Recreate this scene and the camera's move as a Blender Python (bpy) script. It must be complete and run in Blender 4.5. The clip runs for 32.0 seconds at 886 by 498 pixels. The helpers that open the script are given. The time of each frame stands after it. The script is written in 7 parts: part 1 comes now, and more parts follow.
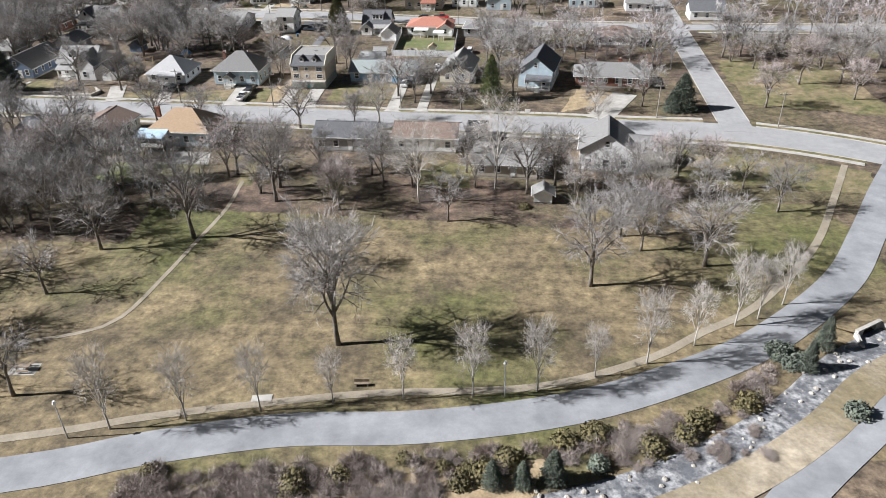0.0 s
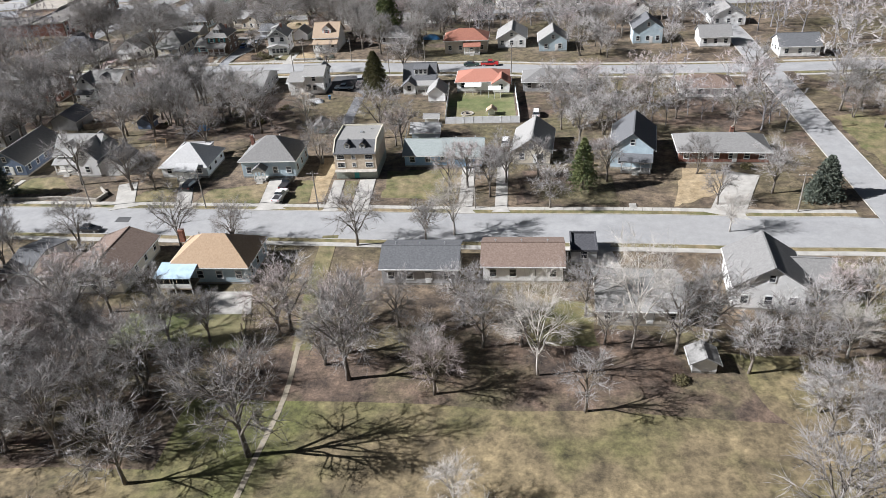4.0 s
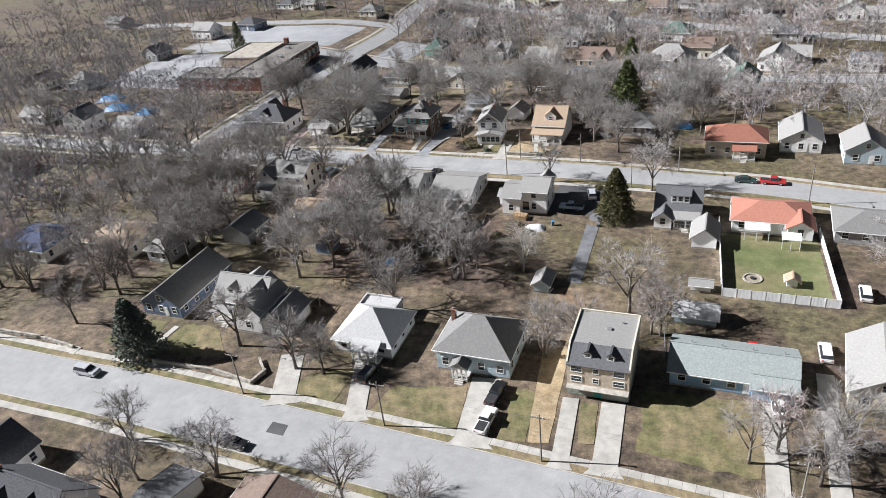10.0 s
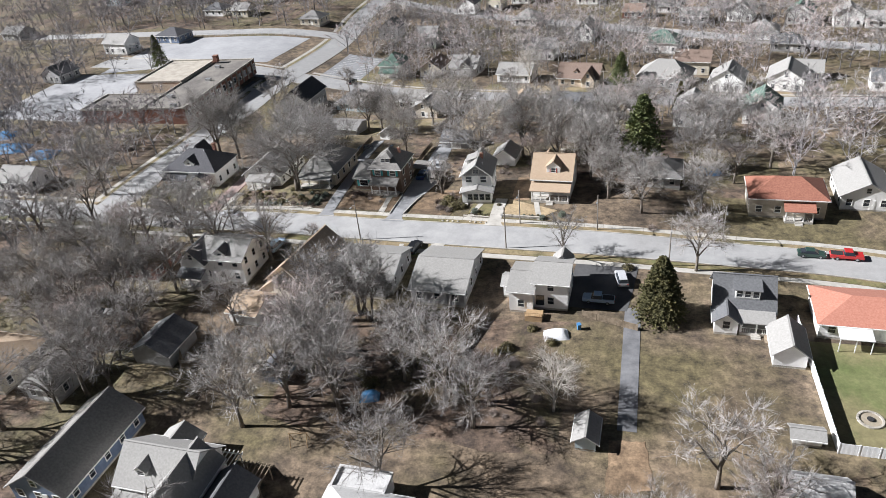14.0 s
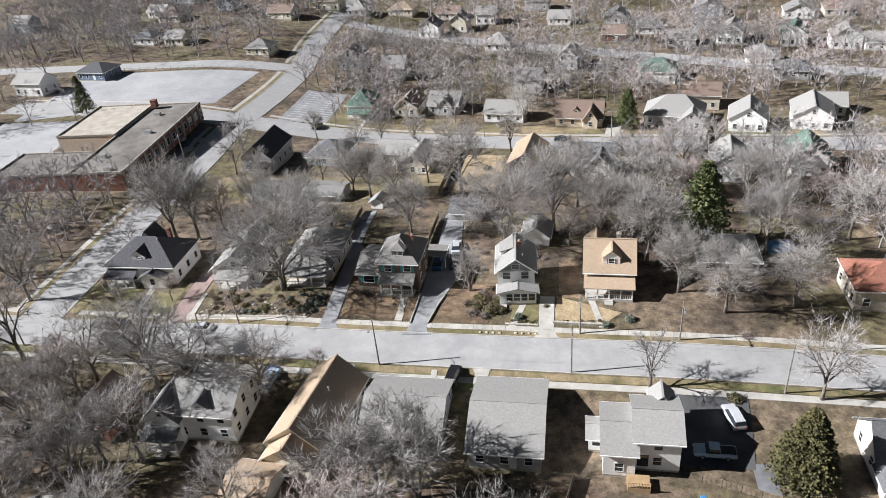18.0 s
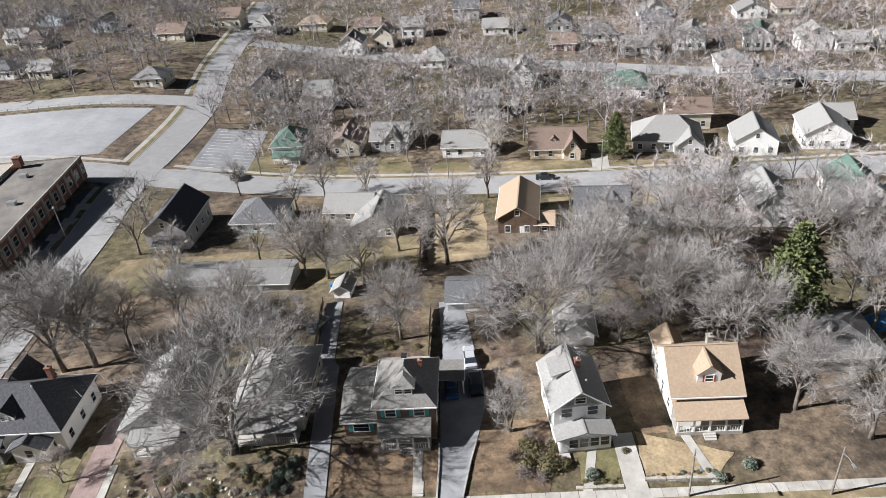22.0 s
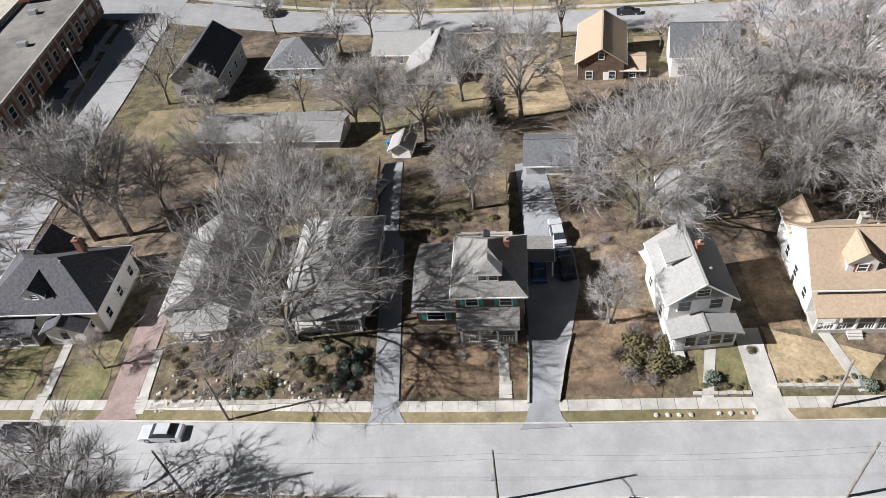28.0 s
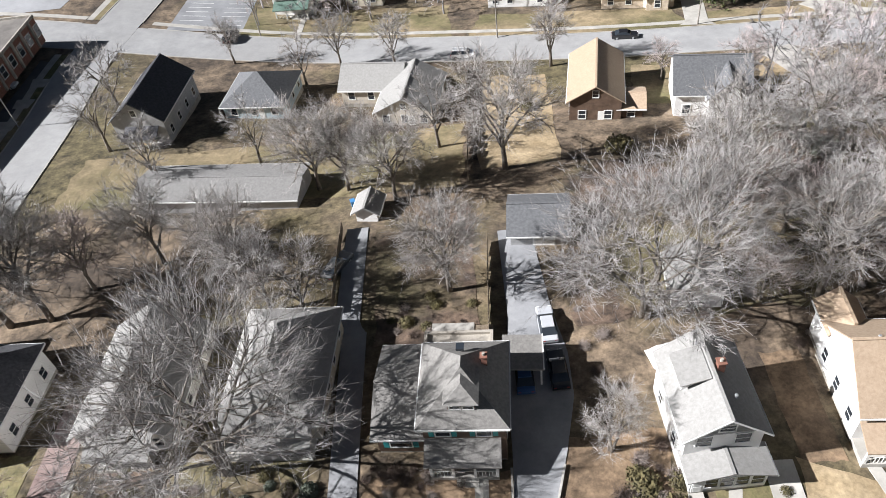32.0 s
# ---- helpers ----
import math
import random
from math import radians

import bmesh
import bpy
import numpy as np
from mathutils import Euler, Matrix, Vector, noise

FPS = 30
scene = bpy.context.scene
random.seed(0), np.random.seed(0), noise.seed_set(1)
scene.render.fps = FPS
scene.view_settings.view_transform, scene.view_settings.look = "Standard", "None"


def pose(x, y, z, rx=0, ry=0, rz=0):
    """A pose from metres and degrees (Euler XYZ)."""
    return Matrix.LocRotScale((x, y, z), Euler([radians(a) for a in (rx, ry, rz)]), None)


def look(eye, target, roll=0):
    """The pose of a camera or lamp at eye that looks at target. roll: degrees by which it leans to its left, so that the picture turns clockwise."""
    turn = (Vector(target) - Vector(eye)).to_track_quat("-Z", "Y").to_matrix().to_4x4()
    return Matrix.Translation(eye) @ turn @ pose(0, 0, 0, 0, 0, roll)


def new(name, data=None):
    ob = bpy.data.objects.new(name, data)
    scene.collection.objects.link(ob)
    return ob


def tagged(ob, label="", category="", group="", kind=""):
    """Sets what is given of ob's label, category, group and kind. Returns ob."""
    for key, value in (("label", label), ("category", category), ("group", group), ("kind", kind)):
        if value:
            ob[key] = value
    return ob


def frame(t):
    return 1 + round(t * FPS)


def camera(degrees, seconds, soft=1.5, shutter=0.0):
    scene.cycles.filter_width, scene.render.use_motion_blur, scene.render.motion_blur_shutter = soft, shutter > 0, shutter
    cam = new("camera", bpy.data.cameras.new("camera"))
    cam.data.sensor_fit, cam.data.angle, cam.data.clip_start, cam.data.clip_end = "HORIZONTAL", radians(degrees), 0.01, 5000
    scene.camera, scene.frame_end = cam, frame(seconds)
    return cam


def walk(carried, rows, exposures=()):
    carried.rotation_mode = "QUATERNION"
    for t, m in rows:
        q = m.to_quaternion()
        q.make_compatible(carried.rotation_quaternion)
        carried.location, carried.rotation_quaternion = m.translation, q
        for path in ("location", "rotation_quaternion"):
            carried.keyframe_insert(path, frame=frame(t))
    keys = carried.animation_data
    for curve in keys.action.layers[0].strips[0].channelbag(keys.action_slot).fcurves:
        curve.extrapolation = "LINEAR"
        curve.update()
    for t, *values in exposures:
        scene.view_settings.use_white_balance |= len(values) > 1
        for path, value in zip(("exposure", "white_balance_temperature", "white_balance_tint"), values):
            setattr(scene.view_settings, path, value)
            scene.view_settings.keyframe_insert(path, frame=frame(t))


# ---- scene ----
cam = camera(63.7, 32.0, 0.7)
PATH = [
    (0, (3.42, 1.49, 58.05), (0.25, 44.34, 32.48), -1.2),
    (0.5, (0.92, 5.08, 58.21), (-2.3, 47.93, 32.61), -1.6),
    (1, (-1.45, 9.47, 58.58), (-4.75, 52.29, 32.95), -1.9),
    (1.5, (-3.82, 13.9, 59.3), (-7.15, 56.7, 33.65), -2.2),
    (2, (-5.9, 18.87, 60.08), (-9.38, 61.65, 34.46), -2.7),
    (2.5, (-8.07, 24.0, 61.16), (-11.64, 66.77, 35.53), -3.1),
    (4.5, (-16.69, 46.23, 66.87), (-20.47, 88.83, 40.94), -4.4),
    (5, (-18.64, 51.53, 68.01), (-23.29, 94.1, 42.21), -4.8),
    (5.5, (-20.18, 57.11, 69.3), (-26.16, 99.56, 43.58), -5.3),
    (6, (-21.68, 62.03, 70.82), (-27.76, 104.5, 45.15), -5.6),
    (6.5, (-23.6, 67.04, 72.24), (-32.7, 109.14, 46.86), -6.1),
    (7, (-24.37, 72.4, 73.21), (-40.02, 113.0, 48.59), -6.7),
    (7.5, (-25.53, 76.56, 74.33), (-41.23, 117.14, 49.71), -6.8),
    (8, (-27.12, 80.3, 74.56), (-42.69, 120.95, 49.94), -6.7),
    (8.5, (-28.4, 84.26, 74.35), (-44.0, 124.86, 49.7), -6.8),
    (9, (-30.09, 88.59, 74.09), (-45.62, 129.16, 49.36), -6.8),
    (9.5, (-31.97, 92.77, 74.18), (-47.42, 133.29, 49.31), -6.8),
    (10, (-34.18, 97.51, 73.95), (-49.53, 138.06, 49.03), -6.7),
    (10.5, (-36.67, 102.46, 73.95), (-51.87, 142.96, 48.85), -6.6),
    (11, (-39.14, 107.54, 73.85), (-54.22, 147.99, 48.62), -6.5),
    (11.5, (-41.56, 112.73, 73.82), (-56.59, 153.1, 48.44), -6.6),
    (12, (-44.33, 117.8, 73.74), (-59.18, 158.15, 48.24), -6.5),
    (12.5, (-46.99, 122.8, 73.01), (-61.74, 163.23, 47.56), -6.4),
    (13, (-49.24, 127.76, 72.78), (-62.94, 168.46, 47.18), -6.4),
    (13.5, (-51.55, 132.71, 72.79), (-63.25, 173.88, 46.94), -6.3),
    (15.5, (-61.85, 150.32, 73.19), (-73.6, 191.54, 47.49), -6.0),
    (16, (-65.07, 154.34, 73.41), (-76.94, 195.57, 47.76), -5.8),
    (16.5, (-68.54, 158.36, 73.78), (-80.56, 199.56, 48.13), -5.8),
    (17, (-72.4, 162.21, 74.03), (-84.62, 203.36, 48.4), -5.8),
    (17.5, (-75.92, 166.12, 74.31), (-88.77, 207.12, 48.73), -5.8),
    (18, (-77.82, 170.0, 74.76), (-84.89, 212.05, 48.66), -5.7),
    (18.5, (-81.85, 174.48, 75.16), (-82.05, 216.8, 48.56), -4.6),
    (19, (-84.78, 179.42, 75.14), (-85.18, 221.8, 48.62), -4.6),
    (19.5, (-87.54, 184.25, 75.13), (-87.99, 226.62, 48.6), -4.7),
    (20, (-89.86, 189.49, 74.59), (-90.34, 231.92, 48.14), -4.8),
    (20.5, (-91.79, 194.62, 73.8), (-92.29, 237.05, 47.33), -5.1),
    (21, (-93.61, 199.55, 72.47), (-94.08, 241.97, 46.02), -5.2),
    (21.5, (-95.06, 204.52, 71.03), (-95.51, 246.95, 44.58), -5.4),
    (22, (-96.29, 209.64, 69.03), (-96.77, 252.12, 42.63), -5.6),
    (22.5, (-97.6, 214.75, 67.37), (-98.0, 257.23, 41.0), -5.8),
    (23, (-98.6, 219.65, 66.45), (-99.28, 262.1, 40.0), -6.1),
    (23.5, (-99.48, 222.93, 65.9), (-100.33, 265.31, 39.35), -6.3),
    (24, (-100.0, 224.51, 65.45), (-101.2, 266.86, 38.92), -6.4),
    (24.5, (-100.43, 224.85, 65.09), (-101.93, 267.23, 38.59), -6.7),
    (24.6, (-100.44, 224.84, 65.1), (-102.01, 267.04, 38.32), -6.75),
    (24.7, (-100.54, 224.76, 65.15), (-102.62, 265.36, 36.02), -7.18),
    (24.8, (-100.65, 224.67, 65.2), (-103.28, 263.32, 33.6), -7.66),
    (24.9, (-100.74, 224.6, 65.24), (-103.76, 261.73, 31.89), -8.01),
    (25, (-100.81, 224.55, 65.27), (-104.16, 260.37, 30.55), -8.3),
    (25.5, (-100.93, 224.68, 65.49), (-104.46, 260.38, 30.64), -8.6),
    (27.5, (-101.95, 224.15, 63.97), (-105.7, 259.9, 29.22), -8.7),
    (28, (-102.52, 224.02, 62.49), (-106.14, 259.77, 27.74), -8.4),
    (28.5, (-102.87, 224.02, 61.32), (-106.42, 259.75, 26.52), -8.3),
    (29, (-102.88, 224.88, 60.89), (-106.43, 260.55, 26.04), -8.5),
    (29.5, (-102.92, 226.53, 60.84), (-106.47, 262.21, 25.99), -8.6),
    (30, (-103.06, 228.97, 60.9), (-106.51, 264.52, 25.9), -8.8),
    (30.5, (-103.02, 231.81, 60.89), (-106.34, 267.29, 25.79), -8.9),
    (31, (-102.8, 234.68, 60.8), (-106.05, 270.13, 25.7), -8.7),
    (31.5, (-101.64, 238.06, 60.41), (-104.94, 273.51, 25.31), -8.8),
    (32, (-99.85, 241.31, 60.09), (-103.18, 276.73, 24.97), -9.0),
]
walk(cam, [(t, look(eye, target, roll)) for t, eye, target, roll in PATH], [(0, 1.03, 6400, 10), (6, 1.0, 6350, 10), (12, 1.03, 6420, 10), (14, 1.1, 6450, 10), (16, 1.08, 6470, 10),
      (18, 1.06, 6480, 10), (20, 0.97, 6500, 10), (25, 1.0, 6500, 10), (30, 1.02, 6500, 10), (31, 1.07, 6500, 10), (32, 1.2, 6480, 10)])

# ---- light ----
SUN_FROM, SUN_UP = 188.0, 34.5   # degrees: direction the light comes from in plan, and its elevation
sun_data = bpy.data.lights.new("sun", "SUN")
sun_data.energy, sun_data.angle, sun_data.color = 5.0, radians(0.55), (0.985, 0.98, 1.0)
sun = new("sun", sun_data)
to_sun = Vector((math.cos(radians(SUN_FROM)) * math.cos(radians(SUN_UP)), math.sin(radians(SUN_FROM)) * math.cos(radians(SUN_UP)), math.sin(radians(SUN_UP))))
sun.matrix_world = Matrix.Translation(to_sun * 300) @ (-to_sun).to_track_quat("-Z", "Y").to_matrix().to_4x4()
world = bpy.data.worlds.new("sky")
scene.world = world
world.use_nodes = True
wn = world.node_tree.nodes
sky = wn.new("ShaderNodeTexSky")
sky.sky_type, sky.sun_disc = "NISHITA", False
sky.sun_elevation, sky.sun_rotation = radians(SUN_UP), radians(90 - SUN_FROM)
world.node_tree.links.new(sky.outputs[0], wn["Background"].inputs[0])
wn["Background"].inputs[1].default_value = 0.0105


# ---- materials ----
def material(name, dark, light, scale=3.0, rough=0.85, fine=40.0, bump=0.2, third=None, metal=0.0, random_tone=0.0, detail=6.0, mottle=0.0, grain=0.28):
    """Two noises mix dark, light and, in large patches, third; the fine one also gives relief."""
    m = bpy.data.materials.new(name)
    m.use_nodes = True
    n, l = m.node_tree.nodes, m.node_tree.links
    p = n["Principled BSDF"]
    p.inputs["Roughness"].default_value, p.inputs["Metallic"].default_value = rough, metal
    co = n.new("ShaderNodeTexCoord")
    pos = n.new("ShaderNodeNewGeometry").outputs["Position"]
    def tex(s, d, rough_=0.6):
        t = n.new("ShaderNodeTexNoise")
        t.inputs["Scale"].default_value, t.inputs["Detail"].default_value, t.inputs["Roughness"].default_value = s, d, rough_
        l.new(pos, t.inputs["Vector"])
        return t.outputs["Fac"]
    def ramp(src, a, b):
        r = n.new("ShaderNodeMapRange")
        r.inputs["From Min"].default_value, r.inputs["From Max"].default_value = a, b
        l.new(src, r.inputs["Value"])
        return r.outputs["Result"]
    def mix(fac, a, b):
        x = n.new("ShaderNodeMix")
        x.data_type = "RGBA"
        l.new(fac, x.inputs["Factor"])
        for socket, v in ((x.inputs[6], a), (x.inputs[7], b)):
            if isinstance(v, tuple):
                socket.default_value = (*v, 1)
            else:
                l.new(v, socket)
        return x.outputs[2]
    f = tex(fine, 3.0)
    c = mix(ramp(tex(scale, detail), 0.35, 0.65), dark, light)
    if third:
        c = mix(ramp(tex(scale * 0.23, 5.0, 0.65), 0.46, 0.6), c, third)
    g = n.new("ShaderNodeHueSaturation")
    l.new(c, g.inputs["Color"])
    val = n.new("ShaderNodeMapRange")
    val.inputs["To Min"].default_value, val.inputs["To Max"].default_value = 1 - grain, 1 + grain
    l.new(f, val.inputs["Value"])
    out = val.outputs["Result"]
    if mottle:
        mo = n.new("ShaderNodeMapRange")
        mo.inputs["From Min"].default_value, mo.inputs["From Max"].default_value = 0.3, 0.7
        mo.inputs["To Min"].default_value, mo.inputs["To Max"].default_value = 1 - mottle, 1 + mottle
        l.new(tex(0.55, 8.0, 0.72), mo.inputs["Value"])
        mm = n.new("ShaderNodeMath")
        mm.operation = "MULTIPLY"
        l.new(out, mm.inputs[0]), l.new(mo.outputs["Result"], mm.inputs[1])
        out = mm.outputs[0]
    if random_tone:
        oi = n.new("ShaderNodeObjectInfo")
        rr = n.new("ShaderNodeMapRange")
        rr.inputs["To Min"].default_value, rr.inputs["To Max"].default_value = 1 - random_tone, 1 + random_tone
        l.new(oi.outputs["Random"], rr.inputs["Value"])
        mu = n.new("ShaderNodeMath")
        mu.operation = "MULTIPLY"
        l.new(out, mu.inputs[0]), l.new(rr.outputs["Result"], mu.inputs[1])
        out = mu.outputs[0]
    l.new(out, g.inputs["Value"])
    l.new(g.outputs["Color"], p.inputs["Base Color"])
    if bump:
        b = n.new("ShaderNodeBump")
        b.inputs["Strength"].default_value, b.inputs["Distance"].default_value = bump, 0.05
        l.new(f, b.inputs["Height"])
        l.new(b.outputs["Normal"], p.inputs["Normal"])
    return m


def siding(name, a, b, pitch=0.2):
    """Horizontal boards: a wave over the height gives the laps."""
    m = material(name, a, b, 1.2, 0.6, 9.0, 0.0, grain=0.04)
    n, l = m.node_tree.nodes, m.node_tree.links
    w = n.new("ShaderNodeTexWave")
    w.bands_direction, w.wave_profile = "Z", "SAW"
    w.inputs["Scale"].default_value = 0.314 / pitch
    geo = n.new("ShaderNodeNewGeometry")
    l.new(geo.outputs["Position"], w.inputs["Vector"])
    bp = n.new("ShaderNodeBump")
    bp.inputs["Strength"].default_value, bp.inputs["Distance"].default_value = 0.5, 0.03
    l.new(w.outputs["Fac"], bp.inputs["Height"])
    l.new(bp.outputs["Normal"], n["Principled BSDF"].inputs["Normal"])
    return m


def shingle(name, a, b):
    return material(name, a, b, 3.2, 0.92, 9.0, 0.3, None, 0.0, 0.07, mottle=0.035, grain=0.15)


MAT = {
    "ground": material("dry_winter_ground", (0.06, 0.045, 0.033), (0.19, 0.142, 0.096), 0.11, 0.95, 2.6, 0.6, (0.105, 0.087, 0.045), mottle=0.85, grain=0.6),
    "park": material("park_grass", (0.095, 0.074, 0.045), (0.225, 0.175, 0.098), 0.1, 0.95, 1.8, 0.5, (0.098, 0.1, 0.034), mottle=0.75, grain=0.5),
    "lawn": material("green_lawn", (0.095, 0.1, 0.038), (0.19, 0.158, 0.08), 0.3, 0.95, 2.8, 0.5, (0.215, 0.168, 0.1), mottle=0.5, grain=0.4),
    "turf": material("bright_green_lawn", (0.097, 0.119, 0.041), (0.146, 0.157, 0.065), 0.25, 0.95, 2.4, 0.4, (0.173, 0.154, 0.078), mottle=0.25),
    "straw": material("straw_coloured_lawn", (0.265, 0.198, 0.115), (0.378, 0.295, 0.185), 0.35, 0.95, 2.8, 0.4, mottle=0.35, grain=0.36),
    "litter": material("brown_leaf_litter", (0.046, 0.034, 0.027), (0.15, 0.104, 0.074), 0.2, 0.95, 2.8, 0.6, (0.11, 0.094, 0.05), mottle=0.85, grain=0.6),
    "hay": material("hay_coloured_lawn", (0.165, 0.132, 0.075), (0.285, 0.222, 0.135), 0.2, 0.95, 2.4, 0.4, (0.125, 0.112, 0.052), mottle=0.35, grain=0.35),
    "russet": material("russet_winter_grass", (0.14, 0.094, 0.058), (0.265, 0.185, 0.116), 0.35, 0.95, 2.8, 0.5, (0.118, 0.082, 0.052), mottle=0.6, grain=0.42),
    "concrete": material("pale_concrete", (0.33, 0.315, 0.285), (0.45, 0.43, 0.395), 0.5, 0.85, 5.0, 0.15, mottle=0.1, grain=0.1),
    "road": material("worn_pale_asphalt", (0.275, 0.275, 0.277), (0.34, 0.34, 0.338), 0.16, 0.85, 4.0, 0.15, (0.30, 0.298, 0.295), mottle=0.11, grain=0.1),
    "greyroad": material("grey_asphalt", (0.20, 0.205, 0.215), (0.30, 0.305, 0.315), 0.16, 0.85, 4.0, 0.15, mottle=0.12, grain=0.1),
    "asphalt": material("dark_asphalt", (0.055, 0.055, 0.058), (0.09, 0.09, 0.092), 0.3, 0.85, 5.0, 0.15),
    "lot": material("pale_parking_asphalt", (0.27, 0.274, 0.286), (0.35, 0.354, 0.366), 0.08, 0.85, 3.0, 0.1, mottle=0.1, grain=0.08),
    "path": material("beaten_earth_path", (0.235, 0.2, 0.148), (0.315, 0.275, 0.212), 0.4, 0.9, 4.0, 0.2),
    "bark": material("grey_bark", (0.105, 0.088, 0.072), (0.215, 0.188, 0.16), 1.5, 0.9, 9.0, 0.5, None, 0.0, 0.25),
    "twig": material("bare_twigs", (0.25, 0.236, 0.23), (0.43, 0.41, 0.40), 0.3, 0.9, 6.0, 0.0, None, 0.0, 0.3),
    # Paler twig copy: the brightness of sun-facing crowns is in its colour.
    "twig_bright": material("sunlit_grey_twigs", (0.27, 0.252, 0.24), (0.46, 0.435, 0.418), 0.3, 0.9, 6.0, 0.0, None, 0.0, 0.2),
    "twig_pale": material("pale_sycamore_twigs", (0.350, 0.322, 0.290), (0.488, 0.455, 0.414), 0.6, 0.85, 6.0, 0.0, None, 0.0, 0.12),
    # Red and mauve twigs are lightened to stand for haze over far woods.
    "twig_red": material("reddish_twigs", (0.34, 0.285, 0.272), (0.52, 0.45, 0.43), 0.6, 0.9, 6.0, 0.0, None, 0.0, 0.15),
    "twig_mauve": material("mauve_grey_twigs", (0.32, 0.29, 0.292), (0.48, 0.445, 0.443), 0.3, 0.9, 6.0, 0.0, None, 0.0, 0.2),
    # Darker twig copy: the shaded sides of western woods put into its colour.
    "twig_far": material("dark_grey_twigs", (0.16, 0.152, 0.158), (0.3, 0.286, 0.292), 0.3, 0.9, 6.0, 0.0, None, 0.0, 0.2),
    "brush": material("brown_brush_twigs", (0.21, 0.172, 0.152), (0.35, 0.30, 0.272), 0.5, 0.9, 6.0, 0.0, None, 0.0, 0.2),
    "sand": material("pale_sandy_bank", (0.26, 0.215, 0.15), (0.42, 0.36, 0.27), 0.3, 0.95, 3.0, 0.4, (0.2, 0.165, 0.1), mottle=0.35),
    "creek": material("wet_grey_creek_stones", (0.07, 0.075, 0.085), (0.42, 0.42, 0.42), 1.3, 0.5, 4.0, 0.6, (0.12, 0.125, 0.135), mottle=0.4, grain=0.3),
    "joint": material("dirty_paving_joint", (0.12, 0.11, 0.095), (0.19, 0.175, 0.15), 1.0, 0.95, 6.0, 0.2),
    "slab": material("weathered_concrete_slab", (0.34, 0.322, 0.29), (0.45, 0.43, 0.39), 0.7, 0.85, 6.0, 0.15, None, 0.0, 0.1, mottle=0.14, grain=0.14),
    "polewood": material("silvered_pole_wood", (0.17, 0.15, 0.13), (0.29, 0.265, 0.235), 1.4, 0.85, 10.0, 0.3, None, 0.0, 0.2),
    "needle": material("evergreen_needles", (0.066, 0.082, 0.066), (0.17, 0.19, 0.145), 0.9, 0.9, 7.0, 0.3, None, 0.0, 0.2),
    "needle_light": material("pine_needles", (0.062, 0.088, 0.034), (0.19, 0.205, 0.082), 0.6, 0.9, 7.0, 0.3),
    "cedar": material("olive_cedar_sprays", (0.055, 0.056, 0.022), (0.15, 0.135, 0.055), 0.7, 0.9, 5.0, 0.3),
    "shrub": material("brownish_shrub_leaves", (0.07, 0.062, 0.028), (0.15, 0.125, 0.055), 1.2, 0.9, 9.0, 0.3, None, 0.0, 0.25),
    "white": siding("white_siding", (0.78, 0.775, 0.76), (0.85, 0.845, 0.83)),
    "cream": siding("cream_siding", (0.58, 0.53, 0.43), (0.68, 0.63, 0.52)),
    "grey_wall": siding("grey_siding", (0.34, 0.34, 0.34), (0.43, 0.43, 0.43)),
    "blue_wall": siding("blue_siding", (0.10, 0.14, 0.22), (0.15, 0.20, 0.29)),
    "pale_blue": siding("pale_blue_siding", (0.40, 0.50, 0.56), (0.50, 0.60, 0.65)),
    "brown_wall": siding("brown_siding", (0.10, 0.065, 0.045), (0.16, 0.105, 0.075)),
    "beige_wall": siding("beige_siding", (0.46, 0.41, 0.34), (0.56, 0.51, 0.43)),
    "green_wall": siding("sage_siding", (0.27, 0.30, 0.26), (0.35, 0.38, 0.33)),
    "brick": material("red_brick", (0.16, 0.07, 0.05), (0.25, 0.12, 0.085), 2.0, 0.9, 12.0, 0.4),
    "tan_brick": material("tan_brick", (0.486, 0.397, 0.307), (0.640, 0.550, 0.435), 2.0, 0.9, 12.0, 0.4),
    # Faded brick, darkened: the shade over the drive is in the colour.
    "paver": material("faded_brick_paving", (0.2, 0.142, 0.13), (0.28, 0.21, 0.192), 0.8, 0.9, 5.0, 0.3),
    "stone": material("limestone", (0.27, 0.25, 0.215), (0.44, 0.41, 0.36), 1.6, 0.9, 8.0, 0.6, None, 0.0, 0.18),
    "r_grey": shingle("grey_shingles", (0.167, 0.163, 0.158), (0.220, 0.216, 0.209)),
    "r_taupe": shingle("weathered_taupe_shingles", (0.165, 0.158, 0.148), (0.235, 0.226, 0.212)),
    "sky_blue": siding("sky_blue_siding", (0.24, 0.40, 0.58), (0.32, 0.49, 0.66)),
    "r_light": shingle("light_grey_shingles", (0.238, 0.233, 0.222), (0.295, 0.289, 0.277)),
    "r_pale": shingle("pale_shingles", (0.37, 0.368, 0.365), (0.47, 0.467, 0.462)),
    "r_dark": shingle("charcoal_shingles", (0.048, 0.049, 0.055), (0.088, 0.088, 0.097)),
    "r_slate": shingle("slate_grey_shingles", (0.092, 0.095, 0.101), (0.136, 0.139, 0.145)),
    "r_brown": shingle("brown_shingles", (0.15, 0.105, 0.083), (0.22, 0.165, 0.135)),
    "r_tan": shingle("tan_shingles", (0.33, 0.245, 0.17), (0.405, 0.31, 0.222)),
    "r_orange": shingle("orange_tan_shingles", (0.34, 0.237, 0.15), (0.41, 0.297, 0.197)),
    "r_red": shingle("weathered_red_shingles", (0.24, 0.095, 0.065), (0.32, 0.14, 0.095)),
    "r_terra": shingle("terracotta_shingles", (0.345, 0.14, 0.098), (0.42, 0.19, 0.138)),
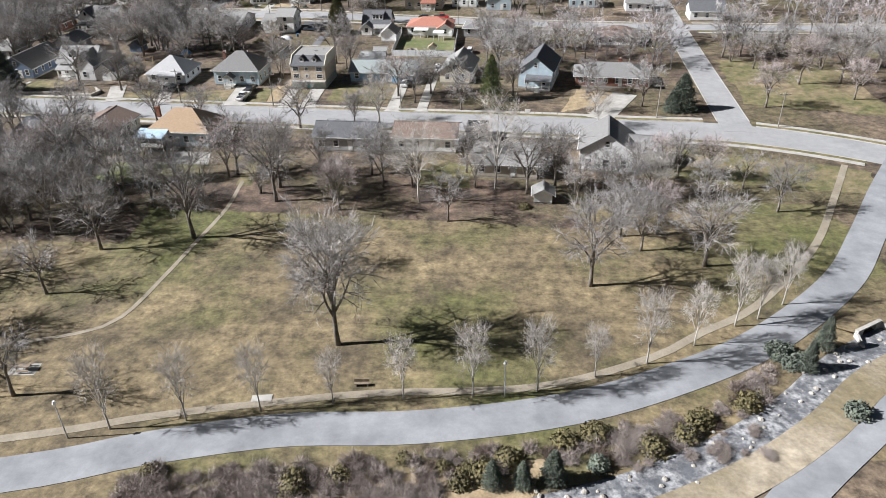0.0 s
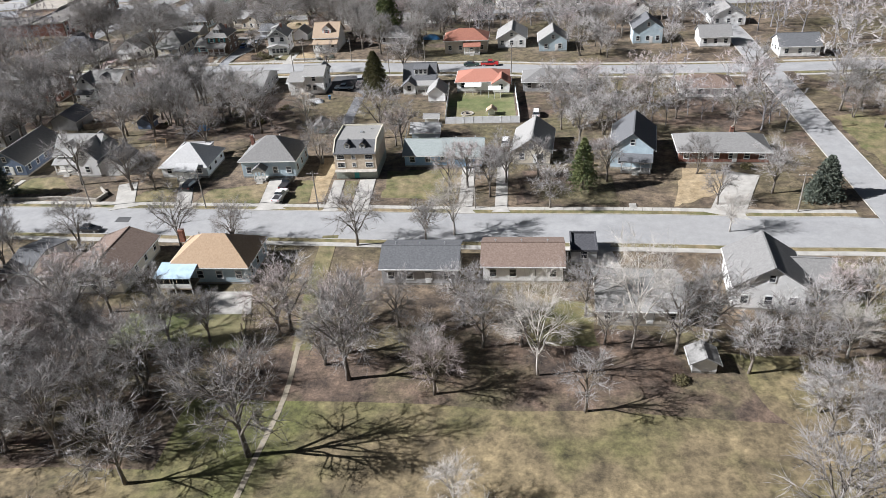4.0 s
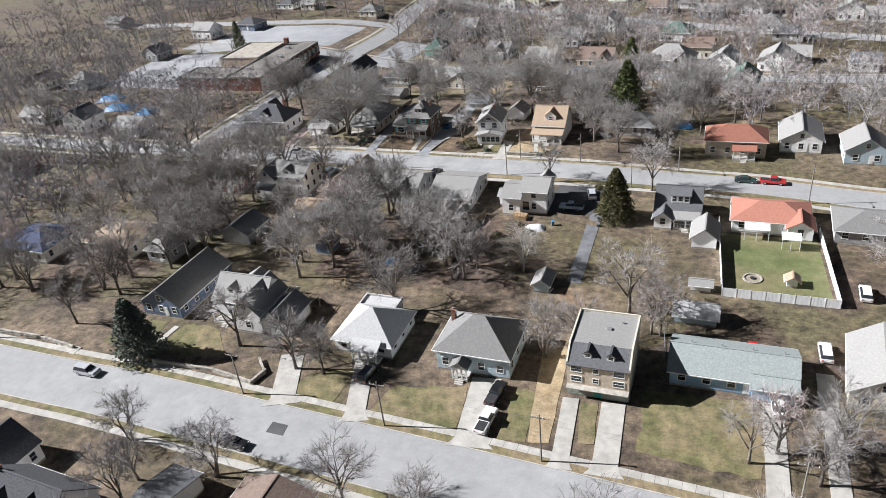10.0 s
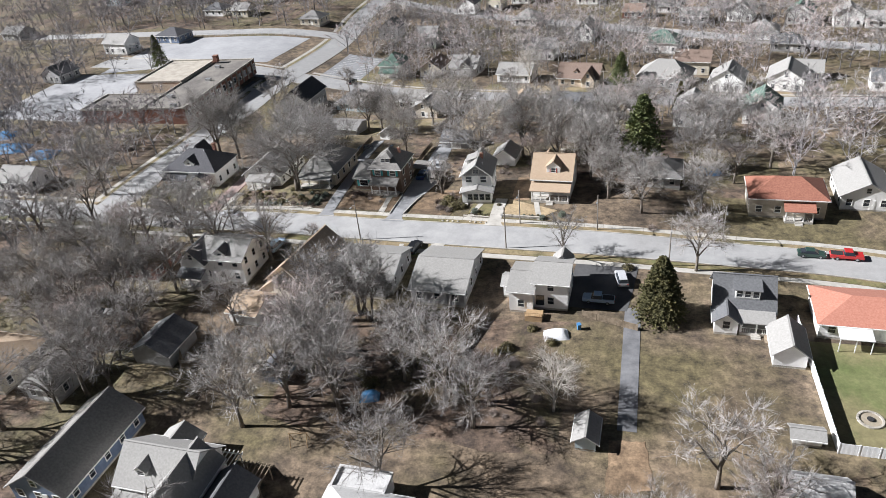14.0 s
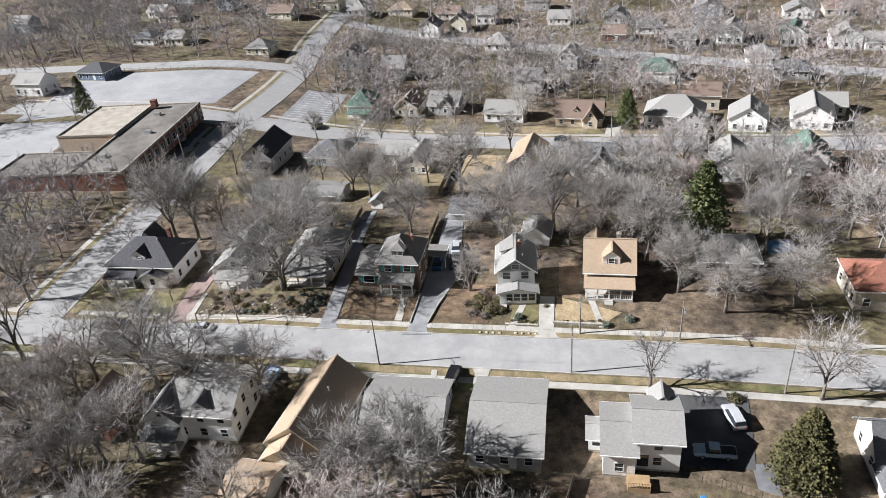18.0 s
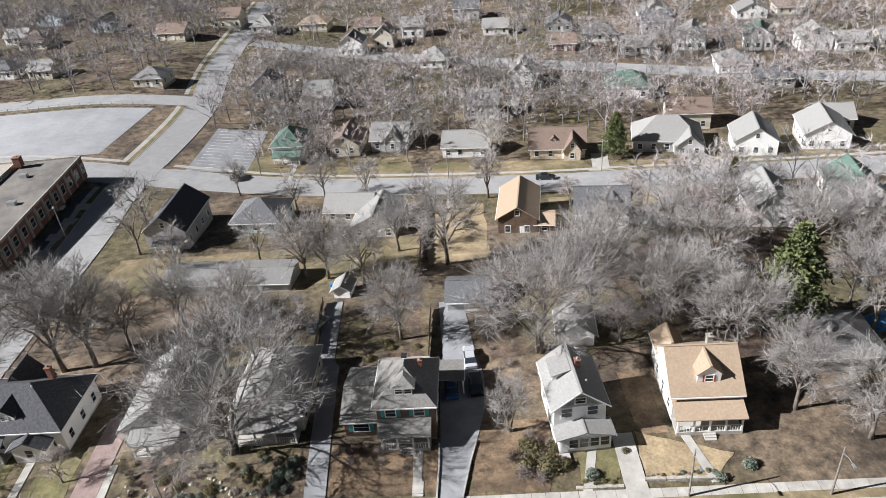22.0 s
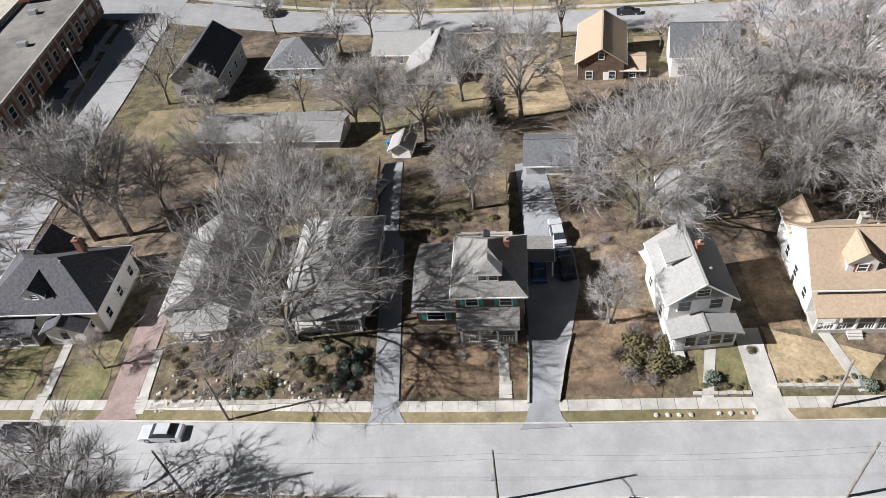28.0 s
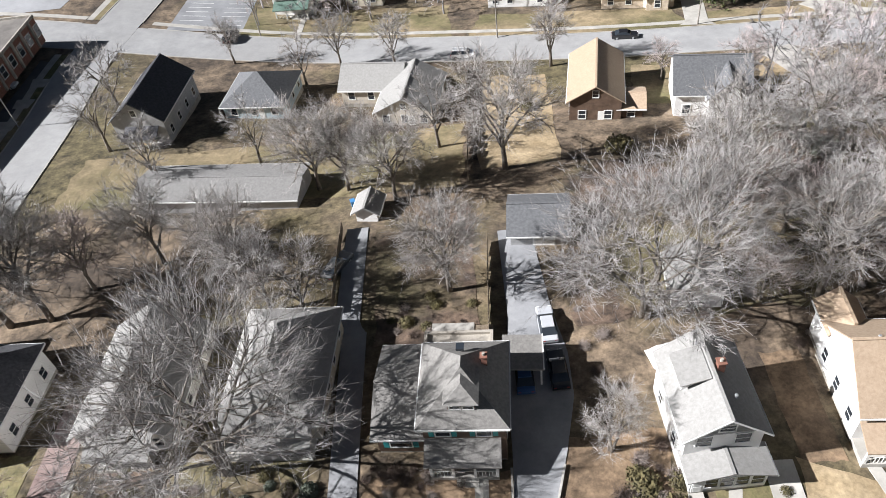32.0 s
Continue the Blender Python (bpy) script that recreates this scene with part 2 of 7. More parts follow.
    "lane": material("old_dark_asphalt", (0.105, 0.107, 0.115), (0.18, 0.182, 0.19), 0.3, 0.85, 4.0, 0.15, mottle=0.2, grain=0.12),
    "r_blue": shingle("dark_blue_shingles", (0.028, 0.04, 0.085), (0.05, 0.066, 0.12)),
    "twig_dark": material("dark_shrub_twigs", (0.075, 0.055, 0.045), (0.15, 0.11, 0.09), 0.6, 0.9, 6.0, 0.0, None, 0.0, 0.2),
    "r_green": shingle("green_shingles", (0.07, 0.125, 0.10), (0.12, 0.18, 0.15)),
    "r_sage": shingle("weathered_sage_shingles", (0.22, 0.25, 0.245), (0.30, 0.33, 0.32)),
    "r_tar": material("tar_and_gravel_roof", (0.105, 0.096, 0.088), (0.165, 0.152, 0.14), 0.3, 0.9, 5.0, 0.2, (0.2, 0.185, 0.165), mottle=0.2),
    "r_flat": material("gravel_flat_roof", (0.30, 0.27, 0.23), (0.42, 0.385, 0.33), 0.4, 0.9, 6.0, 0.2),
    "trim": material("white_trim", (0.72, 0.72, 0.70), (0.80, 0.80, 0.78), 2.0, 0.5, 12.0, 0.0),
    "vinyl": material("white_vinyl_fence", (0.76, 0.77, 0.78), (0.84, 0.85, 0.86), 1.0, 0.45, 8.0, 0.0),
    "teal": material("teal_paint", (0.03, 0.27, 0.28), (0.05, 0.36, 0.36), 2.0, 0.5, 12.0, 0.0),
    "wood": material("weathered_wood", (0.15, 0.115, 0.08), (0.27, 0.215, 0.155), 1.4, 0.85, 10.0, 0.3, None, 0.0, 0.2),
    "newwood": material("fresh_timber", (0.33, 0.215, 0.11), (0.43, 0.30, 0.17), 1.4, 0.8, 10.0, 0.3, None, 0.0, 0.15),
    "metal": material("galvanised_metal", (0.45, 0.46, 0.47), (0.58, 0.59, 0.6), 1.0, 0.45, 9.0, 0.05, None, 0.7),
    "bluetin": material("pale_blue_tin", (0.35, 0.47, 0.57), (0.45, 0.57, 0.66), 0.8, 0.5, 9.0, 0.1),
    "black": material("black_rubber", (0.018, 0.018, 0.02), (0.035, 0.035, 0.037), 3.0, 0.7, 20.0, 0.1),
    "bluetarp": material("blue_tarpaulin", (0.04, 0.16, 0.35), (0.08, 0.24, 0.45), 2.0, 0.5, 10.0, 0.3),
    "redpaint": material("red_paint", (0.33, 0.035, 0.03), (0.40, 0.05, 0.04), 2.0, 0.35, 10.0, 0.0),
}


def glass(name, tone):
    m = bpy.data.materials.new(name)
    m.use_nodes = True
    p = m.node_tree.nodes["Principled BSDF"]
    p.inputs["Base Color"].default_value, p.inputs["Roughness"].default_value = (*tone, 1), 0.07
    p.inputs["Specular IOR Level"].default_value = 0.7
    return m


def paint(name, tone):
    m = material(name, tone, tuple(min(1, v * 1.12 + 0.004) for v in tone), 1.0, 0.28, 30.0, 0.0)
    m.node_tree.nodes["Principled BSDF"].inputs["Coat Weight"].default_value = 0.6
    return m


MAT["glass"] = glass("dark_window_glass", (0.028, 0.034, 0.042))
CAR = {"white": paint("white_car_paint", (0.72, 0.72, 0.72)), "black": paint("black_car_paint", (0.012, 0.012, 0.014)), "silver": paint("silver_car_paint", (0.42, 0.43, 0.45)),
       "blue": paint("blue_car_paint", (0.03, 0.08, 0.2)), "pale_blue": paint("pale_blue_car_paint", (0.42, 0.55, 0.66)), "red": paint("red_car_paint", (0.42, 0.025, 0.025)),
       "green": paint("dark_green_car_paint", (0.03, 0.06, 0.05)), "grey": paint("grey_car_paint", (0.10, 0.11, 0.115))}


# ---- tools ----
def smooth(a, b, v):
    u = min(1.0, max(0.0, (v - a) / (b - a)))
    return u * u * (3 - 2 * u)


def height(x, y):
    """The lie of the land: level, a low rise along the middle street, then falling away to the north."""
    return -9.9 * smooth(270, 409, y) * smooth(-209, -115, x) + rise(x, y)


def rise(x, y):
    return 2.2 * smooth(238, 270, y) * (1 - smooth(292, 345, y)) * smooth(-152, -120, x) * (1 - smooth(-62, -25, x))


def settle(x, y):
    """Plan places on the rise lie a little closer to its foot."""
    k = 1 - rise(x, y) / 62
    return -102 + (x + 102) * k, 226 + (y - 226) * k


class Geo:
    """Vertices and faces of one mesh."""
    def __init__(self):
        self.v, self.f = [], []

    def add(self, verts, faces):
        n = len(self.v)
        self.v.extend(tuple(p) for p in verts)
        self.f.extend(tuple(i + n for i in q) for q in faces)
        return self

    def box(self, x0, x1, y0, y1, z0, z1):
        v = [(x, y, z) for z in (z0, z1) for y in (y0, y1) for x in (x0, x1)]
        return self.add(v, [(0, 2, 3, 1), (4, 5, 7, 6), (0, 1, 5, 4), (2, 6, 7, 3), (0, 4, 6, 2), (1, 3, 7, 5)])

    def slab(self, corners, t):
        """A plate of thickness t under a polygon."""
        n = len(corners)
        low = [(x, y, z - t) for x, y, z in corners]
        return self.add([*corners, *low], [tuple(range(n)), tuple(reversed(range(n, 2 * n))), *[(i, i + n, (i + 1) % n + n, (i + 1) % n) for i in range(n)]])

    def tube(self, pts, radii, sides=5):
        n0, prev = len(self.v), None
        for i, (p, r) in enumerate(zip(pts, radii)):
            p = Vector(p)
            d = (Vector(pts[min(i + 1, len(pts) - 1)]) - Vector(pts[max(i - 1, 0)])).normalized()
            a = d.orthogonal().normalized() if prev is None else (prev - d * prev.dot(d)).normalized()
            prev, b = a, d.cross(a)
            for k in range(sides):
                w = 2 * math.pi * k / sides
                self.v.append(tuple(p + (a * math.cos(w) + b * math.sin(w)) * r))
        for i in range(len(pts) - 1):
            for k in range(sides):
                j = (k + 1) % sides
                self.f.append((n0 + i * sides + k, n0 + i * sides + j, n0 + (i + 1) * sides + j, n0 + (i + 1) * sides + k))
        self.f.append(tuple(reversed(range(n0, n0 + sides))))
        self.f.append(tuple(range(n0 + (len(pts) - 1) * sides, n0 + len(pts) * sides)))
        return self

    def mesh(self, name, mat, shade=False):
        me = bpy.data.meshes.new(name)
        me.from_pydata(self.v, [], self.f)
        me.materials.append(mat)
        if shade:
            me.polygons.foreach_set("use_smooth", [True] * len(me.polygons))
        me.update()
        return me


def part(name, geo, mat, parent=None, label="", shade=False):
    """One mesh object under a thing; geo may be a ready mesh."""
    ob = new(name, geo if isinstance(geo, bpy.types.Mesh) else geo.mesh(name, mat, shade))
    ob.parent = parent
    return tagged(ob, label)


def thing(name, x, y, yaw, label, category, group="", z=None):
    ob = new(name)
    x, y = settle(x, y)
    ob.matrix_basis = pose(x, y, height(x, y) if z is None else z, 0, 0, yaw)
    return tagged(ob, label, category, group)


def smoothed(pts, step=4.0):
    """A Catmull-Rom line through points of the plan."""
    q = [Vector((*p, 0)) for p in pts]
    q = [q[0] * 2 - q[1], *q, q[-1] * 2 - q[-2]]
    out = []
    for a, b, c, d in zip(q, q[1:], q[2:], q[3:]):
        n = max(1, int((c - b).length / step))
        for i in range(n):
            t = i / n
            out.append(0.5 * (2 * b + (c - a) * t + (2 * a - 5 * b + 4 * c - d) * t * t + (3 * b - a - 3 * c + d) * t ** 3))
    return [*out, q[-2]]


def strip(name, pts, off0, off1, up, mat, depth=0.3, kind="structure", label=""):
    """A band along a line, between two offsets to its left, laid over the land."""
    line = smoothed(pts, 2.5)
    g = Geo()
    for i, p in enumerate(line):
        d = (line[min(i + 1, len(line) - 1)] - line[max(i - 1, 0)]).normalized()
        nrm = Vector((-d.y, d.x, 0))
        for o, dz in ((off0, -depth), (off0, 0), (off1, 0), (off1, -depth)):
            q = p + nrm * o
            qx, qy = settle(q.x, q.y)
            g.v.append((qx, qy, height(qx, qy) + up + dz))
    for i in range(len(line) - 1):
        for k in range(3):
            a = i * 4 + k
            g.f.append((a, a + 4, a + 5, a + 1))
    e = len(g.v) - 4
    g.f += [(0, 1, 2, 3), (e + 3, e + 2, e + 1, e)]
    return tagged(part(name, g, mat), label, "", "", kind)


def patch(name, corners, up, mat, n=8, wobble=0.0, label="", seed=0):
    """A four-cornered piece of surface, laid over the land."""
    a, b, c, d = [Vector((*p, 0)) for p in corners]
    rnd = random.Random(seed)
    wobble = min(wobble, 0.3 * min((b - a).length, (c - b).length, (d - c).length, (a - d).length) / n)
    g = Geo()
    for i in range(n + 1):
        for j in range(n + 1):
            u, v = i / n, j / n
            p = (a * (1 - u) + b * u) * (1 - v) + (d * (1 - u) + c * u) * v
            if wobble and (i in (0, n) or j in (0, n)):
                p += Vector((rnd.uniform(-1, 1), rnd.uniform(-1, 1), 0)) * wobble
            qx, qy = settle(p.x, p.y)
            g.v.append((qx, qy, height(qx, qy) + up))
    for i in range(n):
        for j in range(n):
            k = i * (n + 1) + j
            g.f.append((k, k + n + 1, k + n + 2, k + 1))
    ob = part(name, g, mat)
    return tagged(ob, label, "", "", "structure")


# ---- trees ----
def grow(seed, tall=12.0, radius=4.6, low=0.30, limbs=10, subs=7, tips=6, twigs=3000, thin=0.036, split=False, far=False, reach=1.0, girth=1.0):
    """A bare tree: a trunk whose limbs reach out to fill a domed crown, and the mass of twigs at their ends."""
    r = random.Random(seed)
    wood, fine = Geo(), Geo()
    up = Vector((0, 0, 1))
    centre = Vector((0, 0, tall * (0.5 + low * 0.5)))
    rz = tall * 0.5 * (1 - low)

    def bend(a, b, lift, n):
        m = a.lerp(b, 0.5) + Vector((r.uniform(-1, 1), r.uniform(-1, 1), lift)) * (b - a).length * 0.12
        return [a * (1 - t) ** 2 + m * 2 * t * (1 - t) + b * t * t + Vector((r.uniform(-1, 1), r.uniform(-1, 1), r.uniform(-1, 1))) * (b - a).length * (0.025 if 0 < t < 1 else 0) for t in [i / n for i in range(n + 1)]]

    def strip_(pts, w, into):
        for p, q, k in zip(pts, pts[1:], range(9)):
            d = (q - p).normalized()
            s_ = d.orthogonal().normalized()
            s_ = (s_ * math.cos(seed + k) + d.cross(s_) * math.sin(seed + k)) * w * (1 - 0.3 * k)
            into.add((p - s_, p + s_, q + s_ * 0.6, q - s_ * 0.6), ((0, 1, 2, 3),))

    base = tall * 0.021 * girth
    lean = Vector((r.uniform(-0.4, 0.4), r.uniform(-0.4, 0.4), 0))
    stems = []
    for k in range(3 if split else 1):
        w = 2.1 * k + r.random()
        foot = Vector((0.15 * math.cos(w), 0.15 * math.sin(w), -0.25)) if split else Vector((0, 0, -0.25))
        top = Vector((1.2 * math.cos(w), 1.2 * math.sin(w), tall * 0.62)) if split else Vector((0, 0, tall * 0.66)) + lean
        pts = bend(foot, top, 0.0, 5)
        if not split:
            pts = [p.lerp(foot.lerp(top, i / 5), 0.7) for i, p in enumerate(pts)]
        rad = [base * (0.7 if split else 1) * v for v in (1.25, 0.95, 0.8, 0.62, 0.42, 0.2)]
        wood.tube(pts, rad, 4 if far else 7)
        stems.append((pts, rad))
    ends = []
    for i in range(limbs):
        az = i * 2.39996 + r.uniform(-0.3, 0.3)
        el = -0.25 + 1.2 * ((i + 0.5) / limbs) + r.uniform(-0.12, 0.12)
        out = Vector((math.cos(az) * math.cos(el), math.sin(az) * math.cos(el), math.sin(el)))
        size = r.uniform(0.82, 1.12)
        tgt = centre + Vector((out.x * radius, out.y * radius, out.z * rz)) * 0.62 * size
        pts_, rad_ = stems[i % len(stems)]
        f = min(0.98, max(low * 0.95, 0.25 + 0.5 * (i / limbs))) / 0.66 * 5 * 0.8
        j = min(4, int(f))
        src = pts_[j].lerp(pts_[j + 1], f - j)
        lp = bend(src, tgt, 0.9, 4)
        lr = [max(0.03 * girth, rad_[j] * 0.62) * v for v in (1.0, 0.86, 0.72, 0.55, 0.34)]
        wood.tube(lp, lr, 3 if far else 5)
        for q in range(subs):
            t = r.uniform(0.35, 1.0) * 4
            j2 = min(3, int(t))
            a = lp[j2].lerp(lp[j2 + 1], t - j2)
            o2 = (out + Vector((r.gauss(0, 0.75), r.gauss(0, 0.75), r.gauss(0.1, 0.6)))).normalized()
            b = a + Vector((o2.x * radius, o2.y * radius, o2.z * rz)) * r.uniform(0.32, 0.56) * size
            sp = bend(a, b, 0.7, 3)
            if far:
                strip_(sp, thin * 0.6, wood)
            else:
                wood.tube(sp, [max(0.022 * girth, lr[j2] * v) for v in (0.66, 0.52, 0.36, 0.2)], 3)
            for m in range(tips):
                t2 = r.uniform(0.3, 1.0) * 3
                j3 = min(2, int(t2))
                c = sp[j3].lerp(sp[j3 + 1], t2 - j3)
                o3 = (o2 * 0.8 + Vector((r.gauss(0, 0.8), r.gauss(0, 0.8), r.gauss(0.25, 0.6)))).normalized()
                e = c + o3 * radius * r.uniform(0.16, 0.34)
                tp = bend(c, e, 0.5, 2)
                strip_(tp, thin * 0.85, wood if (m + q) % 3 else fine)
                ends.append((c, e, o3))
    for k in range(twigs):
        c, e, o = ends[r.randrange(len(ends))]
        p = c.lerp(e, r.uniform(0.1, 1.0))
        d = (o * 0.9 + Vector((r.gauss(0, 0.48), r.gauss(0, 0.48), r.gauss(0.3, 0.42)))).normalized()
        side = d.orthogonal().normalized()
        side = (side * math.cos(k) + d.cross(side) * math.sin(k)) * thin * 0.5
        ln = r.uniform(0.6, 1.7) * reach
        fine.add((p - side, p + side, p + d * ln), ((0, 1, 2),))
    return wood, fine


TREES = {}


def tree_meshes(kind, seed, bark="bark", twig="twig", **k):
    w, f = grow(seed, **k)
    TREES.setdefault(kind, []).append((w.mesh("trunk", MAT[bark], True), f.mesh("crown", MAT[twig])))


for s_ in range(5):
    tree_meshes("broad", 10 + s_, radius=5.1, twigs=3000, thin=0.032)
for s_ in range(3):
    tree_meshes("tall", 30 + s_, radius=3.6, low=0.24, twigs=2500)
for s_ in range(3):
    tree_meshes("split", 40 + s_, radius=4.3, low=0.2, twigs=2600, split=True)
for s_ in range(3):
    tree_meshes("pale", 50 + s_, bark="twig_pale", twig="twig_pale", radius=3.2, low=0.2, limbs=12, subs=6, tips=6, twigs=2200, thin=0.027, girth=0.62)
tree_meshes("sycamore", 55, bark="twig_pale", twig="twig_pale", radius=4.2, low=0.22, limbs=12, subs=7, tips=7, twigs=3600, thin=0.013, girth=0.5, reach=0.8)
for s_ in range(2):
    tree_meshes("red", 60 + s_, twig="twig_red", radius=4.6, low=0.2, twigs=2500)
for s_ in range(3):
    tree_meshes("open", 70 + s_, radius=4.6, limbs=7, subs=6, tips=5, twigs=1700, thin=0.036)
for s_ in range(2):
    tree_meshes("big", 80 + s_, twig="twig_bright", radius=5.0, low=0.24, limbs=12, subs=9, tips=8, twigs=8200, thin=0.024, reach=0.85)
tree_meshes("spreading", 84, radius=7.4, low=0.16, limbs=13, subs=9, tips=10, twigs=13500, thin=0.02, split=True, reach=0.9)
tree_meshes("small", 86, twig="twig_bright", radius=3.6, low=0.14, limbs=10, subs=7, tips=7, twigs=5000, thin=0.022, split=True, reach=0.8)
FAR = [grow(90 + s_, radius=5.4, low=0.22, limbs=7, subs=4, tips=1, twigs=470, thin=0.066, far=True, reach=1.1, girth=0.62) for s_ in range(5)]


def far_wood(name, spots, label, mat="twig"):
    """Distant bare trees, joined; each spot is x, y, height and a turn."""
    wv, wf, mi, nv = [], [], [], 0
    for i, (x, y, tall, turn) in enumerate(spots):
        x, y = settle(x, y)
        c, s = math.cos(turn), math.sin(turn)
        wide = 0.85 + 0.35 * ((i * 0.618) % 1)
        for k, src in enumerate(FAR[i % len(FAR)]):
            a = np.array(src.v) * (tall / 12.0)
            wv.append(np.stack([(a[:, 0] * c - a[:, 1] * s) * wide + x, (a[:, 0] * s + a[:, 1] * c) * wide + y, a[:, 2] + height(x, y)], 1))
            wf.extend(tuple(q + nv for q in face) for face in src.f)
            mi.extend([k] * len(src.f))
            nv += len(a)
    me = bpy.data.meshes.new(name)
    me.from_pydata(np.concatenate(wv).tolist(), [], wf)
    me.materials.append(MAT["twig_far"]), me.materials.append(MAT[mat])
    me.polygons.foreach_set("material_index", mi)
    return tagged(new(name, me), label, "trees", "", "stuff")


LOOKS = {"sycamore": "tall pale-barked bare tree with whitish limbs", "big": "tall bare shade tree with fine grey twigs", "spreading": "huge bare tree with a wide spreading crown", "small": "small bare tree with dense pale twigs", "broad": "bare broad-crowned shade tree with grey-brown twigs", "tall": "bare tall narrow tree with fine brown twigs", "split": "bare tree forking into stems near the ground",
         "pale": "bare sycamore with pale whitish bark", "red": "bare tree with reddish twigs", "open": "bare dark-limbed tree with an open crown"}
tree_count = 0


def tree(x, y, tall=12.0, kind="broad", wide=1.0, where=" in dry grass", group=""):
    global tree_count
    tree_count += 1
    trunk, crown = TREES[kind][tree_count % len(TREES[kind])]
    r = random.Random(tree_count * 7 + 1)
    root = thing("tree", x, y, 0, LOOKS[kind] + where, "tree", group)
    s = tall / 12.0
    root.matrix_basis = root.matrix_basis @ pose(0, 0, 0, 0, 0, r.uniform(0, 360)) @ Matrix.Diagonal((s * wide, s * wide, s, 1))
    part("trunk", trunk, None, root)
    part("crown", crown, None, root)
    return root


def needle_tree(seed, tall, radius, layers, mat, label_low=0.08, loose=0.25, size=0.33):
    """Stem and a crown of many short sprays, in tiers."""
    r = random.Random(seed)
    w, g = Geo(), Geo()
    w.tube([(0, 0, -0.2), (0, 0, tall * 0.5), (0, 0, tall * 0.97)], [tall * 0.022, tall * 0.014, 0.02], 6)
    for i in range(layers):
        t = (i + r.random()) / layers
        z = tall * (label_low + (1 - label_low) * t)
        reach = radius * (1 - t) ** 0.72 * r.uniform(1 - loose, 1 + loose * 0.4) + 0.12
        a = r.uniform(0, 6.283)
        d = Vector((math.cos(a), math.sin(a), r.uniform(-0.25, 0.2))).normalized()
        side = Vector((-d.y, d.x, 0))
        for k in range(5):
            u = r.uniform(0.35, 1.0)
            p = Vector((0, 0, z)) + d * reach * u
            for q in range(3):
                o = (d * r.uniform(0.2, 1) + side * r.uniform(-1, 1) + Vector((0, 0, r.uniform(-0.4, 0.8)))).normalized() * r.uniform(0.25, 0.6) * radius * size
                b = o.cross(Vector((r.uniform(-1, 1), r.uniform(-1, 1), r.uniform(-1, 1)))).normalized() * o.length * 0.33
                g.add((p, p + o * 0.5 + b, p + o, p + o * 0.5 - b), ((0, 1, 2, 3),))
    return w.mesh("trunk", MAT["bark"]), g.mesh("crown", MAT[mat])


EVERGREEN = {"cedar": (needle_tree(1, 8, 2.4, 1500, "cedar", 0.04, 0.18, 0.2), "dense olive-green cedar with a rounded conical crown"),
             "pine": (needle_tree(2, 12, 4.0, 800, "needle_light", 0.14, 0.5, 0.22), "tall loose-limbed green pine"),
             "spruce": (needle_tree(3, 9, 2.6, 1000, "needle", 0.05, 0.3, 0.22), "dark green spruce reaching down to the ground")}


def evergreen(x, y, tall, kind="cedar", wide=1.0):
    (trunk, crown), label = EVERGREEN[kind]
    root = thing("evergreen_tree", x, y, 0, label, "evergreen tree")
    s = tall / {"cedar": 8, "pine": 12, "spruce": 9}[kind]
    root.matrix_basis = root.matrix_basis @ pose(0, 0, 0, 0, 0, (x * 37 + y * 11) % 360) @ Matrix.Diagonal((s * wide, s * wide, s, 1))
    part("trunk", trunk, None, root), part("crown", crown, None, root)
    return root


def bush_mesh(seed, mat, n=460, twiggy=False):
    r = random.Random(seed)
    g = Geo()
    for k in range(n):
        d = Vector((r.gauss(0, 1), r.gauss(0, 1), abs(r.gauss(0.2, 0.9)))).normalized()
        p = d * r.uniform(0.45, 1.0)
        if twiggy:
            foot = Vector((r.gauss(0, 0.22), r.gauss(0, 0.22), -0.02))
            tip = p + Vector((r.uniform(-0.1, 0.1), r.uniform(-0.1, 0.1), 0.12))
            mid = foot.lerp(tip, r.uniform(0.4, 0.6)) + Vector((r.uniform(-0.1, 0.1), r.uniform(-0.1, 0.1), 0.08))
            b = (tip - foot).cross(Vector((r.uniform(-1, 1), r.uniform(-1, 1), r.uniform(-1, 1)))).normalized() * 0.011
            g.add((foot - b, foot + b, mid + b * 0.8, mid - b * 0.8, tip), ((0, 1, 2, 3), (3, 2, 4)))
            out = mid + (tip - mid).length * Vector((r.uniform(-1, 1), r.uniform(-1, 1), r.uniform(-0.2, 1))).normalized() * 0.8
            g.add((mid - b * 0.7, mid + b * 0.7, out), ((0, 1, 2),))
        else:
            o = Vector((r.uniform(-1, 1), r.uniform(-1, 1), r.uniform(-1, 1))).normalized() * 0.13
            b = o.cross(d).normalized() * 0.075
            g.add((p - o, p + b, p + o, p - b), ((0, 1, 2, 3),))
    return g.mesh("foliage", MAT[mat])


BUSHES = {"green": (bush_mesh(1, "needle", 620), "rounded evergreen shrub"), "brown": (bush_mesh(2, "shrub", 520), "brownish winter shrub"),
          "bare": (bush_mesh(3, "brush", 230, True), "bare twiggy shrub"), "dark": (bush_mesh(4, "twig_dark", 230, True), "dark leafless shrub")}


def bush(x, y, r=1.0, kind="brown", tall=1.0):
    me, label = BUSHES[kind]
    x, y = settle(x, y)
    ob = part("shrub", me, None)
    ob.matrix_basis = pose(x, y, height(x, y), 0, 0, (x * 53 + y * 29) % 360) @ Matrix.Diagonal((r, r, r * tall, 1))
    return tagged(ob, label + (" by the path" if kind == "green" else " on the dry ground"), "shrub")


def thicket(spots, label):
    """Many shrubs grown into one mass; each spot is x, y, size and kind."""
    verts, faces, mats, n = [], [], [], 0
    kinds = sorted({s[3] for s in spots})
    for i, (x, y, r, kind) in enumerate(spots):
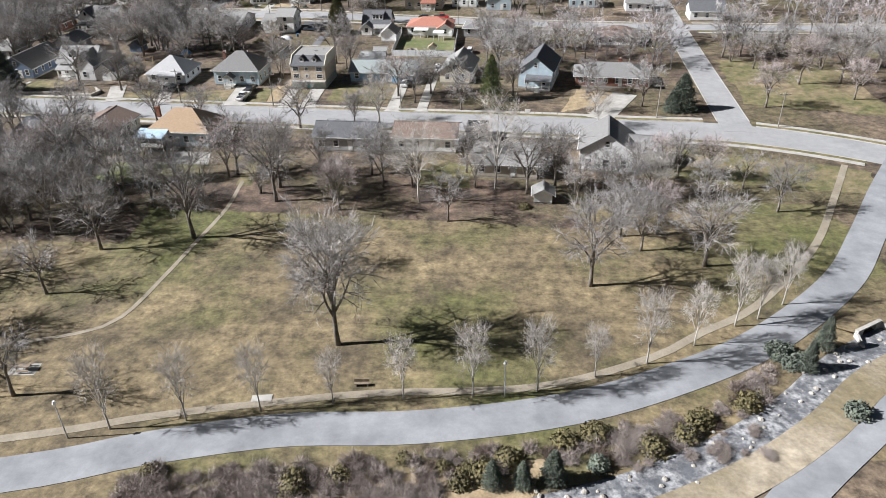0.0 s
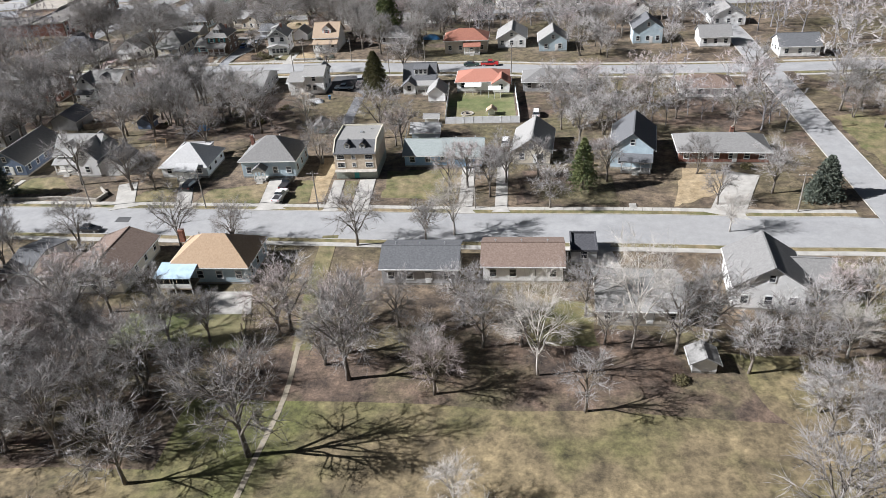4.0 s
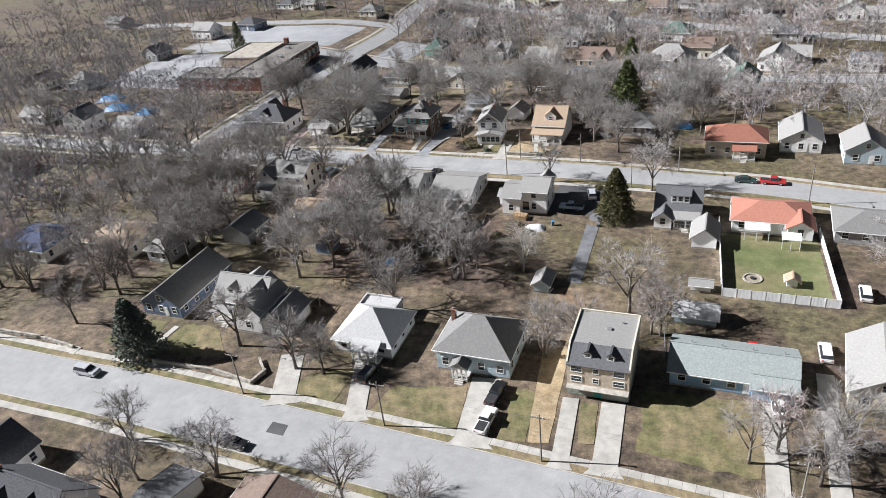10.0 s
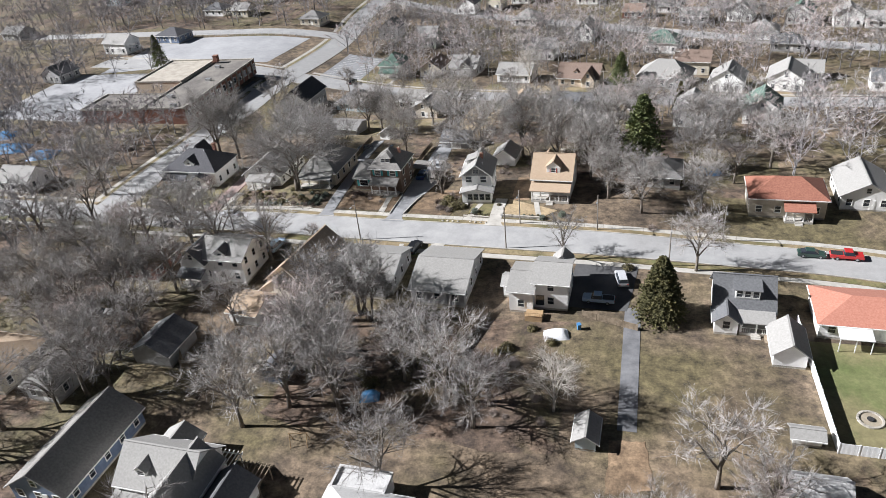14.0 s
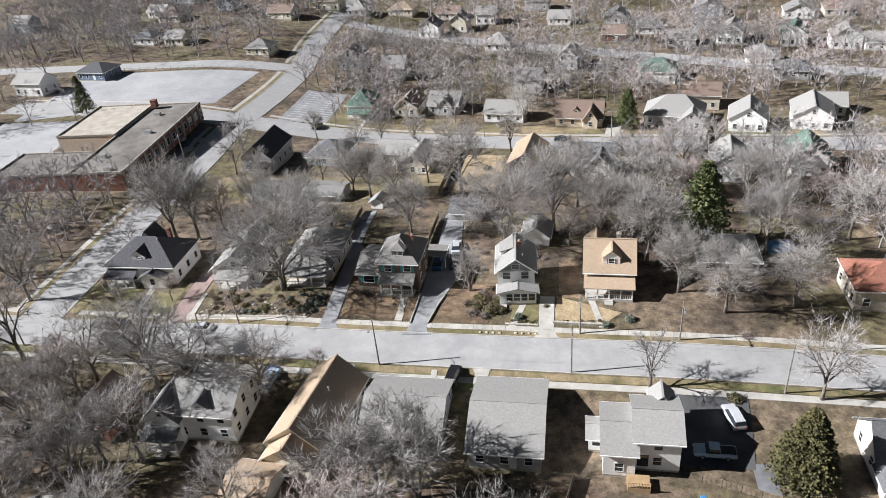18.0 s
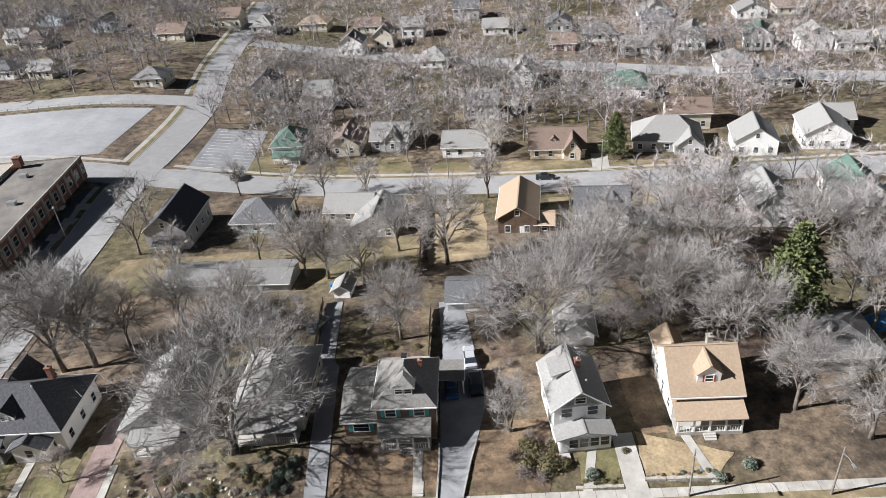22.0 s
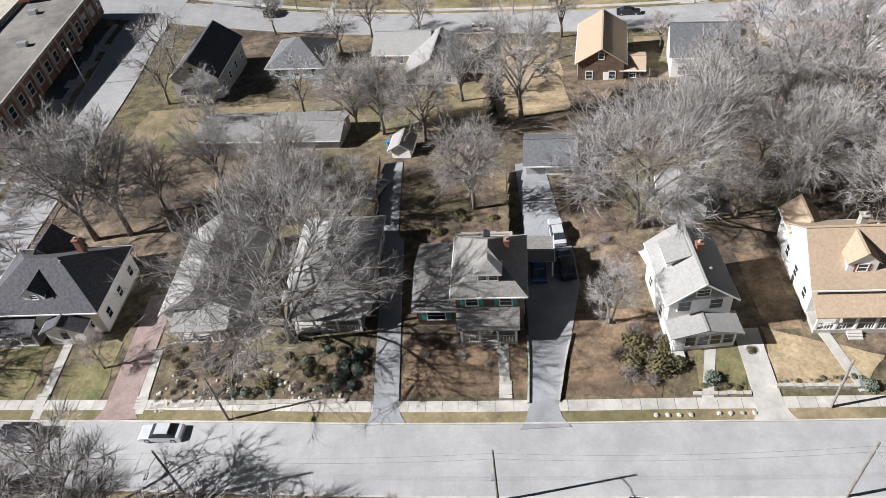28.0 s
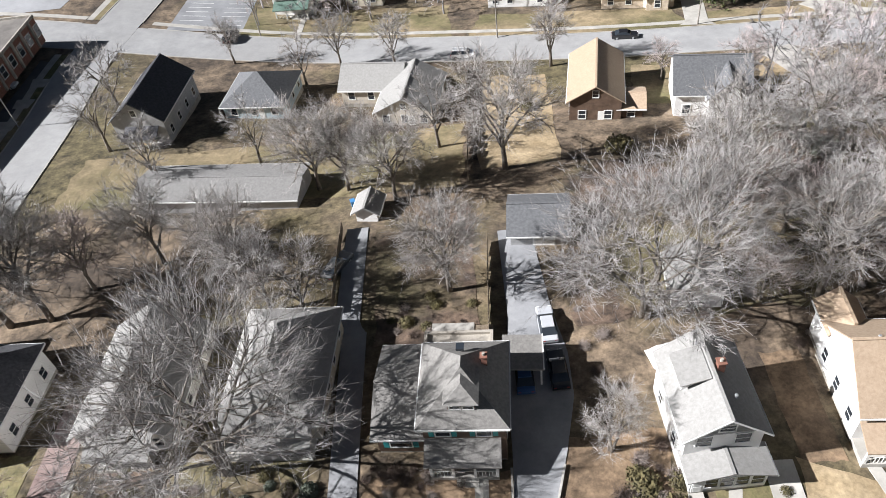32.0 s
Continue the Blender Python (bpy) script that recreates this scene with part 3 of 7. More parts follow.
        me = BUSHES[kind][0]
        x, y = settle(x, y)
        c, s = math.cos(i * 1.7) * r, math.sin(i * 1.7) * r
        verts += [(v.co.x * c - v.co.y * s + x, v.co.x * s + v.co.y * c + y, v.co.z * r * 0.92 + height(x, y)) for v in me.vertices]
        faces += [tuple(k + n for k in p.vertices) for p in me.polygons]
        mats += [kinds.index(kind)] * len(me.polygons)
        n = len(verts)
    out = bpy.data.meshes.new("thicket")
    out.from_pydata(verts, [], faces)
    for k in kinds:
        out.materials.append(BUSHES[k][0].materials[0])
    out.polygons.foreach_set("material_index", mats)
    return tagged(new("thicket", out), label, "shrubs", "", "stuff")


# ---- houses ----
def ring(w, h, t, d):
    """A frame of w by h standing in the x-z plane, its face towards -y."""
    g = Geo()
    g.box(-w / 2 - t, w / 2 + t, -d, 0.02, -t * 1.3, 0).box(-w / 2 - t, w / 2 + t, -d, 0.02, h, h + t)
    g.box(-w / 2 - t, -w / 2, -d, 0.02, 0, h).box(w / 2, w / 2 + t, -d, 0.02, 0, h)
    return g.box(-w / 2, w / 2, -d * 0.8, 0.0, h * 0.5 - 0.03, h * 0.5 + 0.03)


SASH = {}


def sash(w, h):
    key = (round(w, 1), round(h, 1))
    if key not in SASH:
        SASH[key] = (ring(w, h, 0.11, 0.07).mesh("window_frame", MAT["trim"]), Geo().box(-w / 2, w / 2, -0.03, -0.012, 0, h).mesh("pane", MAT["glass"]))
    return SASH[key]


def window(root, x, y, z, side, w=1.0, h=1.35):
    frame_, pane = sash(w, h)
    ob = part("window", frame_, None, root)
    ob.matrix_basis = pose(x, y, z, 0, 0, {"s": 0, "e": 90, "n": 180, "w": -90}[side])
    part("pane", pane, None, ob)


DOORS = {}


def door(root, x, y, z, side, w=0.95, h=2.05, mat="trim", name="door"):
    key = (w, h, mat)
    if key not in DOORS:
        g = Geo().box(-w / 2, w / 2, -0.05, 0.02, 0, h)
        rows = 4 if w > 2 else 2
        for i in range(rows):
            g.box(-w / 2 + 0.12, w / 2 - 0.12, -0.07, -0.04, 0.12 + i * h / rows, (i + 1) * h / rows - 0.08)
        DOORS[key] = g.mesh(name, MAT[mat])
    ob = part(name, DOORS[key], None, root)
    ob.matrix_basis = pose(x, y, z, 0, 0, {"s": 0, "e": 90, "n": 180, "w": -90}[side])


def roof_geo(cx, cy, w, d, z, rise, style, over=0.45, t=0.16):
    """Roof slopes as plates: gx ridge along x, gy ridge along y."""
    g = Geo()
    if style == "gy":
        inner = roof_geo(0, 0, d, w, z, rise, "gx", over, t)
        g.add([(cx - y, cy + x, q) for x, y, q in inner.v], inner.f)
        return g
    X, Y = w / 2 + over, d / 2 + over
    drop = rise / (d / 2) * over
    if style == "gx":
        for s in (-1, 1):
            q = [(cx - X, cy, z + rise + t), (cx + X, cy, z + rise + t), (cx + X, cy + s * Y, z - drop + t), (cx - X, cy + s * Y, z - drop + t)]
            g.slab(q if s < 0 else q[::-1], t)
        g.box(cx - X, cx + X, cy - 0.14, cy + 0.14, z + rise + t - 0.04, z + rise + t + 0.04)
    return g


def roof_parts(root, cx, cy, w, d, eave, rise, style, roof, over=0.45, t=0.16, names=("roof_slope", "ridge_cap")):
    """Each slope, ridge and parapet is a part of its own."""
    if style in ("gx", "gy"):
        g = roof_geo(cx, cy, w, d, eave, rise, style, over, t)
        for k, name in ((0, names[0]), (8, names[0]), (16, names[1])):
            q = Geo()
            q.v = g.v[k:k + 8]
            q.f = [tuple(i - k for i in f) for f in g.f if k <= f[0] < k + 8]
            part(name, q, MAT[roof], root)
    elif style == "hip":
        m = min(w, d) / 2
        X, Y, low = w / 2 + over, d / 2 + over, eave - rise / m * over + t
        rx, ry, top = max(0.0, w / 2 - m), max(0.0, d / 2 - m), eave + rise + t
        for i in range(4):
            (ax, ay), (bx, by) = ((-1, -1), (1, -1), (1, 1), (-1, 1))[i], ((1, -1), (1, 1), (-1, 1), (-1, -1))[i]
            q = [(cx + ax * X, cy + ay * Y, low), (cx + bx * X, cy + by * Y, low), (cx + bx * rx, cy + by * ry, top)]
            if abs(ax - bx) * rx + abs(ay - by) * ry > 0.01:
                q.append((cx + ax * rx, cy + ay * ry, top))
            part(names[0], Geo().slab(q, t), MAT[roof], root)
    else:
        part("roof", Geo().box(cx - w / 2, cx + w / 2, cy - d / 2, cy + d / 2, eave - 0.02, eave + 0.05), MAT[roof], root)
        for x0, x1, y0, y1 in ((-1, 1, -1, -1), (-1, 1, 1, 1), (-1, -1, -1, 1), (1, 1, -1, 1)):
            k = 0.15 if y0 == y1 else -0.152
            part("parapet", Geo().box(cx + x0 * w / 2 - 0.15, cx + x1 * w / 2 + 0.15, cy + y0 * d / 2 - abs(k) * (1 if k > 0 else -1), cy + y1 * d / 2 + abs(k) * (1 if k > 0 else -1), eave, eave + 0.4), MAT[roof], root)


def body(root, cx, cy, w, d, eave, rise, style, wall, roof, base=0.0, windows=True, foundation=True, sides="sew", rows=None):
    """One block of a house: foundation, walls with their gables, roof and windows."""
    x0, x1, y0, y1 = cx - w / 2, cx + w / 2, cy - d / 2, cy + d / 2
    if foundation:
        part("foundation", Geo().box(x0 + 0.04, x1 - 0.04, y0 + 0.04, y1 - 0.04, -0.6, base + 0.42), MAT["stone"], root)
    g = Geo().box(x0, x1, y0, y1, base + (0.4 if foundation else 0), eave)
    top = eave + rise - 0.02
    if style == "gx":
        for x in (x0, x1 - 0.2):
            g.add([(x, y0, eave), (x, y1, eave), (x, cy, top), (x + 0.2, y0, eave), (x + 0.2, y1, eave), (x + 0.2, cy, top)], [(0, 2, 1), (3, 4, 5), (0, 3, 5, 2), (1, 2, 5, 4)])
    elif style == "gy":
        for y in (y0, y1 - 0.2):
            g.add([(x0, y, eave), (x1, y, eave), (cx, y, top), (x0, y + 0.2, eave), (x1, y + 0.2, eave), (cx, y + 0.2, top)], [(0, 1, 2), (3, 5, 4), (0, 2, 5, 3), (1, 4, 5, 2)])
    part("wall", g, MAT[wall], root)
    roof_parts(root, cx, cy, w, d, eave, rise, style, roof)
    if style != "flat":
        X, Y = w / 2 + 0.45, d / 2 + 0.45
        ez = eave - (rise / (d / 2) if style == "gx" else rise / (w / 2) if style == "gy" else rise / (min(w, d) / 2)) * 0.45
        if style in ("gx", "hip"):
            for y in (cy - Y - 0.1, cy + Y):
                part("gutter", Geo().box(cx - X, cx + X, y, y + 0.1, ez - 0.06, ez + 0.1), MAT["trim"], root)
        if style in ("gy", "hip"):
            for x in (cx - X - 0.1, cx + X):
                part("gutter", Geo().box(x, x + 0.1, cy - Y, cy + Y, ez - 0.06, ez + 0.1), MAT["trim"], root)
    if windows:
        storeys = rows or max(1, int((eave - base) / 2.6))
        for s in range(storeys):
            z = base + 1.25 + s * 2.7
            for side in sides:
                ln = w if side in "sn" else d
                n = max(1, int(ln / 2.9))
                for i in range(n):
                    o = -ln / 2 + ln * (i + 0.5) / n
                    if side == "s":
                        window(root, cx + o, y0, z, "s")
                    elif side == "n":
                        window(root, cx + o, y1, z, "n")
                    elif side == "e":
                        window(root, x1, cy + o, z, "e", 0.9)
                    else:
                        window(root, x0, cy + o, z, "w", 0.9)
        if rise > 2.0 and style == "gy" and "s" in sides:
            window(root, cx, y0, eave + rise * 0.22, "s", 0.8, min(1.1, rise * 0.4))


def chimney(root, x, y, z, s=0.7, mat="brick"):
    g = Geo().box(x - s / 2, x + s / 2, y - s / 2, y + s / 2, z - 2.2, z).box(x - s / 2 - 0.08, x + s / 2 + 0.08, y - s / 2 - 0.08, y + s / 2 + 0.08, z, z + 0.14)
    ob = part("chimney", g, MAT[mat], root, "brick chimney")
    part("flue", Geo().tube([(x, y, z + 0.1), (x, y, z + 0.42)], [0.15, 0.13], 8), MAT["stone"], ob)


def dormer(root, x, y, z, w, h, depth, wall, roof, glazed=True):
    """A gabled dormer that looks towards -y; y is its face."""
    g = Geo().box(x - w / 2, x + w / 2, y, y + depth, z, z + h)
    g.add([(x - w / 2, y, z + h), (x + w / 2, y, z + h), (x, y, z + h + w * 0.42), (x - w / 2, y + 0.15, z + h), (x + w / 2, y + 0.15, z + h), (x, y + 0.15, z + h + w * 0.42)], [(0, 1, 2), (3, 5, 4), (0, 2, 5, 3), (1, 4, 5, 2)])
    ob = part("dormer", g, MAT[wall], root)
    roof_parts(ob, x, y + depth / 2, w, depth, z + h, w * 0.42, "gy", roof, 0.22, 0.1)
    if glazed:
        window(ob, x, y, z + 0.25, "s", min(0.9, w * 0.55), h * 0.62)


def porch(root, x, y, w, d, top, roof, style="shed", rise=0.9, posts=4, deck=0.5, closed=False, rail=True):
    """A porch whose back is at y and that stands out towards -y."""
    y0 = y - d
    ob = part("porch_deck", Geo().box(x - w / 2, x + w / 2, y0, y, -0.4, deck), MAT["concrete"], root)
    g = Geo()
    if style == "shed":
        g.slab([(x - w / 2 - 0.3, y, top + rise), (x - w / 2 - 0.3, y0 - 0.35, top), (x + w / 2 + 0.3, y0 - 0.35, top), (x + w / 2 + 0.3, y, top + rise)], 0.14)
    else:
        g = roof_geo(x, y - d / 2, w, d, top, rise, style, 0.3, 0.12)
    if style == "shed":
        part("porch_roof", g, MAT[roof], root)
    else:
        roof_parts(root, x, y - d / 2, w, d, top, rise, style, roof, 0.3, 0.12, ("porch_roof", "ridge_cap"))
    part("porch_beam", Geo().box(x - w / 2, x + w / 2, y0, y0 + 0.2, top - 0.4, top - 0.12), MAT["trim"], root)
    if style == "gy":
        part("porch_gable", Geo().slab([(x - w / 2, y0 + 0.1, top), (x + w / 2, y0 + 0.1, top), (x, y0 + 0.1, top + rise)], 0.01).box(x - w / 2, x + w / 2, y0 + 0.02, y0 + 0.18, top - 0.14, top + 0.02), MAT["trim"], root)
    post = Geo().box(-0.11, 0.11, -0.11, 0.11, deck, top - 0.3).mesh("porch_post", MAT["trim"])
    for i in range(posts):
        p = part("porch_post", post, None, root)
        p.location = (x - w / 2 + 0.15 + (w - 0.3) * i / (posts - 1), y0 + 0.15, 0)
    if closed:
        part("porch_wall", Geo().box(x - w / 2, x + w / 2, y0 + 0.06, y0 + 0.14, deck, deck + 0.75), MAT["trim"], root)
        n = max(2, int(w / 1.1))
        for i in range(n):
            window(root, x - w / 2 + w * (i + 0.5) / n, y0 + 0.06, deck + 0.8, "s", w / n - 0.28, top - deck - 1.35)
    elif rail:
        g = Geo().box(x - w / 2, x + w / 2, y0 + 0.12, y0 + 0.18, deck + 0.8, deck + 0.88)
        for i in range(int(w / 0.3)):
            if abs(i * 0.3 - w / 2) > 0.7:
                g.box(x - w / 2 + i * 0.3, x - w / 2 + i * 0.3 + 0.05, y0 + 0.13, y0 + 0.17, deck, deck + 0.8)
        part("railing", g, MAT["trim"], root)
    g = Geo()
    for i in range(3):
        g.box(x - 0.7, x + 0.7, y0 - 0.3 * (i + 1), y0 - 0.3 * i, -0.3, deck - 0.15 * (i + 1) - 0.02)
    part("porch_steps", g, MAT["concrete"], root)


def vents(root, spots):
    for x, y, z in spots:
        part("roof_vent", Geo().tube([(x, y, z - 0.3), (x, y, z + 0.35)], [0.09, 0.09], 6).tube([(x, y, z + 0.33), (x, y, z + 0.42)], [0.17, 0.12], 6), MAT["metal"], root)


def house(x, y, yaw, w, d, eave, rise, style, wall="white", roof="r_grey", label="", name="house", **more):
    """A simple house: one main block and what more names."""
    looks = {"gx": "side-gabled", "gy": "front-gabled", "hip": "hip-roofed", "flat": "flat-roofed"}[style]
    root = thing(name, x, y, yaw, label or f"{MAT[wall].name.replace('_', ' ')} {looks} house with {MAT[roof].name.replace('_', ' ')}", "garage" if name == "garage" else "shed" if name == "shed" else "house", z=height(x, y) + more.get("lift", 0))
    body(root, 0, 0, w, d, eave, rise, style, wall, roof, sides=more.get("sides", "sew"), windows=more.get("windows", True))
    for ax, ay, aw, ad, ae, ar, ast in more.get("wings", ()):
        body(root, ax, ay, aw, ad, ae, ar, ast, wall, more.get("wing_roof", roof), sides=more.get("wing_sides", "s"))
    if "chimney" in more:
        chimney(root, *more["chimney"])
    for px, pw, pd in more.get("porch", ()):
        porch(root, px, -d / 2, pw, pd, 2.75, roof, more.get("porch_style", "shed"), closed=more.get("closed", False))
    for dx, dy, dz, dw, dh in more.get("dormers", ()):
        dormer(root, dx, dy, dz, dw, dh, 2.0, wall, roof)
    if more.get("vents"):
            vents(root, [(w * (i / (more["vents"]) - 0.35), 0.7 if style != "gy" else 0.0, eave + rise * (1 - 0.7 / (d / 2)) + 0.15 if style != "gy" else eave + rise + 0.1) for i in range(more["vents"])])
    if more.get("garage"):
        door(root, more["garage"], -d / 2, 0.05, "s", 2.6, 2.1, "trim", "garage_door")
    if style != "flat" and name == "house" and not more.get("porch"):
        door(root, w * 0.12, -d / 2, 0.42, "s")
    return root


# ---- vehicles ----
def profile_body(points, half, tuck=0.12):
    """A car body: the side outline drawn across the width, drawn in towards its top."""
    g, n = Geo(), len(points)
    zmax = max(p[1] for p in points)
    zmin = min(p[1] for p in points)
    for s in (-half, -half * 0.86, half * 0.86, half):
        edge = abs(s) == half
        for x, z in points:
            f = (z - zmin) / (zmax - zmin)
            g.v.append((x * (0.985 if edge else 1.0), s * (1 - tuck * f * f), z - (0.05 if edge and z > zmin + 0.2 else 0)))
    for r in range(3):
        for i in range(n):
            j = (i + 1) % n
            g.f.append((r * n + i, r * n + j, (r + 1) * n + j, (r + 1) * n + i))
    g.f += [tuple(reversed(range(n))), tuple(range(3 * n, 4 * n))]
    return g


WHEEL = (Geo().tube([(0, -0.11, 0), (0, 0.11, 0)], [0.33, 0.33], 14).mesh("tyre", MAT["black"]), Geo().tube([(0, -0.13, 0), (0, 0.13, 0)], [0.2, 0.2], 10).mesh("rim", MAT["metal"]))
SHAPES = {
    "sedan": ([(-2.25, 0.28), (2.2, 0.28), (2.34, 0.48), (2.32, 0.66), (2.05, 0.78), (1.05, 0.91), (-1.5, 0.97), (-2.1, 0.95), (-2.32, 0.84), (-2.34, 0.5)], [(1.08, 0.9), (0.3, 1.36), (-0.3, 1.43), (-0.95, 1.38), (-1.8, 0.95)], 0.88),
    "suv": ([(-2.25, 0.35), (2.25, 0.35), (2.32, 0.7), (2.15, 0.95), (1.1, 1.08), (-2.2, 1.1), (-2.3, 0.7)], [(1.1, 1.06), (0.5, 1.68), (-1.95, 1.7), (-2.22, 1.08)], 0.93),
    "pickup": ([(-2.7, 0.45), (2.6, 0.45), (2.68, 0.8), (2.5, 1.02), (1.2, 1.1), (-0.55, 1.1), (-0.6, 1.02), (-2.65, 1.02), (-2.72, 0.7)], [(1.2, 1.08), (0.65, 1.68), (-0.45, 1.7), (-0.6, 1.08)], 0.95),
}
BODY, CABIN = {}, {}


def car(x, y, yaw, paint_="silver", shape="sedan", label="", on=0.05):
    low, up, half = SHAPES[shape]
    if (shape, paint_) not in BODY:
        BODY[shape, paint_] = profile_body(low, half, 0.06).mesh("body", CAR[paint_], False)
        a, b, c, d = up[0], up[1], up[-2], up[-1]
        roof_ = Geo().add([(b[0] + 0.1, -half * 0.68, b[1] + 0.03), (c[0] - 0.08, -half * 0.68, c[1] + 0.03), (c[0] - 0.08, half * 0.68, c[1] + 0.03), (b[0] + 0.1, half * 0.68, b[1] + 0.03),
                           (b[0] + 0.13, -half * 0.73, b[1] - 0.05), (c[0] - 0.11, -half * 0.73, c[1] - 0.05), (c[0] - 0.11, half * 0.73, c[1] - 0.05), (b[0] + 0.13, half * 0.73, b[1] - 0.05)],
                          [(0, 3, 2, 1), (0, 1, 5, 4), (1, 2, 6, 5), (2, 3, 7, 6), (3, 0, 4, 7)])
        roof_.v = [(x, y, z + (0.035 if len(up) > 4 else 0)) for x, y, z in roof_.v]
        CABIN[shape, paint_] = (profile_body(up, half * 0.97, 0.26).mesh("glasshouse", MAT["glass"]), roof_.mesh("car_roof", CAR[paint_]))
    root = thing("car" if shape != "pickup" else "pickup_truck", x, y, yaw, label or f"parked {paint_.replace('_', ' ')} {shape}" + " on pavement", "car" if shape != "pickup" else "pickup truck", z=height(x, y) + on)
    part("body", BODY[shape, paint_], None, root)
    g = part("glasshouse", CABIN[shape, paint_][0], None, root)
    part("car_roof", CABIN[shape, paint_][1], None, root)
    for sx in (-1.4, 1.4):
        for sy in (-1, 1):
            t = part("wheel", WHEEL[0], None, root)
            t.location = (sx * (1.12 if shape == "pickup" else 1.0), sy * (half - 0.1), 0.33)
            part("rim", WHEEL[1], None, t)
    for sy in (-1, 1):
        h = part("headlight", Geo().box(-0.04, 0.05, -0.13, 0.13, -0.05, 0.05).mesh("headlight", MAT["vinyl"]), None, root)
        h.location = (low[1][0] + 0.03, sy * half * 0.68, 0.7)
        t = part("tail_light", Geo().box(-0.05, 0.05, -0.14, 0.14, -0.05, 0.05).mesh("tail_light", MAT["redpaint"]), None, root)
        t.location = (low[0][0] - 0.04, sy * half * 0.7, 0.78)
    if shape == "pickup":
        part("cargo_bed", Geo().box(-2.6, -0.68, -0.72, 0.72, 1.0, 1.035), MAT["black"], root, "black bed liner")
    return root


# ---- street furniture ----
def utility_pole(x, y, tall=9.5, yaw=0, arm=True, lamp=False):
    root = thing("utility_pole", x, y, yaw, "weathered wooden utility pole beside the street" if not lamp else "wooden pole with a street lamp on an arm", "utility pole", "poles along the streets")
    part("pole", Geo().tube([(0, 0, -0.4), (0, 0, tall)], [0.14, 0.09], 8), MAT["polewood"], root)
    if arm:
        part("crossarm", Geo().box(-1.2, 1.2, -0.06, 0.06, tall - 0.7, tall - 0.57), MAT["polewood"], root)
        for i in (-1.1, -0.4, 0.4, 1.1):
            part("insulator", Geo().tube([(i, 0, tall - 0.57), (i, 0, tall - 0.4)], [0.05, 0.04], 6), MAT["trim"], root)
    if lamp:
        part("lamp_arm", Geo().tube([(0, 0, tall - 1.0), (0, -1.0, tall - 0.6), (0, -1.9, tall - 0.55)], [0.04, 0.035, 0.03], 6), MAT["metal"], root)
        part("lamp_head", Geo().box(-0.13, 0.13, -2.4, -1.8, tall - 0.62, tall - 0.48), MAT["metal"], root)
    return root


def lamp_post(x, y, tall=6.0):
    root = thing("lamp_post", x, y, 0, "slim grey metal lamp post in the grass", "lamp post")
    part("pole", Geo().tube([(0, 0, -0.2), (0, 0, tall)], [0.09, 0.06], 8), MAT["metal"], root)
    part("lamp_head", Geo().tube([(0, 0, tall), (0, 0, tall + 0.15), (0, 0, tall + 0.5)], [0.1, 0.25, 0.14], 8), MAT["trim"], root)
    return root


def wire(a, b, za, zb, sag=0.8):
    pts = []
    a, b = settle(*a), settle(*b)
    for i in range(13):
        t = i / 12
        pts.append((a[0] + (b[0] - a[0]) * t, a[1] + (b[1] - a[1]) * t, height(*a) * (1 - t) + height(*b) * t + za + (zb - za) * t - sag * 4 * t * (1 - t)))
    return tagged(part("overhead_wire", Geo().tube(pts, [0.008] * 13, 3), MAT["black"]), "thin black overhead wire between poles", "wire")


def fence(pts, tall=1.8, mat="wood", step=2.4, label="weathered wooden privacy fence", boards=True):
    """Posts and panels along a line of the plan."""
    root = thing("fence", *pts[0], 0, label, "fence")
    pts = [settle(*p) for p in pts]
    bx, by, bz = pts[0][0], pts[0][1], height(*pts[0])
    post = Geo().box(-0.06, 0.06, -0.06, 0.06, -0.3, tall + 0.08).mesh("post", MAT[mat])
    for (ax, ay), (cx, cy) in zip(pts, pts[1:]):
        ln = math.hypot(cx - ax, cy - ay)
        n = max(1, round(ln / step))
        s, ang = ln / n, math.degrees(math.atan2(cy - ay, cx - ax))
        g = Geo()
        if boards:
            k = max(3, int(s / 0.28))
            cols = [(s * i / k + e, (0.004 if mat == 'vinyl' else 0.018) * ((i if e > 0 else i - 1) % 2)) for i in range(k + 1) for e in (-0.006, 0.006)][1:-1]
            for x_, o in cols:
                g.v += [(x_, -0.025 - o, 0.05), (x_, -0.025 - o, tall), (x_, 0.012, tall), (x_, 0.012, 0.05)]
            for i in range(len(cols) - 1):
                for q in range(4):
                    g.f.append((i * 4 + q, (i + 1) * 4 + q, (i + 1) * 4 + (q + 1) % 4, i * 4 + (q + 1) % 4))
            e_ = len(g.v) - 4
            g.f += [(0, 1, 2, 3), (e_ + 3, e_ + 2, e_ + 1, e_)]
        else:
            g.box(0, s, -0.02, 0.02, tall * 0.92, tall * 0.92 + 0.05)
        me = g.mesh("panel" if boards else "rail", MAT[mat])
        for i in range(n):
            x, y = ax + (cx - ax) * i / n, ay + (cy - ay) * i / n
            for lower in (0,) if boards else (0, tall * 0.35, tall * 0.7):
                ob = part("panel" if boards else "rail", me, None, root)
                ob.matrix_basis = pose(x - bx, y - by, height(x, y) - bz - lower, 0, 0, ang)
            ob = part("post", post, None, root)
            ob.matrix_basis = pose(x - bx, y - by, height(x, y) - bz, 0, 0, ang)
    return root


def stone_wall(pts, tall=0.7, thick=0.4, label="low limestone retaining wall along the pavement"):
    root = thing("retaining_wall", *pts[0], 0, label, "wall")
    pts = [settle(*p) for p in pts]
    bx, by, bz = pts[0][0], pts[0][1], height(*pts[0])
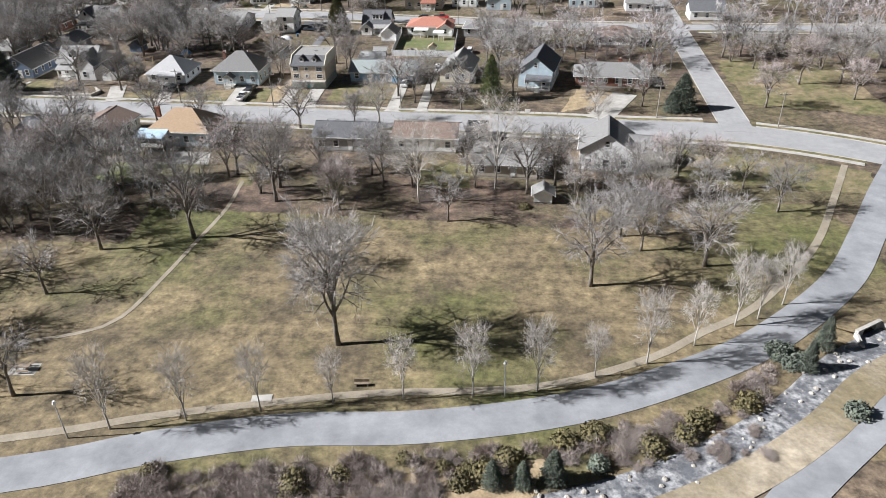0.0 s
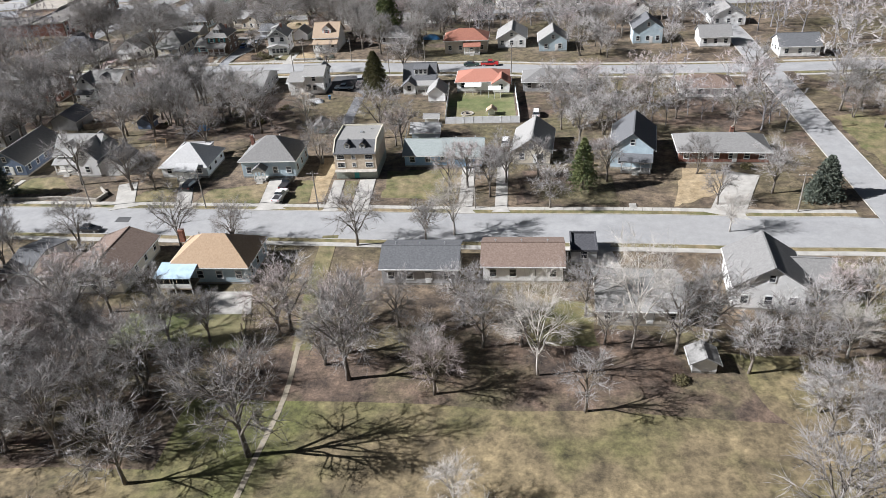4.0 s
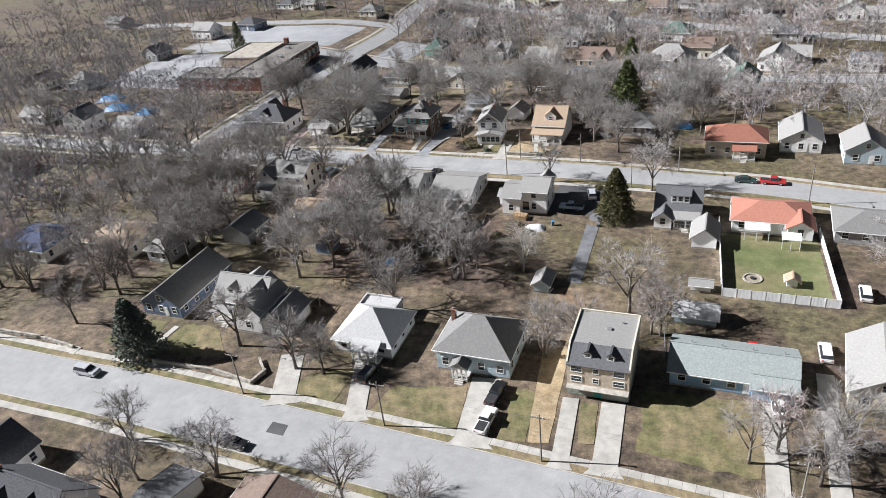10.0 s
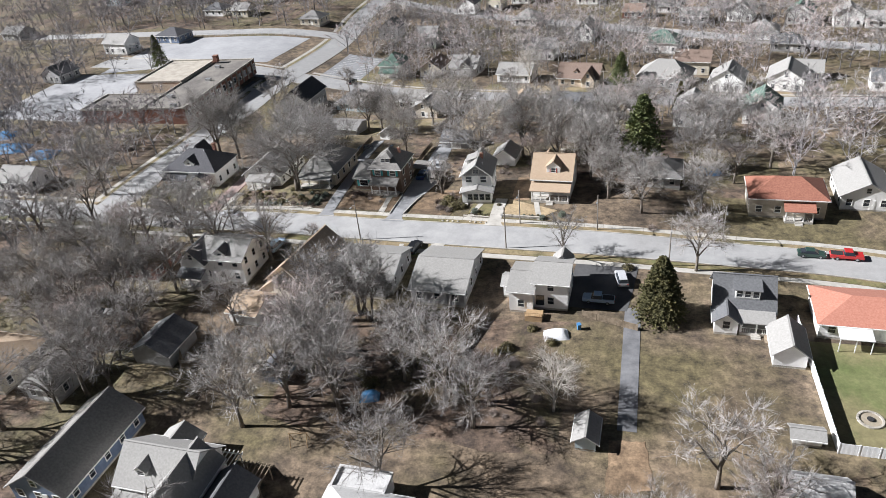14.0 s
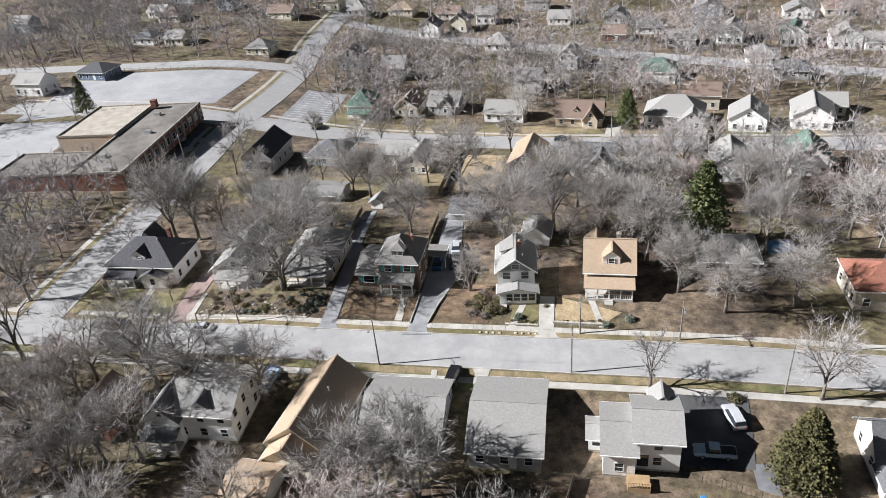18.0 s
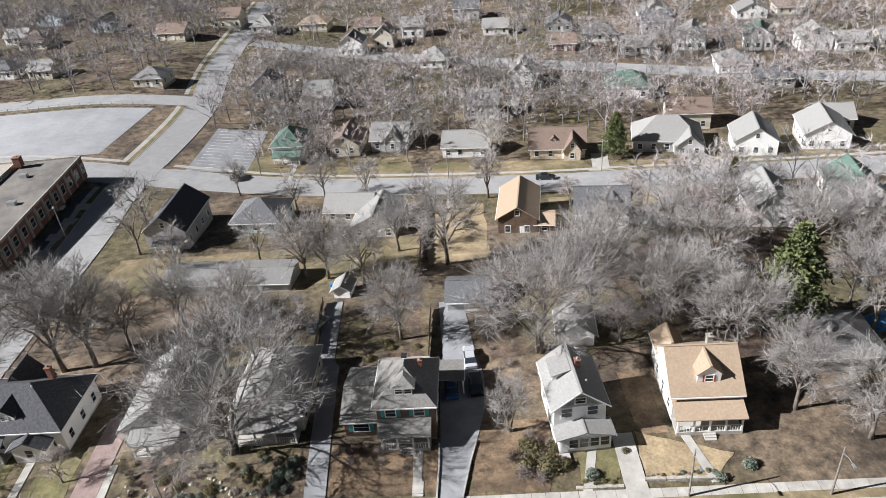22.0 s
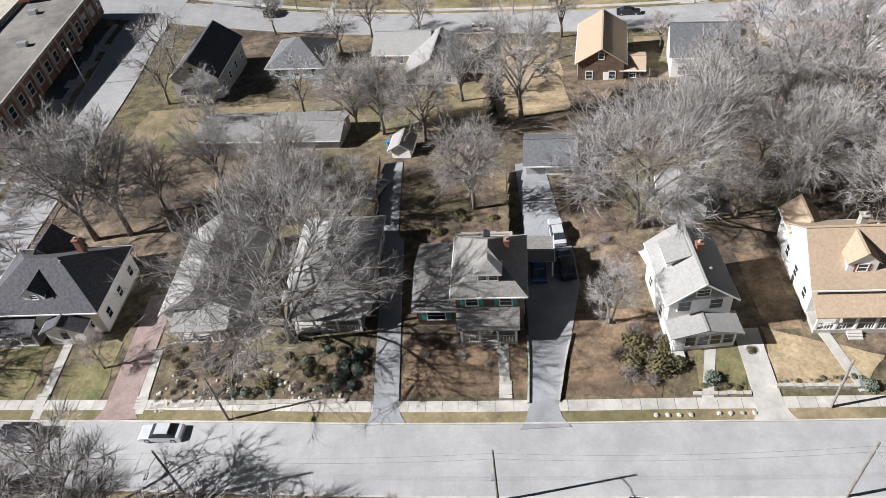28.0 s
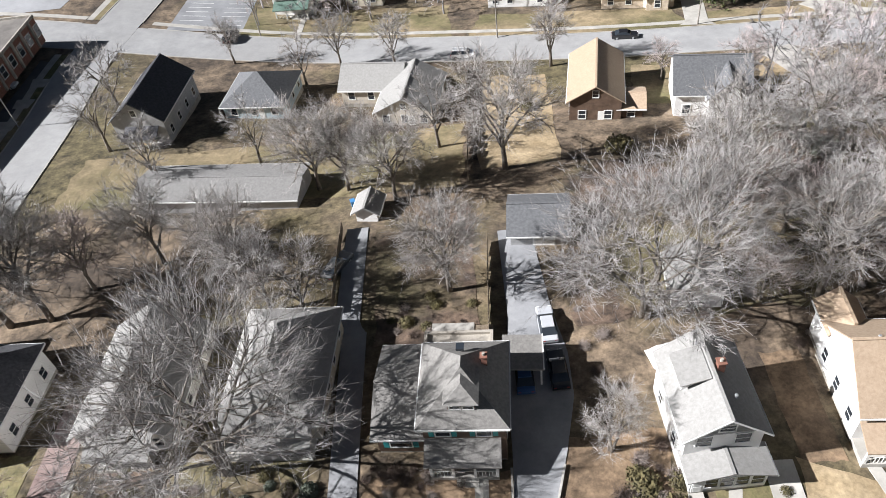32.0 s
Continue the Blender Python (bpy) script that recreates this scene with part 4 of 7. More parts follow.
    stones = [Geo().box(0, 0.62 + 0.1 * k, -thick / 2, thick / 2, 0, 0.27).mesh("stone", MAT["stone"]) for k in range(3)]
    r = random.Random(len(pts) * 13 + int(abs(bx)))
    for (ax, ay), (cx, cy) in zip(pts, pts[1:]):
        ln, ang = math.hypot(cx - ax, cy - ay), math.degrees(math.atan2(cy - ay, cx - ax))
        for row in range(max(1, int(tall / 0.28))):
            s = -r.random() * 0.3
            while s < ln:
                k = r.randrange(3)
                x, y = ax + (cx - ax) * s / ln, ay + (cy - ay) * s / ln
                ob = part("stone", stones[k], None, root)
                ob.matrix_basis = pose(x - bx + r.uniform(-0.03, 0.03), y - by + r.uniform(-0.04, 0.04), height(x, y) - bz + row * 0.275 - 0.06, 0, 0, ang + r.uniform(-2, 2))
                s += 0.64 + 0.1 * k
    return root


def steps(x, y, yaw, n=7, w=1.3, label="concrete garden steps set into the slope"):
    """Treads set one behind the other."""
    root = thing("garden_steps", x, y, yaw, label, "steps")
    for i in range(n):
        part("step", Geo().box(-w / 2, w / 2, 0.42 * i, 0.42 * i + 0.34, -0.1, 0.14 + 0.02 * i), MAT["concrete"], root)
    return root


def picnic_table(x, y, yaw):
    root = thing("picnic_table", x, y, yaw, "wooden picnic table with two benches on the grass", "picnic table")
    part("tabletop", Geo().box(-0.95, 0.95, -0.38, 0.38, 0.72, 0.77), MAT["wood"], root)
    for s in (-1, 1):
        part("bench", Geo().box(-0.95, 0.95, s * 0.72 - 0.13, s * 0.72 + 0.13, 0.42, 0.47), MAT["wood"], root)
        part("leg_frame", Geo().box(s * 0.65 - 0.04, s * 0.65 + 0.04, -0.8, 0.8, 0.36, 0.42).box(s * 0.65 - 0.04, s * 0.65 + 0.04, -0.5, -0.42, 0, 0.72).box(s * 0.65 - 0.04, s * 0.65 + 0.04, 0.42, 0.5, 0, 0.72), MAT["wood"], root)
    return root


# ---- land ----
def land():
    xs = [-2600, -1500, -900, -600, *range(-420, -155, 5), *[-155 + 2.5 * i for i in range(56)], *range(-15, 261, 5), 400, 700, 1300, 2600]
    ys = [-2000, -900, -400, -150, *range(-20, 235, 5), *[235 + 2.5 * i for i in range(48)], *range(355, 661, 5), 800, 1100, 1800, 3500]
    g = Geo()
    g.v = [(x, y, height(x, y)) for y in ys for x in xs]
    w = len(xs)
    g.f = [(j * w + i, j * w + i + 1, (j + 1) * w + i + 1, (j + 1) * w + i) for j in range(len(ys) - 1) for i in range(w - 1)]
    return tagged(part("ground", g, MAT["ground"]), "dry winter grass and leaf litter", "", "", "structure")


land()
STREET_B = [(-340, 180), (-159, 167.5), (-120, 165.3), (-93, 163), (-60, 160), (-18, 156), (12, 153.8), (34, 151.5), (57, 149), (82, 138), (104, 120), (130, 92)]
STREET_C = [(-340, 274), (-200, 265.5), (-147, 262), (-116, 259.6), (-96, 258.4), (-79, 257.5), (-22, 254), (11, 247.5), (64, 242), (150, 238)]
STREET_D = [(-260, 386), (-150, 369.5), (-118, 364.5), (-80, 357), (-50, 353.5), (-28, 351), (20, 347), (110, 343)]
STREET_E = [(-166, 494), (-129, 484), (-73, 457.5), (29, 413), (110, 396)]
STREET_F = [(-340, 432), (-229, 428), (-172, 427)]
STREET_S = [(-172, 266), (-171.5, 334), (-172.5, 366), (-168.5, 419), (-172, 469), (-171, 560)]
STREET_W = [(57, 150), (61, 214), (64.4, 265), (70, 340)]
PARK_ROAD = [(-150, 33), (-90, 41), (-47.5, 50.7), (-34, 55), (-19.3, 58.5), (-4, 59.7), (12.5, 63.2), (26.6, 69.2), (40, 77.5), (54.5, 91.3), (64, 105), (74, 121), (84, 136)]
FOOTPATH = [(-100, 45), (-50.6, 55.7), (-36, 59.7), (-24.3, 62.3), (-10, 64.9), (9.5, 66.9), (23.9, 72.8), (31.5, 78.3), (40.8, 85), (54.2, 100.9), (64, 118), (72, 133)]
TRAIL = [(-90, 62), (-60.7, 71.9), (-51.5, 75), (-47.3, 78.8), (-45.5, 89.2), (-44.3, 100.3), (-43.2, 111.4), (-43.8, 123)]
RUNS = []


def street(pts, half, mat="road", kerb=True, label="pale worn residential street"):
    """Carriageways cross one a little above the other."""
    strip("road", pts, -half, half, 0.05 + 0.006 * len(RUNS), MAT[mat], label=label)
    RUNS.append((smoothed(pts, 3), half, kerb))


def beside(name, pts, off0, off1, up, mat, label, room=0.4):
    """A band along a street, broken where other streets cross it."""
    line = smoothed(pts, 3)
    own = [r for r in RUNS if r[0][0] == line[0]][0]
    run = []
    for i, p in enumerate(line):
        d = (line[min(i + 1, len(line) - 1)] - line[max(i - 1, 0)]).normalized()
        q = p + Vector((-d.y, d.x, 0)) * (off0 + off1) / 2
        free = all(r is own or min((q - k).length for k in r[0]) > r[1] + room for r in RUNS)
        if free:
            run.append((p.x, p.y))
        if (not free or i == len(line) - 1) and run:
            if len(run) > 2:
                strip(name, run, off0, off1, up, MAT[mat], label=label)
            run = []


street(STREET_B, 5.2)
street(STREET_C, 3.8)
street(STREET_D, 5.2)
street(STREET_E, 4.2)
street(STREET_F, 4.0)
street(STREET_S, 4.4)
street(STREET_W, 3.4)
street(PARK_ROAD, 2.6, "greyroad", False, "grey asphalt park drive")
street([(20, 36), (34.4, 51.7), (48.6, 64.4), (62, 78)], 2.2, "greyroad", False, "grey asphalt road beyond the creek")
for pts, half in ((STREET_B, 5.2), (STREET_C, 3.8), (STREET_D, 5.2), (STREET_E, 4.2), (STREET_F, 4.0), (STREET_S, 4.4), (STREET_W, 3.4)):
    beside("kerb", pts, half, half + 0.18, 0.14, "concrete", "low concrete kerb")
    beside("kerb", pts, -half - 0.18, -half, 0.14, "concrete", "low concrete kerb")
for pts, off in ((STREET_B, 7.4), (STREET_B, -7.2), (STREET_C, 5.9), (STREET_C, -6.6), (STREET_D, 7.6), (STREET_S, 6.6)):
    beside("pavement", pts, off - 0.65, off + 0.65, 0.085, "concrete", "concrete pavement beside the street")
for pts, off, mat in ((STREET_B, 6.1, "lawn"), (STREET_B, -5.95, "lawn"), (STREET_C, 4.6, "hay"), (STREET_C, -5.0, "lawn"), (STREET_S, 5.2, "lawn")):
    beside("verge", pts, off - 0.75, off + 0.75, 0.075, mat, "grass verge between kerb and pavement")
strip("footpath", FOOTPATH, -0.6, 0.6, 0.07, MAT["path"], label="pale footpath along the park drive")
strip("trail", TRAIL, -0.36, 0.36, 0.06, MAT["path"], label="narrow trail across the park")
RUNS.append((smoothed(TRAIL, 6), 0.6, False))
RUNS.append((smoothed(FOOTPATH, 6), 0.9, False))
patch("park_lawn", [(-140, 30), (66, 60), (62, 116), (-130, 130)], 0.02, MAT["park"], 24, 2.0)


def ribbon(name, rows, up, mat, label):
    """One band whose width changes: rows of x, y, width."""
    q = [Vector(r) for r in rows]
    fine = [q[i].lerp(q[i + 1], k / 4) for i in range(len(q) - 1) for k in range(4)] + [q[-1]]
    g = Geo()
    for i, p in enumerate(fine):
        d = (fine[min(i + 1, len(fine) - 1)] - fine[max(i - 1, 0)]).xy.normalized()
        for s, dz in ((-1, -0.3), (-1, 0), (1, 0), (1, -0.3)):
            x, y = settle(p.x - d.y * s * p.z / 2, p.y + d.x * s * p.z / 2)
            g.v.append((x, y, height(x, y) + up + dz))
    g.f = [(i * 4 + k, i * 4 + k + 4, i * 4 + k + 5, i * 4 + k + 1) for i in range(len(fine) - 1) for k in range(3)]
    e = len(g.v) - 4
    g.f += [(0, 1, 2, 3), (e + 3, e + 2, e + 1, e)]
    return tagged(part(name, g, MAT[mat]), label, "", "", "structure")


def drive(x0, y0, x1, y1, w, mat="concrete", label="concrete driveway", up=0.122):
    """A drive whose apron flares towards the street."""
    ln = math.hypot(x1 - x0, y1 - y0)
    return ribbon("driveway", [(x0 + (x1 - x0) * t / ln, y0 + (y1 - y0) * t / ln, w * f) for t, f in ((0, 1.55), (0.8, 1.2), (1.8, 1.0), (ln * 0.5, 1.0), (ln, 1.0))], up, mat, label)


HOUSES = [(-153.5, 384, 10), (-153.5, 397, 11), (-200, 402, 22), (-226, 402, 22), (-236, 345, 18)]   # open asphalt, kept clear of trees


def home(mx, my, yaw, w, d, *a, **k):
    """A house given by the middle of the foot of its south wall."""
    s, c = math.sin(radians(yaw)), math.cos(radians(yaw))
    x, y = mx - s * d / 2, my + c * d / 2
    HOUSES.append((x, y, max(w, d) * 0.62))
    return house(x, y, yaw, w, d, *a, **k)


# ---- street B, north side ----
home(-126, 186, -3, 9.0, 16, 3.1, 3.0, "gy", "blue_wall", "r_taupe")
home(-82.5, 182, -3, 10.5, 10, 2.9, 3.4, "hip", "white", "r_pale", wings=((-1.8, 6.6, 7.0, 3.4, 2.7, 0.3, "flat"),), wing_sides="", porch=((1.2, 4.6, 2.2),))
home(-63, 180.6, -3, 12.0, 10, 4.3, 3.5, "hip", "pale_blue", "r_grey", vents=2, porch=((-1.6, 2.6, 2.0),), porch_style="gy", chimney=(-5.2, 2.0, 7.0))
home(-25, 183.3, -3, 17, 8.5, 2.9, 1.9, "gx", "sky_blue", "r_sage", vents=4, wings=((5.6, -3.4, 5.6, 3.4, 2.7, 0.8, "gx"),), wing_roof="r_sage")
home(-6, 182.8, -8, 8.0, 13, 3.2, 2.8, "gy", "cream", "r_light")
home(14.5, 178.8, -12, 8.5, 13, 4.8, 3.2, "gy", "pale_blue", "r_slate", porch=((1, 6, 2),))
home(33.7, 180, -6, 18, 9, 2.9, 2.2, "hip", "brick", "r_grey", chimney=(2, 1, 5.9))
# ---- street B, south side ----
home(-81.7, 137, -3, 10, 14, 3.0, 1.8, "gy", "cream", "r_brown", wings=((-7, -2, 8, 7, 2.8, 1.4, "gx"),))
home(-26.8, 137.4, -3, 12.3, 8.5, 3.4, 1.6, "gx", "grey_wall", "r_slate", vents=3)
home(-10, 137.4, -3, 12.8, 8.5, 3.4, 1.6, "gx", "white", "r_brown", vents=3)
home(0.4, 142.5, -4, 4.2, 6, 2.5, 0.6, "flat", "grey_wall", "r_dark", name="garage")
home(6.4, 125.4, -4, 12, 10.5, 3.0, 2.0, "gx", "beige_wall", "r_light", vents=2)
home(25.5, 128.5, -8, 10, 10, 4.5, 3.2, "gy", "white", "r_grey", wings=((6, 2, 8, 8, 3.0, 2.2, "gx"),))
home(-97.0, 140, -8, 4.6, 11, 2.8, 1.3, "gx", "white", "r_slate", name="garage", windows=False, label="long white garage with slate roof")
home(-127, 136, -6, 9, 15, 3.5, 3.0, "gy", "white", "r_dark")
# ---- street C, south side ----
home(-97.8, 237.5, -3, 11, 11, 3.2, 2.0, "gx", "grey_wall", "r_light", wings=((2, -4.5, 5, 5, 3.0, 1.8, "gy"),))
home(-83.4, 234.8, -3, 9.6, 14, 3.2, 2.2, "gx", "grey_wall", "r_light")
home(-28.7, 224.4, -3, 4.5, 6.5, 2.6, 1.8, "gy", "white", "r_light", name="garage", windows=False)
home(-16.5, 231.6, -3, 14, 9.5, 3.0, 1.9, "hip", "white", "r_terra", wings=((5.2, -4.0, 4.5, 5, 2.9, 1.4, "gy"),))
home(3, 229, -5, 17, 9.5, 3.0, 2.0, "hip", "grey_wall", "r_grey")
home(40.5, 219, -6, 13, 9, 3.0, 2.0, "hip", "white", "r_brown")
# ---- street C, north side ----
home(-136.6, 278, -3, 9.5, 13, 3.4, 3.2, "gy", "white", "r_light", porch=((0, 6, 2.2),))
home(-122.2, 278.5, -4, 9, 13, 3.6, 3.4, "hip", "cream", "r_light", porch=((0, 8, 2.2),))
home(-44.8, 280.4, -4, 10, 9, 3.0, 2.4, "hip", "grey_wall", "r_grey")
home(-21.7, 269.3, -3, 13.6, 9, 4.4, 2.4, "hip", "beige_wall", "r_red", porch=((2, 5, 2),))
home(-7, 272.9, -4, 9, 12, 3.4, 2.6, "gy", "white", "r_light")
home(5.7, 266.5, -3, 8.6, 10, 3.6, 2.8, "gy", "pale_blue", "r_light")
# ---- street D, south side and back yards ----
home(-153, 335, -5, 8.5, 14, 4.8, 3.2, "gy", "grey_wall", "r_dark", porch=((0.5, 5, 2),))
home(-136.5, 341, -8, 10.5, 10, 3.2, 3.0, "hip", "pale_blue", "r_slate")
home(-111.3, 334.5, -10, 9.0, 11, 3.2, 2.4, "gy", "beige_wall", "r_light", wings=((-7, 5, 10, 8, 3.2, 2.2, "gx"),))
home(-82.7, 330, -10, 7.5, 13, 4.4, 2.4, "gy", "brown_wall", "r_tan", wings=((5.2, -3.5, 3.4, 5, 2.8, 0.9, "gx"),))
home(-66.5, 328, -10, 10, 10, 4.6, 3.0, "gx", "white", "r_slate", wings=((2, -3, 5, 6, 4.6, 2.5, "gy"),))
home(-36, 323, -10, 8, 11, 4.8, 2.8, "gy", "white", "r_light")
home(-18, 326, -10, 9, 10, 4.6, 3.2, "gy", "white", "r_green")
home(-136.6, 315.2, -7, 23, 7, 2.8, 0.9, "gx", "grey_wall", "r_grey", name="garage", windows=False)
home(-94, 302.6, -6, 6.5, 6.5, 2.6, 1.6, "gx", "grey_wall", "r_slate", name="garage", windows=False, garage=0.6)
home(-78.7, 290.7, -6, 5, 5.5, 2.6, 1.8, "gy", "white", "r_light", name="garage", windows=False)
home(-115.4, 310.3, -10, 2.8, 3.2, 2.2, 0.9, "gy", "white", "r_light", name="shed", windows=False)
# ---- street D, north side ----
home(-136.5, 384, -6, 8.3, 10, 5.0, 3.2, "hip", "white", "r_green", porch=((0, 7, 2.2),))
home(-122, 387, -8, 8, 10, 3.6, 2.8, "gy", "cream", "r_brown")
home(-110, 388, -10, 10, 10, 3.6, 3.0, "gx", "grey_wall", "r_grey", wings=((1, -3, 5, 5, 3.6, 2.5, "gy"),))
home(-90, 378, -10, 12, 9, 3.4, 2.6, "gx", "white", "r_light")
home(-67.6, 371, -10, 13.5, 9, 3.4, 3.6, "gx", "tan_brick", "r_brown", wings=((3.6, -3.5, 4, 5, 3.4, 3.0, "gy"),), dormers=((-1, -3.2, 3.9, 1.4, 1.2),))
home(-41, 369, -14, 16, 11, 3.6, 4.2, "hip", "grey_wall", "r_light", wings=((5, -5, 6.5, 6, 3.0, 2.8, "gy"),))
home(-22.7, 361, -14, 9.6, 10, 4.2, 3.2, "gy", "white", "r_light")
home(-6, 361, -14, 10, 12, 4.4, 3.0, "gy", "white", "r_light")
# ---- farther off ----
home(-133, 424.5, -8, 8.9, 9, 5.0, 3.0, "gx", "green_wall", "r_grey")
home(-150.5, 431, -4, 8.5, 9, 5.0, 3.0, "gy", "grey_wall", "r_slate")
home(-40, 410.6, -14, 12.3, 10, 4.4, 3.2, "hip", "white", "r_green")
home(-69, 429.3, -14, 7.1, 9, 5.2, 3.2, "gy", "white", "r_light")
home(-8, 450.6, -20, 9.7, 10, 5, 3.2, "gy", "white", "r_light")
home(12.7, 444, -20, 9.2, 10, 5, 3.2, "gy", "white", "r_green")



# ---- houses farther along the streets ----
home(-174.7, 200.0, -4, 14.0, 11.0, 3.4, 2.8, "hip", "white", "r_blue")
home(-253.5, 282.6, -4, 11.0, 8.8, 3.4, 2.4, "gx", "white", "r_light")
home(-227.9, 275.9, -4, 10.0, 8.5, 5.0, 3.0, "gy", "white", "r_slate")
home(-204.9, 273.0, -4, 10.0, 8.5, 3.4, 2.4, "gx", "white", "r_light")
home(-224.6, 240.0, -4, 12.0, 9.6, 3.4, 2.4, "hip", "brick", "r_brown")
home(-144.5, 237.7, -4, 7.0, 8.5, 3.2, 2.8, "gy", "brick", "r_brown")
home(-154.6, 204.8, -4, 13.0, 10.4, 3.4, 2.4, "hip", "cream", "r_tan")
home(-140.2, 203.8, -4, 6.0, 8.5, 3.4, 2.4, "hip", "grey_wall", "r_light")
home(-338.3, 427.1, -10, 12.0, 9.6, 3.4, 2.4, "gx", "grey_wall", "r_grey")
home(-246.9, 458.1, -10, 11.0, 8.8, 3.4, 2.4, "hip", "white", "r_slate")
home(-231.1, 454.7, -10, 9.0, 8.5, 3.4, 2.4, "gx", "cream", "r_light")
home(-244.3, 412.2, -10, 12.0, 9.6, 3.4, 2.4, "hip", "blue_wall", "r_dark")
home(-188.8, 438.0, -10, 10.0, 8.5, 3.4, 2.4, "hip", "cream", "r_grey")
home(-126.9, 480.5, -10, 9.0, 8.5, 5.0, 3.0, "gy", "white", "r_slate")
home(53.3, 433.9, -10, 10.0, 8.5, 3.4, 2.4, "gx", "cream", "r_light")
home(67.5, 433.6, -10, 10.0, 8.5, 3.4, 2.4, "hip", "white", "r_grey")
home(-122.1, 511.3, -10, 11.0, 8.8, 3.4, 2.4, "gx", "cream", "r_brown")
home(-264.2, 507.2, -10, 10.0, 8.5, 3.4, 2.4, "gx", "white", "r_light")
home(-197.0, 492.4, -10, 12.0, 9.6, 3.4, 2.4, "gx", "cream", "r_brown")
home(-114.8, 488.6, -10, 8.0, 8.5, 5.0, 3.0, "gy", "cream", "r_grey")
home(-70.6, 491.6, -10, 10.0, 8.5, 3.4, 2.4, "gx", "white", "r_light")
home(-49.6, 462.2, -10, 9.0, 8.5, 3.4, 2.4, "gx", "brick", "r_brown")
home(-25.7, 450.7, -10, 11.0, 8.8, 3.4, 2.4, "gx", "grey_wall", "r_light")
home(29.1, 437.8, -10, 10.0, 8.5, 5.0, 3.0, "gy", "white", "r_light")
home(39.4, 434.2, -10, 10.0, 8.5, 3.4, 2.4, "gx", "white", "r_light")
home(-145.2, 515.0, -10, 12.0, 9.6, 3.4, 2.4, "hip", "cream", "r_tan")
home(3.1, 408.6, -10, 11.0, 8.8, 3.4, 2.4, "hip", "grey_wall", "r_slate")
home(21.4, 358.9, -10, 9.0, 8.5, 3.4, 2.4, "gx", "white", "r_slate")
home(38.9, 305.8, -4, 8.0, 8.5, 5.0, 3.0, "gy", "white", "r_light")
home(35.7, 270.5, -4, 9.0, 8.5, 5.0, 3.0, "gy", "pale_blue", "r_slate")
home(2.3, 373.4, -10, 9.0, 8.5, 3.4, 2.4, "gx", "cream", "r_light")
home(47.4, 384.8, -10, 10.0, 8.5, 3.4, 2.4, "hip", "white", "r_grey")
home(98.7, 348.5, -10, 12.0, 9.6, 3.4, 2.4, "gx", "grey_wall", "r_light")
home(74.8, 250.1, -4, 11.0, 8.8, 3.4, 2.4, "gx", "white", "r_slate")
home(54.8, 263.8, -4, 9.0, 8.5, 3.4, 2.4, "gx", "white", "r_grey")
home(-103.2, 499.0, -10, 9.0, 8.5, 5.0, 2.6, "gx", "white", "r_light", sides="se")
home(-46.5, 487.0, -10, 10.0, 9.5, 3.4, 2.9, "gy", "grey_wall", "r_slate", sides="se")
home(-34.5, 469.7, -10, 11.0, 10.5, 3.4, 3.2, "hip", "white", "r_grey", sides="se")
home(-179.6, 511.8, -10, 12.0, 8.5, 5.0, 2.6, "gx", "cream", "r_brown", sides="se")
home(-231.7, 514.7, -10, 9.0, 9.5, 3.4, 2.9, "gy", "pale_blue", "r_light", sides="se")
home(-95.9, 457.0, -10, 10.0, 10.5, 3.4, 3.2, "hip", "white", "r_light", sides="se")
home(-80.3, 519.5, -10, 11.0, 8.5, 5.0, 2.6, "gx", "grey_wall", "r_slate", sides="se")
home(-8.1, 492.6, -10, 12.0, 9.5, 3.4, 2.9, "gy", "white", "r_grey", sides="se")
home(40.4, 481.6, -10, 9.0, 10.5, 3.4, 3.2, "hip", "cream", "r_brown", sides="se")
home(-327.6, 493.3, -10, 10.0, 8.5, 5.0, 2.6, "gx", "pale_blue", "r_light", sides="se")
home(66.4, 290.2, -4, 11.0, 9.5, 3.4, 2.9, "gy", "white", "r_light", sides="se")
home(65.9, 327.3, -4, 12.0, 10.5, 3.4, 3.2, "hip", "grey_wall", "r_slate", sides="se")
home(-83.1, 406.2, -10, 9.0, 8.5, 5.0, 2.6, "gx", "white", "r_grey", sides="se")
home(-288.9, 320.3, -4, 10.0, 9.5, 3.4, 2.9, "gy", "cream", "r_brown", sides="se")
home(-267.7, 320.5, -4, 11.0, 10.5, 3.4, 3.2, "hip", "pale_blue", "r_light", sides="se")
home(-259.8, 397.2, -10, 12.0, 8.5, 5.0, 2.6, "gx", "white", "r_light", sides="se")
home(-263.0, 361.2, -10, 9.0, 9.5, 3.4, 2.9, "gy", "grey_wall", "r_slate", sides="se")
home(-2.8, 423.7, -10, 10.0, 10.5, 3.4, 3.2, "hip", "white", "r_grey", sides="se")
home(-30.9, 383.4, -10, 11.0, 8.5, 5.0, 2.6, "gx", "cream", "r_brown", sides="se")
home(-262.9, 536.0, -10, 12.0, 9.5, 3.4, 2.9, "gy", "pale_blue", "r_light", sides="se")
home(-164.6, 507.4, -10, 9.0, 10.5, 3.4, 3.2, "hip", "white", "r_light", sides="se")
home(-12.7, 474.1, -10, 10.0, 8.5, 5.0, 2.6, "gx", "grey_wall", "r_slate", sides="se")
home(25.6, 480.5, -10, 11.0, 9.5, 3.4, 2.9, "gy", "white", "r_grey", sides="se")
home(-252.7, 496.5, -10, 12.0, 10.5, 3.4, 3.2, "hip", "cream", "r_brown", sides="se")
home(-104.5, 212.2, -4, 3.6, 4.0, 2.3, 1.2, "gy", "blue_wall", "r_dark", name="shed", windows=False)
